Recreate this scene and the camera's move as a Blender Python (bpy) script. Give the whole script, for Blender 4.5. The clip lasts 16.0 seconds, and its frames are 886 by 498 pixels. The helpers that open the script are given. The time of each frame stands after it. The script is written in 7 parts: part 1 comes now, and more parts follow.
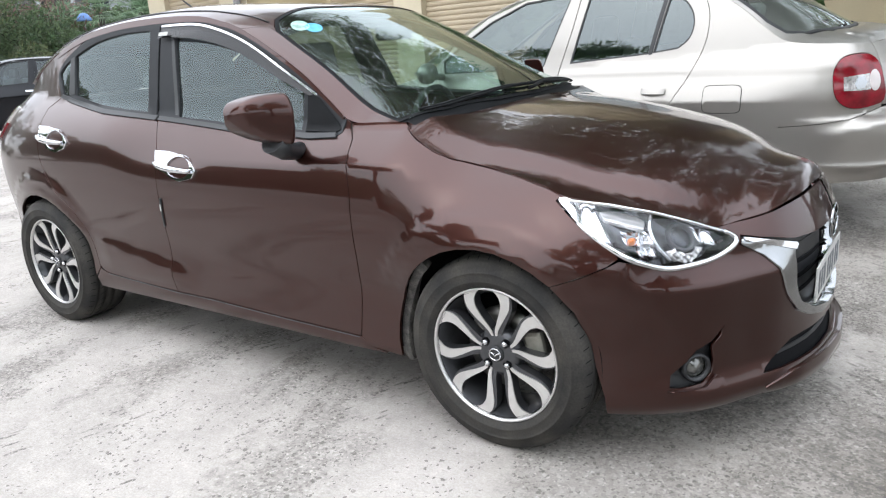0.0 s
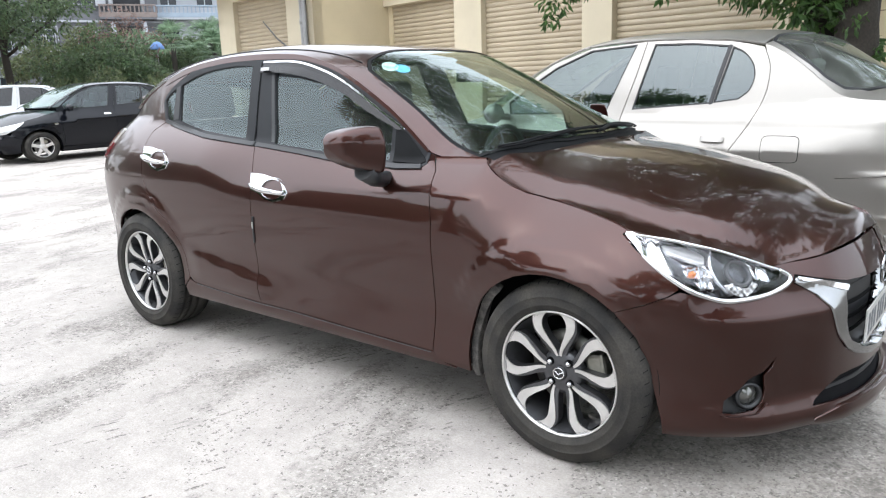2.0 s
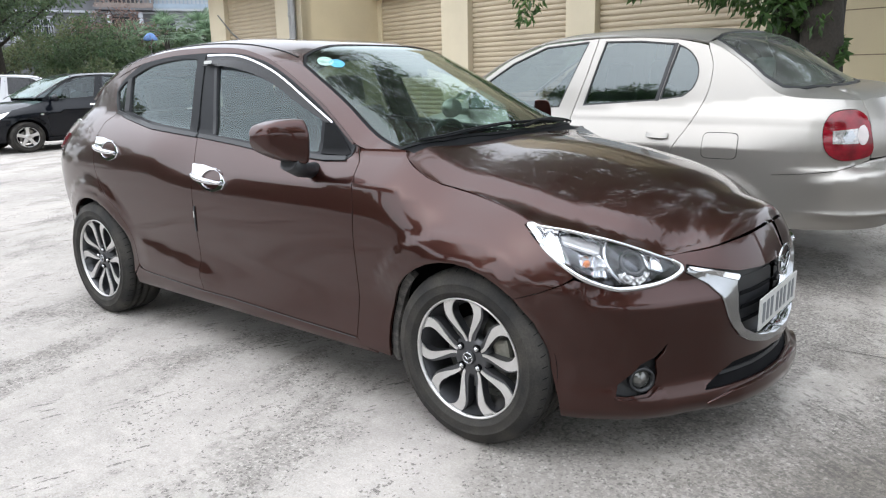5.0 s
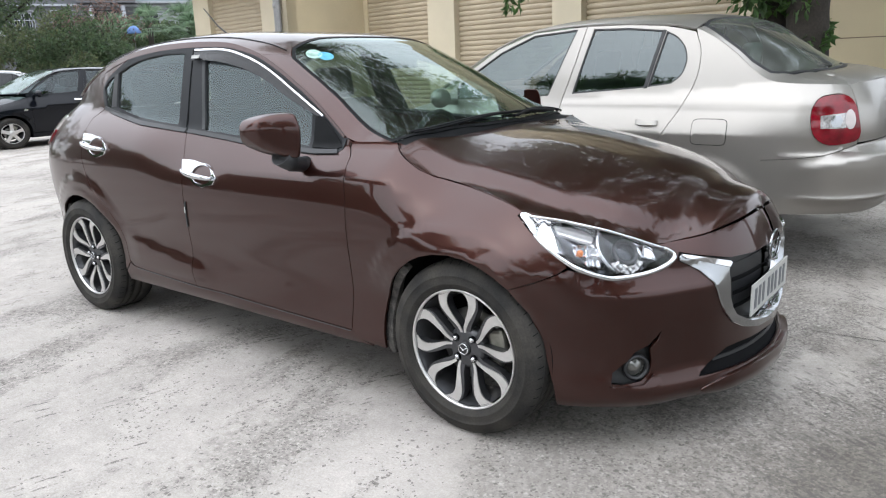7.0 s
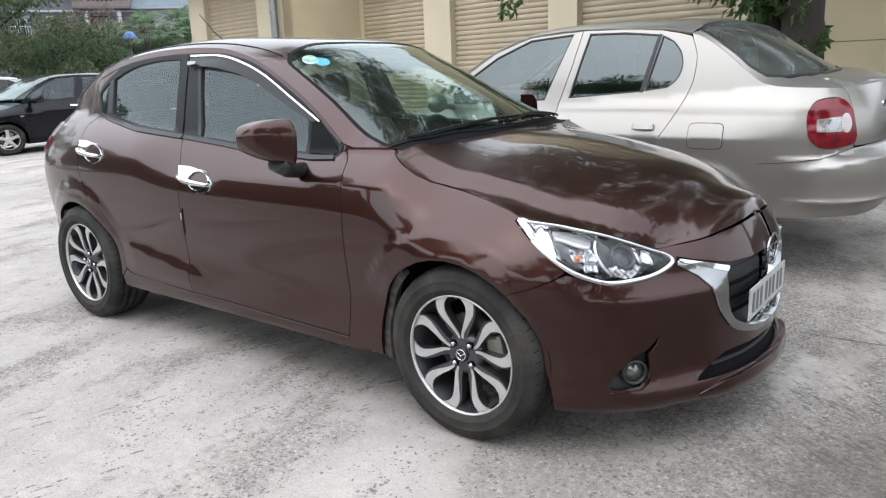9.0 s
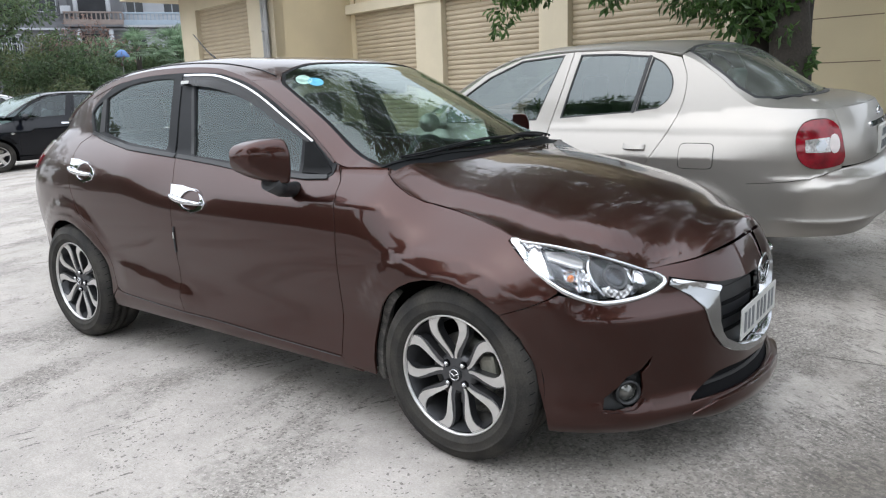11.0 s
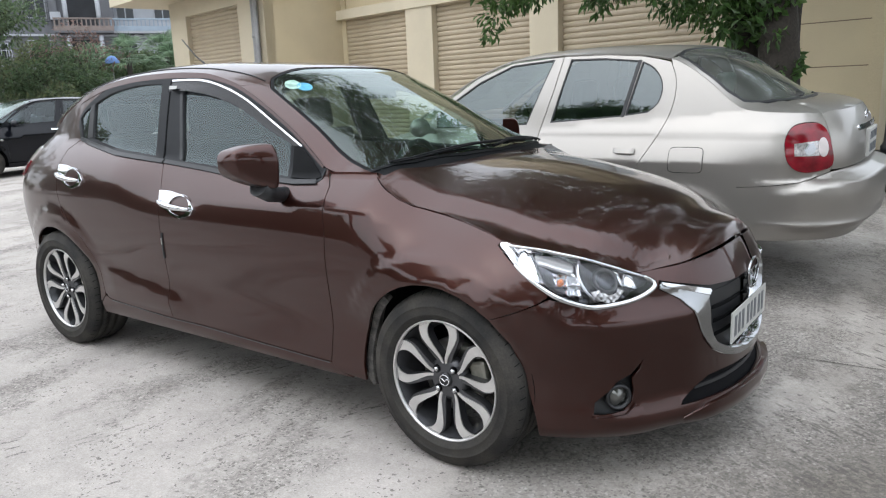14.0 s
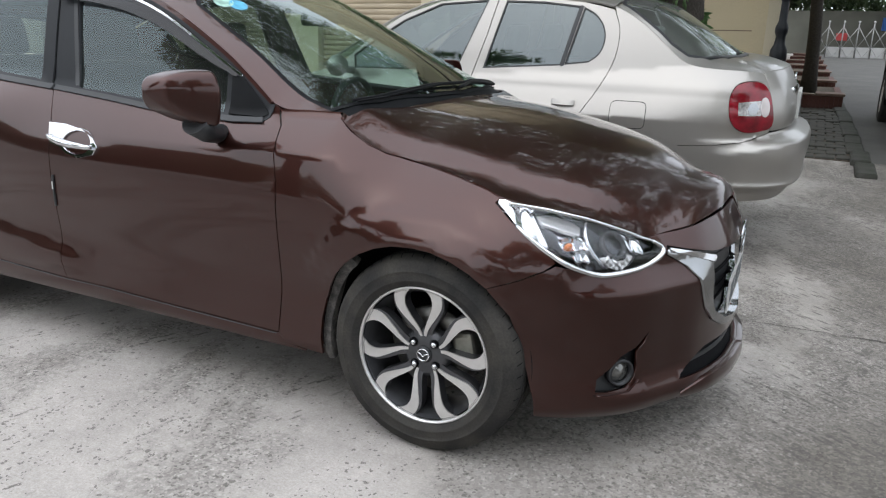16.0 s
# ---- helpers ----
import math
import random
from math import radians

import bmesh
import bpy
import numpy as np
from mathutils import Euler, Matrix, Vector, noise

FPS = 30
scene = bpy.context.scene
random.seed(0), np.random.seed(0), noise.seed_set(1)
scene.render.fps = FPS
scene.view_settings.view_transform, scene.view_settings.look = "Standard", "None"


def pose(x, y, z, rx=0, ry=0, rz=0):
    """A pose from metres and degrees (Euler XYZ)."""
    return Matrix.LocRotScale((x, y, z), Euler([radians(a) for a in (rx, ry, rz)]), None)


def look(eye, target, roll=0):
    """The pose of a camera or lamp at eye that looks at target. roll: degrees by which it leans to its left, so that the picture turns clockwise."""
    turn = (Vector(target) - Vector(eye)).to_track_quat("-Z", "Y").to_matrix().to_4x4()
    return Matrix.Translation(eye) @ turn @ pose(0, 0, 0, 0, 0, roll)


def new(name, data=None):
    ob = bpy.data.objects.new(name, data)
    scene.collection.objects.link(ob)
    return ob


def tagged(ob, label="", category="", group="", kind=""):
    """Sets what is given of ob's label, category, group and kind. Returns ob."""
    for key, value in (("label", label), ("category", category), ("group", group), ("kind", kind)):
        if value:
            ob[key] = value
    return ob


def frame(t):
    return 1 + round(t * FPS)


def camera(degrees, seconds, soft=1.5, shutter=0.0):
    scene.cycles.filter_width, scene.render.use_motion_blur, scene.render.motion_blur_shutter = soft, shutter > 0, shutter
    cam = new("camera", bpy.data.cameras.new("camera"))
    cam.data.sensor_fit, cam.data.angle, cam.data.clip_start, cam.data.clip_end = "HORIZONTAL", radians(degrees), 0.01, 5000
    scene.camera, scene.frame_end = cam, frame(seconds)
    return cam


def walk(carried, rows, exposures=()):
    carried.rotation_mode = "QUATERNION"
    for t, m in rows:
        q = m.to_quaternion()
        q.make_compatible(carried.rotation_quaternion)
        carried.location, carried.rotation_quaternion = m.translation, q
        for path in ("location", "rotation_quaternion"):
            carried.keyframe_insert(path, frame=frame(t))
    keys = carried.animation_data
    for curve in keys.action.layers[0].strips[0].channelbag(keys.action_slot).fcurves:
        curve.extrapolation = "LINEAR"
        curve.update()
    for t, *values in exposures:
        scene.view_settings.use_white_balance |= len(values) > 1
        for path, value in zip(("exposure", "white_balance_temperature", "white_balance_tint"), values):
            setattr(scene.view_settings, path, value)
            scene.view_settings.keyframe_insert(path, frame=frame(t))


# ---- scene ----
cam = camera(62.1, 16.0, soft=1.2)
PATH = [
    (0, (1.146, -2.625, 1.276), (0.024, -1.062, 0.727), -4.0),
    (0.5, (1.123, -2.783, 1.273), (-0.001, -1.232, 0.696), -3.4),
    (1, (1.092, -2.86, 1.277), (0.015, -1.245, 0.796), -2.9),
    (1.5, (1.105, -2.887, 1.286), (-0.03, -1.31, 0.808), -2.5),
    (2, (1.2, -2.874, 1.299), (-0.028, -1.36, 0.851), -1.8),
    (2.5, (1.376, -2.804, 1.296), (0.07, -1.353, 0.86), -0.9),
    (3, (1.447, -2.763, 1.287), (0.162, -1.301, 0.829), -1.0),
    (3.5, (1.468, -2.759, 1.288), (0.204, -1.281, 0.823), -0.7),
    (6, (1.498, -2.781, 1.306), (0.303, -1.249, 0.831), -1.9),
    (6.5, (1.487, -2.78, 1.31), (0.3, -1.252, 0.805), -2.2),
    (7, (1.486, -2.783, 1.307), (0.29, -1.258, 0.815), -2.1),
    (7.5, (1.485, -2.777, 1.306), (0.287, -1.254, 0.81), -2.1),
    (8, (1.485, -2.773, 1.307), (0.293, -1.242, 0.821), -2.3),
    (8.5, (1.48, -2.773, 1.313), (0.293, -1.238, 0.826), -2.4),
    (9, (1.481, -2.777, 1.31), (0.29, -1.245, 0.829), -2.3),
    (9.5, (1.485, -2.78, 1.316), (0.299, -1.237, 0.853), -2.5),
    (10, (1.481, -2.785, 1.317), (0.309, -1.228, 0.869), -2.1),
    (12.5, (1.475, -2.772, 1.321), (0.289, -1.219, 0.893), -2.2),
    (13, (1.477, -2.769, 1.323), (0.293, -1.213, 0.901), -2.2),
    (13.5, (1.483, -2.774, 1.32), (0.305, -1.21, 0.911), -2.0),
    (14, (1.478, -2.769, 1.313), (0.315, -1.196, 0.891), -2.2),
    (14.5, (1.406, -2.757, 1.311), (0.355, -1.122, 0.839), 0.3),
    (15, (1.204, -2.772, 1.281), (0.363, -1.038, 0.748), -1.9),
    (15.5, (1.034, -2.735, 1.267), (0.214, -0.994, 0.723), 0.4),
    (16, (0.976, -2.674, 1.263), (0.141, -0.944, 0.705), 1.5),
]
STOPS = [(0, 1.25), (1, 1.28), (2.5, 1.35), (3.5, 1.26), (6, 1.04), (9, 0.97), (12.5, 0.87), (14.5, 0.87), (16, 0.71)]
walk(cam, [(t, look(eye, target, roll)) for t, eye, target, roll in PATH], STOPS)

# ---- hazy daylight ----
world = bpy.data.worlds.new("sky")
scene.world = world
world.use_nodes = True
wn, wl = world.node_tree.nodes, world.node_tree.links
wn.clear()
sky = wn.new("ShaderNodeTexSky")
sky.sky_type, sky.sun_disc = "NISHITA", False
sky.sun_elevation, sky.sun_rotation = radians(50), radians(200)
sky.air_density, sky.dust_density, sky.ozone_density = 1.0, 1.0, 1.0
grey = wn.new("ShaderNodeHueSaturation")
grey.inputs["Saturation"].default_value = 0.4
bg = wn.new("ShaderNodeBackground")
wl.new(sky.outputs[0], grey.inputs["Color"])
cloud = wn.new("ShaderNodeMix")  # an even layer of cloud over the sky
cloud.data_type = "RGBA"
cloud.inputs["Factor"].default_value, cloud.inputs["B"].default_value = 0.72, (4.52, 4.8, 5.22, 1)
wl.new(grey.outputs[0], cloud.inputs["A"])
wl.new(cloud.outputs["Result"], bg.inputs[0])
# an overcast sky is brightest overhead and dimmer towards the horizon
where, height, gain = wn.new("ShaderNodeTexCoord"), wn.new("ShaderNodeSeparateXYZ"), wn.new("ShaderNodeMapRange")
gain.inputs["To Min"].default_value, gain.inputs["To Max"].default_value = 0.5 * 0.27, 1.3 * 0.27
wl.new(where.outputs["Generated"], height.inputs[0])
wl.new(height.outputs["Z"], gain.inputs["Value"])
wl.new(gain.outputs[0], bg.inputs["Strength"])
wl.new(bg.outputs[0], wn.new("ShaderNodeOutputWorld").inputs[0])
sun = new("sun", bpy.data.lights.new("sun", "SUN"))
sun.data.energy, sun.data.angle, sun.data.color = 0.5, radians(120), (1.0, 0.99, 0.97)
sun.matrix_world = look((-3, -8, 12), (0, 0, 0))
scene.view_settings.exposure = 0.0

# ---- materials ----
def material(name, base, rough=0.5, metal=0.0, coat=0.0, vary=0.0, scale=8.0, fine=0.0, fine_scale=120.0, bump=0.0, second=None, spec=0.5, rough_vary=0.0, coat_rough=0.03):
    m = bpy.data.materials.new(name)
    m.use_nodes = True
    n, l = m.node_tree.nodes, m.node_tree.links
    b = n["Principled BSDF"]
    b.inputs["Base Color"].default_value = (*base, 1)
    b.inputs["Roughness"].default_value = rough
    b.inputs["Metallic"].default_value = metal
    b.inputs["Coat Weight"].default_value = coat
    b.inputs["Coat Roughness"].default_value = coat_rough
    b.inputs["Specular IOR Level"].default_value = spec
    if vary or fine or bump or rough_vary:
        tc = n.new("ShaderNodeTexCoord")
        big, small = n.new("ShaderNodeTexNoise"), n.new("ShaderNodeTexNoise")
        big.inputs["Scale"].default_value, big.inputs["Detail"].default_value = scale, 6
        small.inputs["Scale"].default_value, small.inputs["Detail"].default_value = fine_scale, 3
        for t in (big, small):
            l.new(tc.outputs["Object"], t.inputs["Vector"])
        mix = n.new("ShaderNodeMix")
        mix.data_type = "RGBA"
        two = second or tuple(c * (1 - vary) for c in base)
        mix.inputs["A"].default_value, mix.inputs["B"].default_value = (*base, 1), (*two, 1)
        ramp = n.new("ShaderNodeMapRange")
        ramp.inputs["From Min"].default_value, ramp.inputs["From Max"].default_value = 0.38, 0.66
        l.new(big.outputs["Fac"], ramp.inputs["Value"])
        l.new(ramp.outputs[0], mix.inputs["Factor"])
        mix2 = n.new("ShaderNodeMix")
        mix2.data_type, mix2.blend_type = "RGBA", "MULTIPLY"
        mix2.inputs["Factor"].default_value = 1.0
        r2 = n.new("ShaderNodeMapRange")
        r2.inputs["From Min"].default_value, r2.inputs["From Max"].default_value = 0.3, 0.7
        r2.inputs["To Min"].default_value, r2.inputs["To Max"].default_value = 1 - fine, 1 + fine * 0.3
        l.new(small.outputs["Fac"], r2.inputs["Value"])
        l.new(mix.outputs["Result"], mix2.inputs["A"])
        l.new(r2.outputs[0], mix2.inputs["B"])
        l.new(mix2.outputs["Result"], b.inputs["Base Color"])
        if rough_vary:
            rr = n.new("ShaderNodeMapRange")
            rr.inputs["To Min"].default_value, rr.inputs["To Max"].default_value = rough - rough_vary, rough + rough_vary
            l.new(big.outputs["Fac"], rr.inputs["Value"])
            l.new(rr.outputs[0], b.inputs["Roughness"])
        if bump:
            bp = n.new("ShaderNodeBump")
            bp.inputs["Strength"].default_value, bp.inputs["Distance"].default_value = 1.0, bump
            l.new(small.outputs["Fac"], bp.inputs["Height"])
            l.new(bp.outputs[0], b.inputs["Normal"])
    return m


def window_glass(name, tint, gloss=0.02, ior=1.5, sheen=(1, 1, 1), dust=0.0):
    """Thin glass: tinted, clear, with the mirror of its surface."""
    m = bpy.data.materials.new(name)
    m.use_nodes = True
    n, l = m.node_tree.nodes, m.node_tree.links
    n.clear()
    clear, shine, mix, fres = n.new("ShaderNodeBsdfTransparent"), n.new("ShaderNodeBsdfGlossy"), n.new("ShaderNodeMixShader"), n.new("ShaderNodeLayerWeight")
    clear.inputs["Color"].default_value = (*tint, 1)
    shine.inputs["Color"].default_value = (*sheen, 1)
    shine.inputs["Roughness"].default_value = gloss
    steep, share = n.new("ShaderNodeMath"), n.new("ShaderNodeMapRange")
    steep.operation = "POWER"
    steep.inputs[1].default_value = 5.0
    share.inputs["To Min"].default_value = ((ior - 1) / (ior + 1)) ** 2
    l.new(fres.outputs["Facing"], steep.inputs[0])
    l.new(steep.outputs[0], share.inputs["Value"])
    l.new(share.outputs[0], mix.inputs[0])
    l.new(clear.outputs[0], mix.inputs[1])
    l.new(shine.outputs[0], mix.inputs[2])
    last = mix.outputs[0]
    if dust:  # a thin, uneven film of dust
        film, lay, spots, amount, tc = n.new("ShaderNodeBsdfDiffuse"), n.new("ShaderNodeMixShader"), n.new("ShaderNodeTexNoise"), n.new("ShaderNodeMapRange"), n.new("ShaderNodeTexCoord")
        film.inputs["Color"].default_value = (0.55, 0.56, 0.53, 1)
        spots.inputs["Scale"].default_value, spots.inputs["Detail"].default_value = 9, 8
        amount.inputs["From Min"].default_value, amount.inputs["From Max"].default_value = 0.3, 0.75
        amount.inputs["To Min"].default_value, amount.inputs["To Max"].default_value = dust * 0.6, dust * 1.5
        l.new(tc.outputs["Object"], spots.inputs["Vector"])
        l.new(spots.outputs["Fac"], amount.inputs["Value"])
        l.new(amount.outputs[0], lay.inputs[0])
        l.new(last, lay.inputs[1])
        l.new(film.outputs[0], lay.inputs[2])
        last = lay.outputs[0]
    l.new(last, n.new("ShaderNodeOutputMaterial").inputs[0])
    return m


paint_brown = material("brown metallic paint", (0.041, 0.0104, 0.0068), 0.34, 0.8, 0.85, 0.0, 6, 0.10, 900, 0.0, coat_rough=0.02)
paint_brown.node_tree.nodes["Principled BSDF"].inputs["Coat IOR"].default_value = 1.5
paint_silver = material("champagne silver paint", (0.355, 0.337, 0.312), 0.42, 0.8, 0.55, 0.0, 6, 0.08, 900, coat_rough=0.04)
paint_black = material("black car paint", (0.006, 0.007, 0.010), 0.12, 0.0, 0.0, 0.1, 3, spec=0.3)
paint_white = material("white car paint", (0.50, 0.51, 0.52), 0.35, 0.0, 1.0, 0.05, 3)
chrome = material("chrome", (0.68, 0.69, 0.71), 0.07, 1.0)
satin = material("satin silver plastic", (0.38, 0.39, 0.40), 0.14, 1.0)
machined = material("machined alloy", (0.66, 0.65, 0.64), 0.38, 0.85, 0.3, 0.06, 40)
rim_grey = material("dark grey rim paint", (0.060, 0.061, 0.066), 0.4, 0.5, 0.4, 0.2, 30)
rubber = material("tyre rubber", (0.019, 0.0185, 0.018), 0.74, 0.0, 0, 0.0, 7, 0.3, 160, 0.0006, second=(0.056, 0.051, 0.044), spec=0.3)
plastic = material("black trim plastic", (0.018, 0.019, 0.021), 0.45, 0.0, 0, 0.15, 20, 0.1, 300)
matt_black = material("matt black trim", (0.0075, 0.008, 0.009), 0.55, 0.0, 0, 0.2, 20, 0.1, 300, spec=0.12)
frame_plastic = material("grey window frame plastic", (0.014, 0.0155, 0.018), 0.5, 0.0, 0, 0.1, 20, spec=0.25)
dark = material("dark cavity", (0.006, 0.006, 0.007), 0.8, 0, 0, 0.2, 10, spec=0.1)
dusty_plastic = material("dusty liner plastic", (0.045, 0.042, 0.04), 0.7, 0, 0, 0.5, 30, 0.5, 150, 0.001, second=(0.13, 0.12, 0.11))
milky = material("milky lamp lens", (0.55, 0.50, 0.49), 0.25, 0, 0.5, 0.1, 30)
lamp_bowl = material("smoked lamp reflector", (0.12, 0.125, 0.135), 0.22, 0.85, 0, 0.4, 30)
rear_tint = window_glass("green grey rear glass", (0.42, 0.50, 0.46), 0.03, 1.5, (0.9, 1.0, 0.96), 0.09)
interior = material("dark interior trim", (0.02, 0.021, 0.022), 0.7, 0, 0, 0.2, 10, 0.2, 200)
interior_grey = material("light grey interior trim", (0.25, 0.255, 0.255), 0.7, 0, 0, 0.1, 10)
visor_tint = window_glass("smoked visor plastic", (0.10, 0.105, 0.115), 0.04, 1.45)
side_tint = window_glass("tinted side glass", (0.34, 0.41, 0.40), 0.01, 1.68, (0.84, 0.97, 1.0), 0.03)
side_clear = window_glass("lightly tinted side glass", (0.66, 0.74, 0.70), 0.01, 1.5)
screen_tint = window_glass("green windscreen glass", (0.50, 0.66, 0.60), 0.01, 1.75, (0.9, 1.0, 0.97), 0.010)
lens_clear = window_glass("clear lamp lens", (0.92, 0.93, 0.95), 0.01, 1.5)
red_lens = material("red lamp lens", (0.205, 0.002, 0.011), 0.12, 0.0, 0.25, 0.45, 18)
tail_clear = material("ribbed clear lamp lens", (0.50, 0.48, 0.47), 0.15, 0.5, 0.6, 0.5, 90)
clear_lamp = material("clear lamp reflector", (0.75, 0.74, 0.72), 0.15, 0.6, 1.0, 0.2, 60)
fog_glass = material("grey fog lens", (0.16, 0.16, 0.15), 0.1, 0.5, 1.0, 0.2, 60)
amber = material("amber bulb", (0.75, 0.22, 0.06), 0.25, 0.0, 0.5)
brake_steel = material("brake steel", (0.33, 0.32, 0.30), 0.4, 0.9, 0, 0.25, 30)
caliper_metal = material("cast caliper", (0.30, 0.29, 0.25), 0.5, 0.6, 0, 0.2, 40)
plate_white = material("white number plate", (0.50, 0.50, 0.48), 0.45, 0, 0, 0.06, 20)
plate_ink = material("dark plate ink", (0.12, 0.13, 0.14), 0.5)
# ---- shapes shared by all cars ----
def spline(pts):
    """A smooth curve through (x, y) points, monotone between them, flat beyond the ends."""
    xs, ys = [p[0] for p in pts], [p[1] for p in pts]
    n = len(xs)
    d = [(ys[i + 1] - ys[i]) / (xs[i + 1] - xs[i]) for i in range(n - 1)]
    m = [d[0]] + [0.0 if d[i - 1] * d[i] <= 0 else 2 * d[i - 1] * d[i] / (d[i - 1] + d[i]) for i in range(1, n - 1)] + [d[-1]]

    def at(x):
        if x <= xs[0]:
            return ys[0]
        if x >= xs[-1]:
            return ys[-1]
        lo, hi = 0, n - 1
        while hi - lo > 1:
            mid = (lo + hi) // 2
            if xs[mid] <= x:
                lo = mid
            else:
                hi = mid
        h = xs[hi] - xs[lo]
        t = (x - xs[lo]) / h
        return ((1 + 2 * t) * (1 - t) ** 2 * ys[lo] + t * (1 - t) ** 2 * h * m[lo] + t * t * (3 - 2 * t) * ys[hi] + t * t * (t - 1) * h * m[hi])
    return at


def smooth(a, b, x):
    t = min(1.0, max(0.0, (x - a) / (b - a)))  # a may lie beyond b
    return t * t * (3 - 2 * t)


def flow(pts, n=10, closed=False):
    """Catmull-Rom points along a polyline (any dimension)."""
    out = []
    k = len(pts)
    last = k if closed else k - 1
    for i in range(last):
        p1, p2 = pts[i], pts[(i + 1) % k]
        p0 = pts[i - 1] if closed or i else p1
        p3 = pts[(i + 2) % k] if closed or i + 2 < k else p2
        for j in range(n):
            t = j / n
            out.append(tuple(0.5 * (2 * b + (c - a) * t + (2 * a - 5 * b + 4 * c - d) * t * t + (3 * b - a - 3 * c + d) * t ** 3)
                             for a, b, c, d in zip(p0, p1, p2, p3)))
    if not closed:
        out.append(tuple(pts[-1]))
    return out


class Skin:
    """The side, nose and tail of a car as a surface over (s, z): s runs along the plan outline (it equals x along the side), z is the height."""

    def __init__(self, plan, top, topin, shoulder, low_side, low_front, lean, arches, wrap=(0.3, 0.85), tail=(-3.0, -3.4), power=1.8):
        line = flow(plan, 24)
        acc = [0.0]
        for a, b in zip(line, line[1:]):
            acc.append(acc[-1] + math.hypot(b[0] - a[0], b[1] - a[1]))
        zero = next(acc[i] - line[i][0] for i in range(len(line) - 1) if line[i][0] <= 0 <= line[i + 1][0])
        self.s = [a - zero for a in acc]
        self.line = line
        self.top, self.topin, self.shoulder = spline(top), spline(topin), spline(shoulder)
        self.side, self.front = spline(low_side), spline(low_front)
        self.lean, self.arches, self.wrap, self.tail, self.power = lean, arches, wrap, tail, power
        self.extra = self.crease = None

    def plan(self, s):
        S = self.s
        if s <= S[0]:
            i = 0
        elif s >= S[-1]:
            i = len(S) - 2
        else:
            lo, hi = 0, len(S) - 1
            while hi - lo > 1:
                mid = (lo + hi) // 2
                if S[mid] <= s:
                    lo = mid
                else:
                    hi = mid
            i = lo
        t = (s - S[i]) / (S[i + 1] - S[i])
        a, b = self.line[i], self.line[i + 1]

        def way(j):
            j = min(max(j, 1), len(S) - 2)
            p, q = self.line[j - 1], self.line[j + 1]
            h = math.hypot(q[0] - p[0], q[1] - p[1])
            return (q[0] - p[0]) / h, (q[1] - p[1]) / h
        w0, w1 = way(i), way(i + 1)
        wx, wy = w0[0] + (w1[0] - w0[0]) * t, w0[1] + (w1[1] - w0[1]) * t
        return a[0] + (b[0] - a[0]) * t, a[1] + (b[1] - a[1]) * t, wx, wy

    def inset(self, s, z):
        zs, zt, it = self.shoulder(s), self.top(s), self.topin(s)
        if z <= zs:
            f = max(smooth(self.wrap[0], self.wrap[1], s), smooth(-self.tail[0], -self.tail[1], -s))
            r = z / zs
            d = self.side(r) * (1 - f) + self.front(r) * f
        elif self.crease and z <= zt:
            zc, slope, share = self.crease(s)
            k = (zc - zs) * slope / 2
            if z <= zc:
                e = slope * (z - zs) ** 2 / (2 * (zc - zs))
            else:
                u = (z - zc) / (zt - zc)
                e = k + (it - k) * (0.75 * u + 0.25 * u * u)
            d = share * e + (1 - share) * it * ((z - zs) / (zt - zs)) ** (self.power(s) if callable(self.power) else self.power)
        elif z <= zt:
            d = it * ((z - zs) / (zt - zs)) ** (self.power(s) if callable(self.power) else self.power)
        else:
            d = it + self.lean[0] * (z - zt) + self.lean[1] * (z - zt) ** 2
        for ax, az, r in self.arches:
            q = math.hypot(s - ax, z - az) - r
            if z < zs + 0.2:
                d -= 0.010 * math.exp(-(q / 0.035) ** 2) * smooth(0.42, 0.56, z)
        if self.extra:
            d += self.extra(s, z)
        return d

    def at(self, s, z, off=0.0):
        far = s > self.s[-1]
        if far:
            s = 2 * self.s[-1] - s
        x, w, wx, wy = self.plan(s)
        d = self.inset(s, z) - off
        # inward normal of the outline (which runs from tail to nose along the right side)
        y = -(w - wx * d)
        return (x + wy * d, -y if far else y, z)

# ---- mesh helpers ----
from mathutils.geometry import delaunay_2d_cdt


def part(name, data, mat, parent, label=""):
    """One mesh object under a thing (or under a part of it)."""
    if isinstance(data, bmesh.types.BMesh):
        me = bpy.data.meshes.new(name)
        data.to_mesh(me)
        data.free()
    else:
        me = data
    if mat and not me.materials:
        me.materials.append(mat)
    ob = new(name, me)
    ob.parent = parent
    if label:
        ob["label"] = label
    return ob


def thing(name, label, category, m=None, group=""):
    ob = new(name)
    ob.empty_display_size = 0.2
    if m is not None:
        ob.matrix_world = m
    return tagged(ob, label, category, group)


def inside(p, poly):
    x, y = p
    hit = False
    j = len(poly) - 1
    for i in range(len(poly)):
        (xi, yi), (xj, yj) = poly[i], poly[j]
        if (yi > y) != (yj > y) and x < (xj - xi) * (y - yi) / (yj - yi) + xi:
            hit = not hit
        j = i
    return hit


def area2(poly):
    return sum(a[0] * b[1] - b[0] * a[1] for a, b in zip(poly, poly[1:] + poly[:1]))


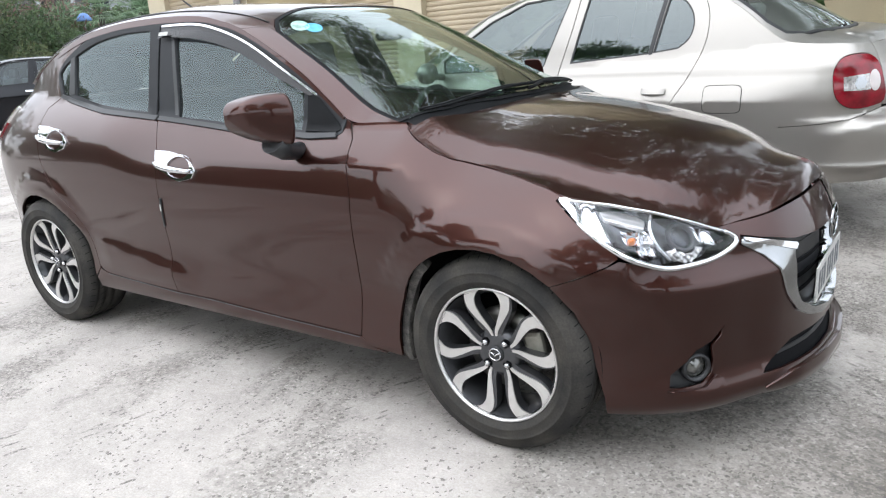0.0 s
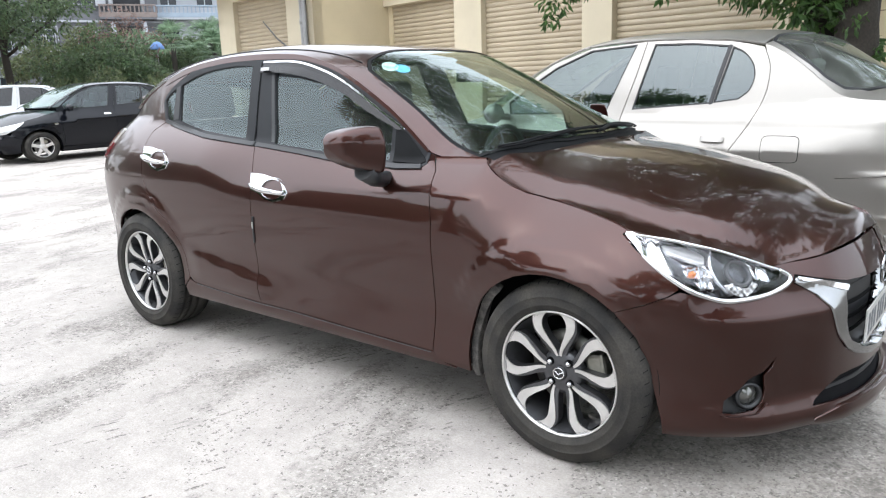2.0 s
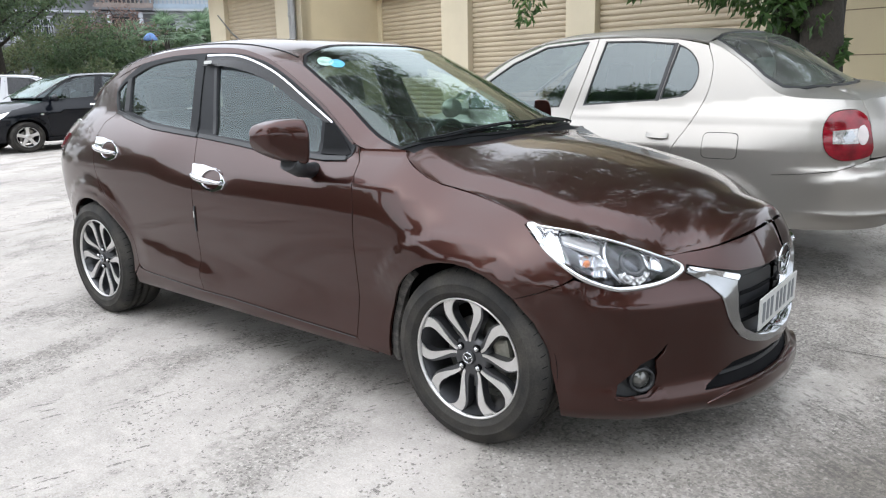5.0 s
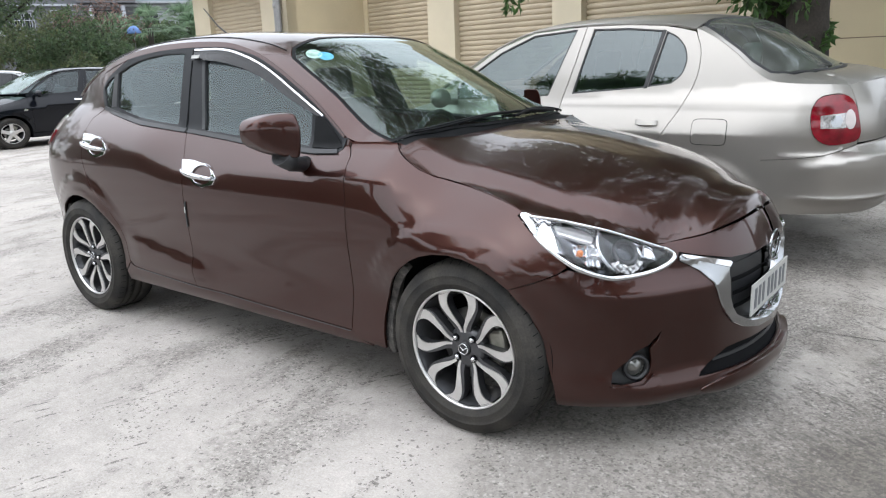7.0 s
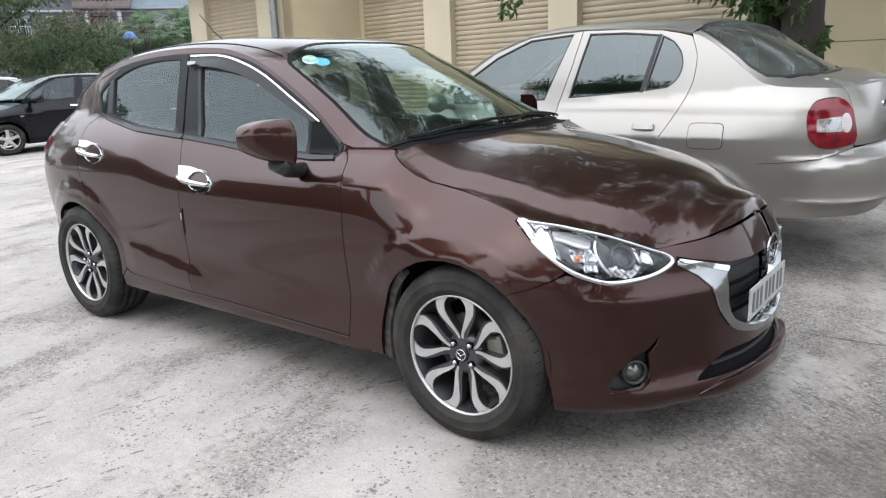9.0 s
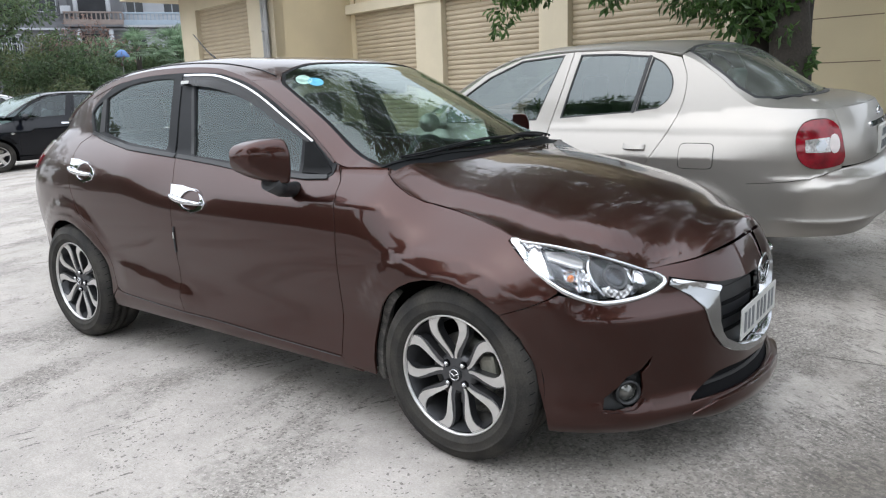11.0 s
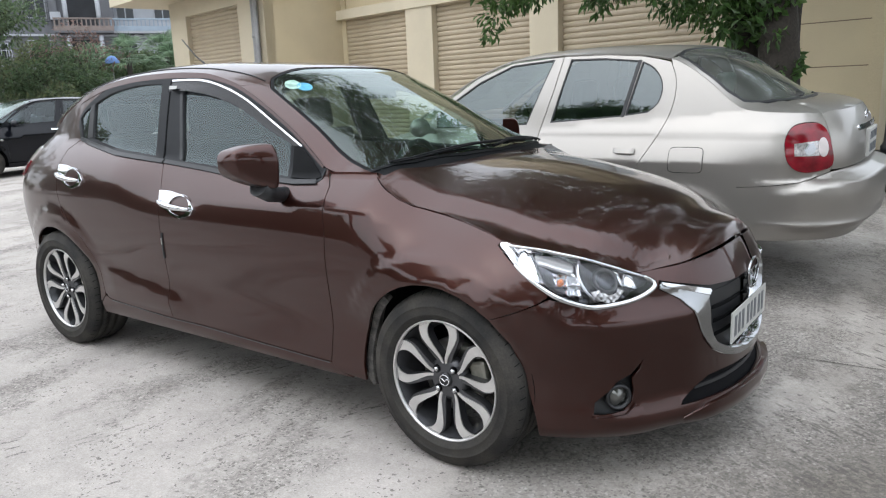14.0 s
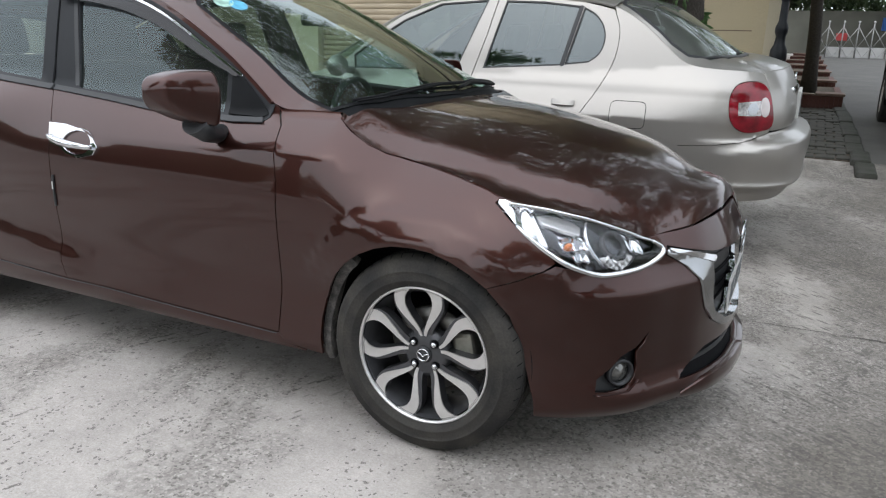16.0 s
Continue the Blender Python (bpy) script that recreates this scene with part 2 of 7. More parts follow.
def shrink(poly, d):
    """The polygon drawn in by d (out by -d)."""
    if area2(poly) < 0:
        poly = poly[::-1]
    n, out = len(poly), []
    for i in range(n):
        a, b, c = poly[i - 1], poly[i], poly[(i + 1) % n]
        e1 = Vector((b[0] - a[0], b[1] - a[1]))
        e2 = Vector((c[0] - b[0], c[1] - b[1]))
        if e1.length < 1e-9 or e2.length < 1e-9:
            out.append(b)
            continue
        e1.normalize(), e2.normalize()
        n1, n2 = Vector((-e1.y, e1.x)), Vector((-e2.y, e2.x))
        k = n1 + n2
        s = max(0.35, 1 + n1.dot(n2))
        out.append((b[0] + k.x * d / s, b[1] + k.y * d / s))
    return out


def dense(poly, step):
    out = []
    for a, b in zip(poly, poly[1:] + poly[:1]):
        k = max(1, int(math.hypot(b[0] - a[0], b[1] - a[1]) / step))
        out += [(a[0] + (b[0] - a[0]) * i / k, a[1] + (b[1] - a[1]) * i / k) for i in range(k)]
    return out


def panel_mesh(name, fn, outline, step=0.04, holes=(), thick=0.012, mirror=False):
    """A sheet cut to an outline in (u, v), bent by fn(u, v), with exact normals and a rim turned in by its thickness."""
    rings = [dense(list(outline), step)] + [dense(list(h), step) for h in holes]
    if area2(rings[0]) < 0:
        rings[0].reverse()
    for h in rings[1:]:
        if area2(h) > 0:
            h.reverse()
    us, vs = [p[0] for p in rings[0]], [p[1] for p in rings[0]]
    pts, edges = [], []
    for r in rings:
        k = len(pts)
        pts += r
        edges += [(k + i, k + (i + 1) % len(r)) for i in range(len(r))]
    rim_pts = np.array(pts)
    nu, nv = int((max(us) - min(us)) / step) + 1, int((max(vs) - min(vs)) / step) + 1
    for i in range(1, nu):
        for j in range(1, nv):
            p = (min(us) + (max(us) - min(us)) * i / nu, min(vs) + (max(vs) - min(vs)) * j / nv)
            if inside(p, rings[0]) and not any(inside(p, h) for h in rings[1:]) and np.min(np.hypot(rim_pts[:, 0] - p[0], rim_pts[:, 1] - p[1])) > step * 0.45:
                pts.append(p)
    vv, ee, ff, *_ = delaunay_2d_cdt([Vector(p) for p in pts], edges, [], 0, 1e-6)
    flat = [(v.x, v.y) for v in vv]
    faces = []
    for t in ff:
        c = (sum(flat[i][0] for i in t) / 3, sum(flat[i][1] for i in t) / 3)
        if inside(c, rings[0]) and not any(inside(c, h) for h in rings[1:]):
            a, b, d = (flat[i] for i in t)
            t = list(t)
            if (b[0] - a[0]) * (d[1] - a[1]) - (b[1] - a[1]) * (d[0] - a[0]) < 0:
                t.reverse()
            faces.append(t)

    def place(u, v):
        return Vector(fn(u, v))

    def normal(u, v):
        e = 0.002
        n = (place(u + e, v) - place(u - e, v)).cross(place(u, v + e) - place(u, v - e))
        return n.normalized() if n.length > 1e-12 else Vector((0, 0, 1))
    verts, norms = [place(*p) for p in flat], [normal(*p) for p in flat]
    if thick:
        for r in rings:
            k, top = len(verts), [place(*p) for p in r]
            nn = [normal(*p) for p in r]
            m = len(r)
            for i in range(m):
                w = (top[(i + 1) % m] - top[i - 1])
                out = w.cross(nn[i])
                out = out.normalized() if out.length > 1e-9 else nn[i]
                verts += [top[i], top[i] - nn[i] * thick]
                norms += [(out + nn[i] * 0.6).normalized(), out]
            for i in range(m):
                a, b = k + 2 * i, k + 2 * ((i + 1) % m)
                faces.append([a, a + 1, b + 1, b])
    if mirror:
        verts = [Vector((v.x, -v.y, v.z)) for v in verts]
        norms = [Vector((v.x, -v.y, v.z)) for v in norms]
        faces = [f[::-1] for f in faces]
    me = bpy.data.meshes.new(name)
    me.from_pydata([tuple(v) for v in verts], [], faces)
    me.polygons.foreach_set("use_smooth", [True] * len(me.polygons))
    me.normals_split_custom_set_from_vertices([tuple(n) for n in norms])
    return me


def panel(name, fn, outline, mat, parent, both=True, gap=0.0, label="", **kw):
    """The panel on the right side of a car and, if both, its twin on the left."""
    if gap:
        outline = shrink(list(outline), gap)
    made = [part(name, panel_mesh(name, fn, outline, **kw), mat, parent, label)]
    if both:
        made.append(part(name, panel_mesh(name, fn, outline, mirror=True, **kw), mat, parent, label))
    return made


def box_bm(bm, lo, hi, bevel=0.0):
    m = Matrix.Translation([(a + b) / 2 for a, b in zip(lo, hi)]) @ Matrix.Diagonal([b - a for a, b in zip(lo, hi)] + [1])
    made = bmesh.ops.create_cube(bm, size=1, matrix=m)
    if bevel:
        vs = set(made["verts"])
        es = [e for e in bm.edges if e.verts[0] in vs and e.verts[1] in vs]
        bmesh.ops.bevel(bm, geom=es, offset=bevel, segments=2, profile=0.5, affect="EDGES")


def box(lo, hi, bevel=0.0):
    bm = bmesh.new()
    box_bm(bm, lo, hi, bevel)
    return bm


def lathe_bm(bm, profile, n=48, m=None, closed=False, a0=0.0, a1=2 * math.pi):
    """Turns (r, h) points about the local y axis."""
    m = m or Matrix()
    full = abs(a1 - a0 - 2 * math.pi) < 1e-6
    cols = n if full else n + 1
    rows = [[bm.verts.new(m @ Vector((r * math.cos(a0 + (a1 - a0) * i / n), h, r * math.sin(a0 + (a1 - a0) * i / n)))) for r, h in profile] for i in range(cols)]
    for i in range(n):
        p, q = rows[i], rows[(i + 1) % cols]
        for j in range(len(profile) if closed else len(profile) - 1):
            k = (j + 1) % len(profile)
            f = bm.faces.new((p[j], p[k], q[k], q[j]))
            f.smooth = True


def tube_bm(bm, pts, radius, n=8, m=None):
    """A tube along points, with a radius or one for each point."""
    pts = [Vector(p) for p in pts]
    rad = radius if isinstance(radius, (list, tuple)) else [radius] * len(pts)
    rings, up = [], Vector((0.13, 0.21, 0.97))
    for i, p in enumerate(pts):
        d = (pts[min(i + 1, len(pts) - 1)] - pts[max(i - 1, 0)]).normalized()
        u = d.cross(up)
        u = u.normalized() if u.length > 1e-4 else Vector((1, 0, 0))
        w = d.cross(u)
        rings.append([bm.verts.new((m or Matrix()) @ (p + (u * math.cos(2 * math.pi * k / n) + w * math.sin(2 * math.pi * k / n)) * rad[i])) for k in range(n)])
    for a, b in zip(rings, rings[1:]):
        for k in range(n):
            f = bm.faces.new((a[k], a[(k + 1) % n], b[(k + 1) % n], b[k]))
            f.smooth = True
    bm.faces.new(rings[0][::-1]), bm.faces.new(rings[-1])


def tube(pts, radius, n=8):
    bm = bmesh.new()
    tube_bm(bm, pts, radius, n)
    return bm


def slab(poly, h0, h1, axes="xz", bevel=0.0):
    """A flat polygon given a thickness: (a, b) in the named plane, from h0 to h1 along the third axis."""
    bm = bmesh.new()
    if area2(list(poly)) < 0:
        poly = poly[::-1]

    def put(a, b, h):
        return {"xz": (a, h, b), "xy": (a, b, h), "yz": (h, a, b)}[axes]
    lo, hi = [bm.verts.new(put(a, b, h0)) for a, b in poly], [bm.verts.new(put(a, b, h1)) for a, b in poly]
    n = len(poly)
    bm.faces.new(lo), bm.faces.new(hi[::-1])
    for i in range(n):
        bm.faces.new((lo[i], hi[i], hi[(i + 1) % n], lo[(i + 1) % n]))
    bmesh.ops.recalc_face_normals(bm, faces=bm.faces)
    if bevel:
        bmesh.ops.bevel(bm, geom=[e for e in bm.edges if e.calc_face_angle(0) > 0.5], offset=bevel, segments=2, profile=0.5, affect="EDGES")
    return bm

# ---- ground: one sheet, rising gently towards the gate ----
def rise(x, y):
    d = y - 0.8
    soft = 0.5 * (d + math.sqrt(d * d + 1.0)) - 0.24
    return smooth(-11, -4, x) * 0.034 * (max(0.0, min(soft, 10.0)) + 0.70 * max(0.0, min(soft - 10.0, 20.0)))


def ground_material(name, pale, mid, dirt):
    """Old concrete: pale worn skin over grey grit, stained, with fine cracks."""
    m = bpy.data.materials.new(name)
    m.use_nodes = True
    n, l = m.node_tree.nodes, m.node_tree.links
    b = n["Principled BSDF"]
    b.inputs["Roughness"].default_value = 0.9
    b.inputs["Specular IOR Level"].default_value = 0.3
    tc = n.new("ShaderNodeTexCoord")

    def drawn(angle, along_it):
        """Coordinates in which marks are drawn out along one direction."""
        mp = n.new("ShaderNodeMapping")
        mp.vector_type = "TEXTURE"
        mp.inputs["Rotation"].default_value, mp.inputs["Scale"].default_value = (0, 0, radians(angle)), (along_it, 1, 1)
        l.new(tc.outputs["Object"], mp.inputs["Vector"])
        return mp.outputs[0]

    def noise_at(scale, detail=8, rough=0.6, swept=None):
        t = n.new("ShaderNodeTexNoise")
        t.inputs["Scale"].default_value, t.inputs["Detail"].default_value, t.inputs["Roughness"].default_value = scale, detail, rough
        l.new(drawn(*swept) if swept else tc.outputs["Object"], t.inputs["Vector"])
        return t.outputs["Fac"]

    def span(v, a, b2, c=0.0, d=1.0):
        r = n.new("ShaderNodeMapRange")
        r.inputs["From Min"].default_value, r.inputs["From Max"].default_value = a, b2
        r.inputs["To Min"].default_value, r.inputs["To Max"].default_value = c, d
        l.new(v, r.inputs["Value"])
        return r.outputs[0]

    def blend(f, a, b2, mode="MIX"):
        x = n.new("ShaderNodeMix")
        x.data_type, x.blend_type = "RGBA", mode
        for sock, v in (("Factor", f), ("A", a), ("B", b2)):
            if isinstance(v, (int, float)):
                x.inputs[sock].default_value = v
            elif isinstance(v, tuple):
                x.inputs[sock].default_value = (*v, 1)
            else:
                l.new(v, x.inputs[sock])
        return x.outputs["Result"]
    def maths(op, u, v):
        q = n.new("ShaderNodeMath")
        q.operation = op
        for k, s in enumerate((u, v)):
            if isinstance(s, (int, float)):
                q.inputs[k].default_value = s
            else:
                l.new(s, q.inputs[k])
        return q.outputs[0]

    rag = n.new("ShaderNodeTexNoise")
    rag.inputs["Scale"].default_value, rag.inputs["Detail"].default_value = 70, 3
    l.new(tc.outputs["Object"], rag.inputs["Vector"])
    rag_by, rag_sum = n.new("ShaderNodeVectorMath"), n.new("ShaderNodeVectorMath")
    rag_by.operation = "SCALE"
    rag_by.inputs["Scale"].default_value = 0.022
    l.new(rag.outputs["Color"], rag_by.inputs[0])
    l.new(tc.outputs["Object"], rag_sum.inputs[0])
    l.new(rag_by.outputs[0], rag_sum.inputs[1])
    bent = rag_sum.outputs[0]  # coordinates roughened, for grains without round outlines

    def cells(scale, vector=None, jitter=1.0):
        v = n.new("ShaderNodeTexVoronoi")
        v.inputs["Scale"].default_value, v.inputs["Randomness"].default_value = scale, jitter
        l.new(vector or bent, v.inputs["Vector"])
        g = n.new("ShaderNodeSeparateColor")
        l.new(v.outputs["Color"], g.inputs[0])
        return v.outputs["Distance"], g.outputs[0], g.outputs[1]
    sep = n.new("ShaderNodeSeparateXYZ")
    l.new(tc.outputs["Object"], sep.inputs[0])
    # pale cement skin, ragged at its edges, best kept on the west side; grey grit where it has worn off
    wander = maths("ADD", sep.outputs["X"], span(noise_at(0.55, 6, 0.6), 0.3, 0.7, -1.0, 1.0))
    west = span(wander, -0.4, 1.8, 0.042, -0.11)
    skin_at = maths("ADD", noise_at(1.9, 15, 0.60, swept=(102, 2.0)), west)
    edge_grain = span(noise_at(26, 8, 0.75), 0.25, 0.75, -0.075, 0.075)
    worn = span(maths("ADD", skin_at, edge_grain), 0.455, 0.535)
    haze = noise_at(4.5, 10, 0.62, swept=(112, 2.4))
    fine_grit, coarse = noise_at(130, 3, 0.75), noise_at(38, 5, 0.7)
    grey = blend(span(haze, 0.35, 0.68), dirt, mid)
    dist, pick, tone = cells(95)
    grey = blend(1.0, grey, span(tone, 0, 1, 0.72, 1.24), "MULTIPLY")
    grey = blend(1.0, grey, span(coarse, 0.3, 0.72, 0.80, 1.14), "MULTIPLY")
    white = blend(span(haze, 0.38, 0.68, 0, 0.85), pale, tuple(0.5 * (p + q) for p, q in zip(pale, mid)))
    white = blend(1.0, white, span(coarse, 0.3, 0.7, 0.87, 1.06), "MULTIPLY")
    col = blend(worn, grey, white)
    col = blend(1.0, col, span(noise_at(0.9, 7, 0.58, swept=(106, 2.2)), 0.34, 0.62, 0.80, 1.05), "MULTIPLY")
    greyer = span(wander, 0.3, 1.6)
    col = blend(greyer, col, blend(1.0, col, (0.52, 0.51, 0.485), "MULTIPLY"))  # greyer and about half as bright towards the east side
    col = blend(1.0, col, span(fine_grit, 0.3, 0.7, 0.78, 1.14), "MULTIPLY")
    col = blend(1.0, col, span(noise_at(8, 10, 0.72), 0.3, 0.7, 0.86, 1.10), "MULTIPLY")
    patch = span(noise_at(0.35, 5, 0.5), 0.55, 0.75, 0, 0.45)
    col = blend(patch, col, mid)
    # dark grains and pits, thick on the grit and thin on the skin
    many = span(maths("ADD", noise_at(2.6, 8, 0.65, swept=(102, 1.8)), span(worn, 0, 1, 0.10, -0.07)), 0.42, 0.68, 0.02, 0.62)
    for scale, reach in ((85, 0.40), (50, 0.36), (27, 0.20)):
        dist, pick, tone = cells(scale)
        size = maths("MULTIPLY", tone, reach)
        hit = maths("MULTIPLY", maths("LESS_THAN", pick, many), maths("LESS_THAN", dist, maths("ADD", size, reach * 0.25)))
        col = blend(maths("MULTIPLY", hit, 0.72), col, tuple(c * 0.36 for c in dirt))
    # pale grains of stone in the grit
    for scale in (70, 42):
        dist, pick, tone = cells(scale)
        seen = maths("MULTIPLY", maths("GREATER_THAN", pick, 0.84), maths("SUBTRACT", span(worn, 0, 1, 0.70, 0.2), maths("MULTIPLY", greyer, 0.60)))
        col = blend(maths("MULTIPLY", seen, span(dist, 0.2, 0.34, 1, 0)), col, tuple(c * 1.12 for c in pale))
    # short scratches left by tyres, and the strokes of a broom on the east side
    broken = span(noise_at(75, 2, 0.5), 0.40, 0.52)
    for scale, drawn_by, least in ((40, 4.5, 0.585), (24, 5.0, 0.605)):
        dist, pick, tone = cells(scale, drawn(72, drawn_by))
        rows_of = maths("MULTIPLY", span(noise_at(2.6, 3, 0.5, swept=(66, 2.2)), least, least + 0.03), broken)
        col = blend(maths("MULTIPLY", maths("MULTIPLY", rows_of, maths("LESS_THAN", pick, 0.75)), span(dist, 0.20, 0.32, 0.85, 0)), col, tuple(c * 0.36 for c in dirt))
    dist, pick, tone = cells(42, drawn(-38, 4.2))
    broom = maths("MULTIPLY", span(sep.outputs["X"], 0.55, 1.2), span(noise_at(1.5, 4, 0.5), 0.36, 0.52))
    col = blend(maths("MULTIPLY", maths("MULTIPLY", broom, maths("LESS_THAN", pick, 0.7)), span(dist, 0.22, 0.40, 0.8, 0)), col, tuple(c * 0.30 for c in dirt))
    grit = maths("ADD", coarse, maths("MULTIPLY", fine_grit, 0.5))
    # hair cracks along the borders of large cells, broken up
    vor = n.new("ShaderNodeTexVoronoi")
    vor.feature = "DISTANCE_TO_EDGE"
    vor.inputs["Scale"].default_value = 0.55
    warp = n.new("ShaderNodeVectorMath")
    warp.operation = "ADD"
    wn2 = n.new("ShaderNodeTexNoise")
    wn2.inputs["Scale"].default_value, wn2.inputs["Detail"].default_value = 2.5, 6
    l.new(tc.outputs["Object"], wn2.inputs["Vector"])
    sc = n.new("ShaderNodeVectorMath")
    sc.operation = "SCALE"
    sc.inputs["Scale"].default_value = 0.6
    l.new(wn2.outputs["Color"], sc.inputs[0])
    l.new(tc.outputs["Object"], warp.inputs[0])
    l.new(sc.outputs[0], warp.inputs[1])
    l.new(warp.outputs[0], vor.inputs["Vector"])
    crack = span(vor.outputs["Distance"], 0.0, 0.006, 1, 0)
    cm = n.new("ShaderNodeMath")
    cm.operation = "MULTIPLY"
    l.new(crack, cm.inputs[0])
    l.new(span(noise_at(1.1, 3), 0.52, 0.6, 0, 0.55), cm.inputs[1])
    col = blend(cm.outputs[0], col, tuple(c * 0.25 for c in dirt))
    l.new(col, b.inputs["Base Color"])
    bp = n.new("ShaderNodeBump")
    bp.inputs["Strength"].default_value, bp.inputs["Distance"].default_value = 0.6, 0.006
    l.new(grit, bp.inputs["Height"])
    l.new(bp.outputs[0], b.inputs["Normal"])
    return m


concrete = ground_material("worn concrete", (0.480, 0.445, 0.410), (0.405, 0.375, 0.346), (0.315, 0.290, 0.264))
xs = sorted(set([-400, -120, -60, -35, -24, -18] + [-14 + 0.75 * i for i in range(30)] + [9, 12, 18, 30, 60, 120, 400]))
ys = sorted(set([-400, -120, -60, -30, -15, -8, -4] + [-2 + 0.5 * i for i in range(26)] + [12, 14, 18, 24, 31, 40, 60, 120, 400]))
me = bpy.data.meshes.new("ground")
me.from_pydata([(x, y, rise(x, y)) for x in xs for y in ys], [], [(i * len(ys) + j, (i + 1) * len(ys) + j, (i + 1) * len(ys) + j + 1, i * len(ys) + j + 1) for i in range(len(xs) - 1) for j in range(len(ys) - 1)])
me.polygons.foreach_set("use_smooth", [True] * len(me.polygons))
me.materials.append(concrete)
ground = tagged(new("ground", me), "pale worn concrete yard with stains and cracks", "ground", kind="structure")

# slab joints, ragged strips of dirt set into the sheet
joint_dirt = material("joint dirt", (0.072, 0.068, 0.061), 0.95, 0, 0, 0.4, 12, 0.3, 80, 0.002)


def joint(a, b, wide=0.008):
    bm = bmesh.new()
    k = int((Vector(b) - Vector(a)).length / 0.06)
    rng = random.Random(int(a[0] * 100 + b[1] * 37))
    side = Vector((-(b[1] - a[1]), b[0] - a[0])).normalized()
    prev, drift = None, 0
    for i in range(k + 1):
        t = i / k
        drift += rng.uniform(-0.004, 0.004)
        p = Vector(a) * (1 - t) + Vector(b) * t + side * drift
        w = wide * rng.uniform(0.25, 1.0)
        q = [bm.verts.new((*(p + side * w / 2), rise(*p) + 0.003)), bm.verts.new((*(p - side * w / 2), rise(*p) + 0.003))]
        if prev:
            bm.faces.new((prev[0], q[0], q[1], prev[1]))
        prev = q
    bmesh.ops.recalc_face_normals(bm, faces=bm.faces)
    return part("slab_joint", bm, joint_dirt, ground)


joint((0.80, 0.86), (6.0, 1.05)), joint((-9.0, -0.35), (-3.1, -1.85)), joint((-3.1, -1.85), (-1.5, -2.25))
joint((1.0, -6.0), (1.9, 0.92), 0.006), joint((-12.0, 4.9), (-4.0, 4.6)), joint((-6.5, -5.0), (-5.2, 5.0))

# ---- garage building ----
B0, BU, BN = Vector((0.35, 9.0, 0.0)), Vector((-0.9798, 0.19996, 0.0)), Vector((-0.19996, -0.9798, 0.0))
plaster = material("cream plaster", (0.56, 0.475, 0.315), 0.85, 0, 0, 0.14, 0.8, 0.10, 90, 0.001, second=(0.49, 0.415, 0.28))
plaster_pale = material("pale cream plaster", (0.57, 0.505, 0.375), 0.85, 0, 0, 0.10, 1.2, 0.08, 90, 0.001)
shutter_paint = material("beige shutter paint", (0.415, 0.345, 0.245), 0.5, 0, 0, 0.12, 1.5, 0.08, 60)
# dark brown of the wall grooves and of the shade drawn behind the pipes
groove_shade_brown = material("brown for grooves and pipe shade", (0.19, 0.145, 0.10), 0.8, 0, 0, 0.2, 2)
pipe_grey = material("grey pipe plastic", (0.27, 0.27, 0.27), 0.5, 0, 0, 0.2, 6)
BM = Matrix((( -BU.x, -BN.x, 0, B0.x), (-BU.y, -BN.y, 0, B0.y), (0, 0, 1, 0), (0, 0, 0, 1)))  # local x to the right along the front, y into the building


def along(a, off=0.0):
    """Local place on the front: a metres left of the right-hand corner, off metres proud."""
    return (-a, -off)


garage = new("garage_building")
garage.matrix_world = BM
tagged(garage, "cream plastered garage row with beige roller shutters", "building", kind="structure")


def gbox(name, a0, a1, o0, o1, z0, z1, mat, bevel=0.0, parent=None, label=""):
    return part(name, box((-max(a0, a1), -max(o0, o1), z0), (-min(a0, a1), -min(o0, o1), z1), bevel), mat, parent or garage, label)


def shutter(a0, a1, off, z0, z1, pitch=0.105):
    """A roller shutter: one rolled slat after another, each with its round back and groove."""
    root = gbox("shutter", a0, a1, off - 0.06, off - 0.03, z0, z1, shutter_paint, 0, None, "closed beige roller shutter")
    bm = bmesh.new()
    prof = [(0.0, 0.0), (0.012, 0.016), (0.030, 0.026), (0.055, 0.030), (0.080, 0.026), (0.098, 0.014), (0.105, 0.0)]
    prev = [bm.verts.new((-x, -(off - 0.03 + prof[0][1]), prof[0][0])) for x in (a0, a1)]
    for h, d in prof[1:]:
        now = [bm.verts.new((-x, -(off - 0.03 + d), h)) for x in (a0, a1)]
        f = bm.faces.new((prev[0], prev[1], now[1], now[0]))
        f.smooth = True
        prev = now
    bmesh.ops.recalc_face_normals(bm, faces=bm.faces)
    if sum(f.normal.y for f in bm.faces) > 0:
        bmesh.ops.reverse_faces(bm, faces=bm.faces)
    first = part("slat", bm, shutter_paint, root)
    first.location.z = z0
    for k in range(1, int((z1 - z0) / 0.105) + 1):
        o = new("slat", first.data)
        o.parent, o.location = root, (0, 0, z0 + 0.105 * k)
    return root


TOP, WING = 4.3, 4.5
gbox("wall", -0.10, 2.42, -0.25, 0.0, 0.0, TOP, plaster)
gbox("wall", 12.45, 13.0, -0.25, 0.0, 0.0, TOP, plaster)
gbox("pilaster", 0.05, 0.24, 0.0, 0.05, 0.0, TOP, plaster)
gbox("corner_strip", -0.12, 0.05, 0.0, 0.08, 0.0, TOP, plaster_pale)
gbox("wall_groove", 0.26, 2.40, 0.0, 0.004, 1.425, 1.440, groove_shade_brown)
gbox("wall_groove", 0.26, 2.40, 0.0, 0.004, 2.04, 2.055, groove_shade_brown)
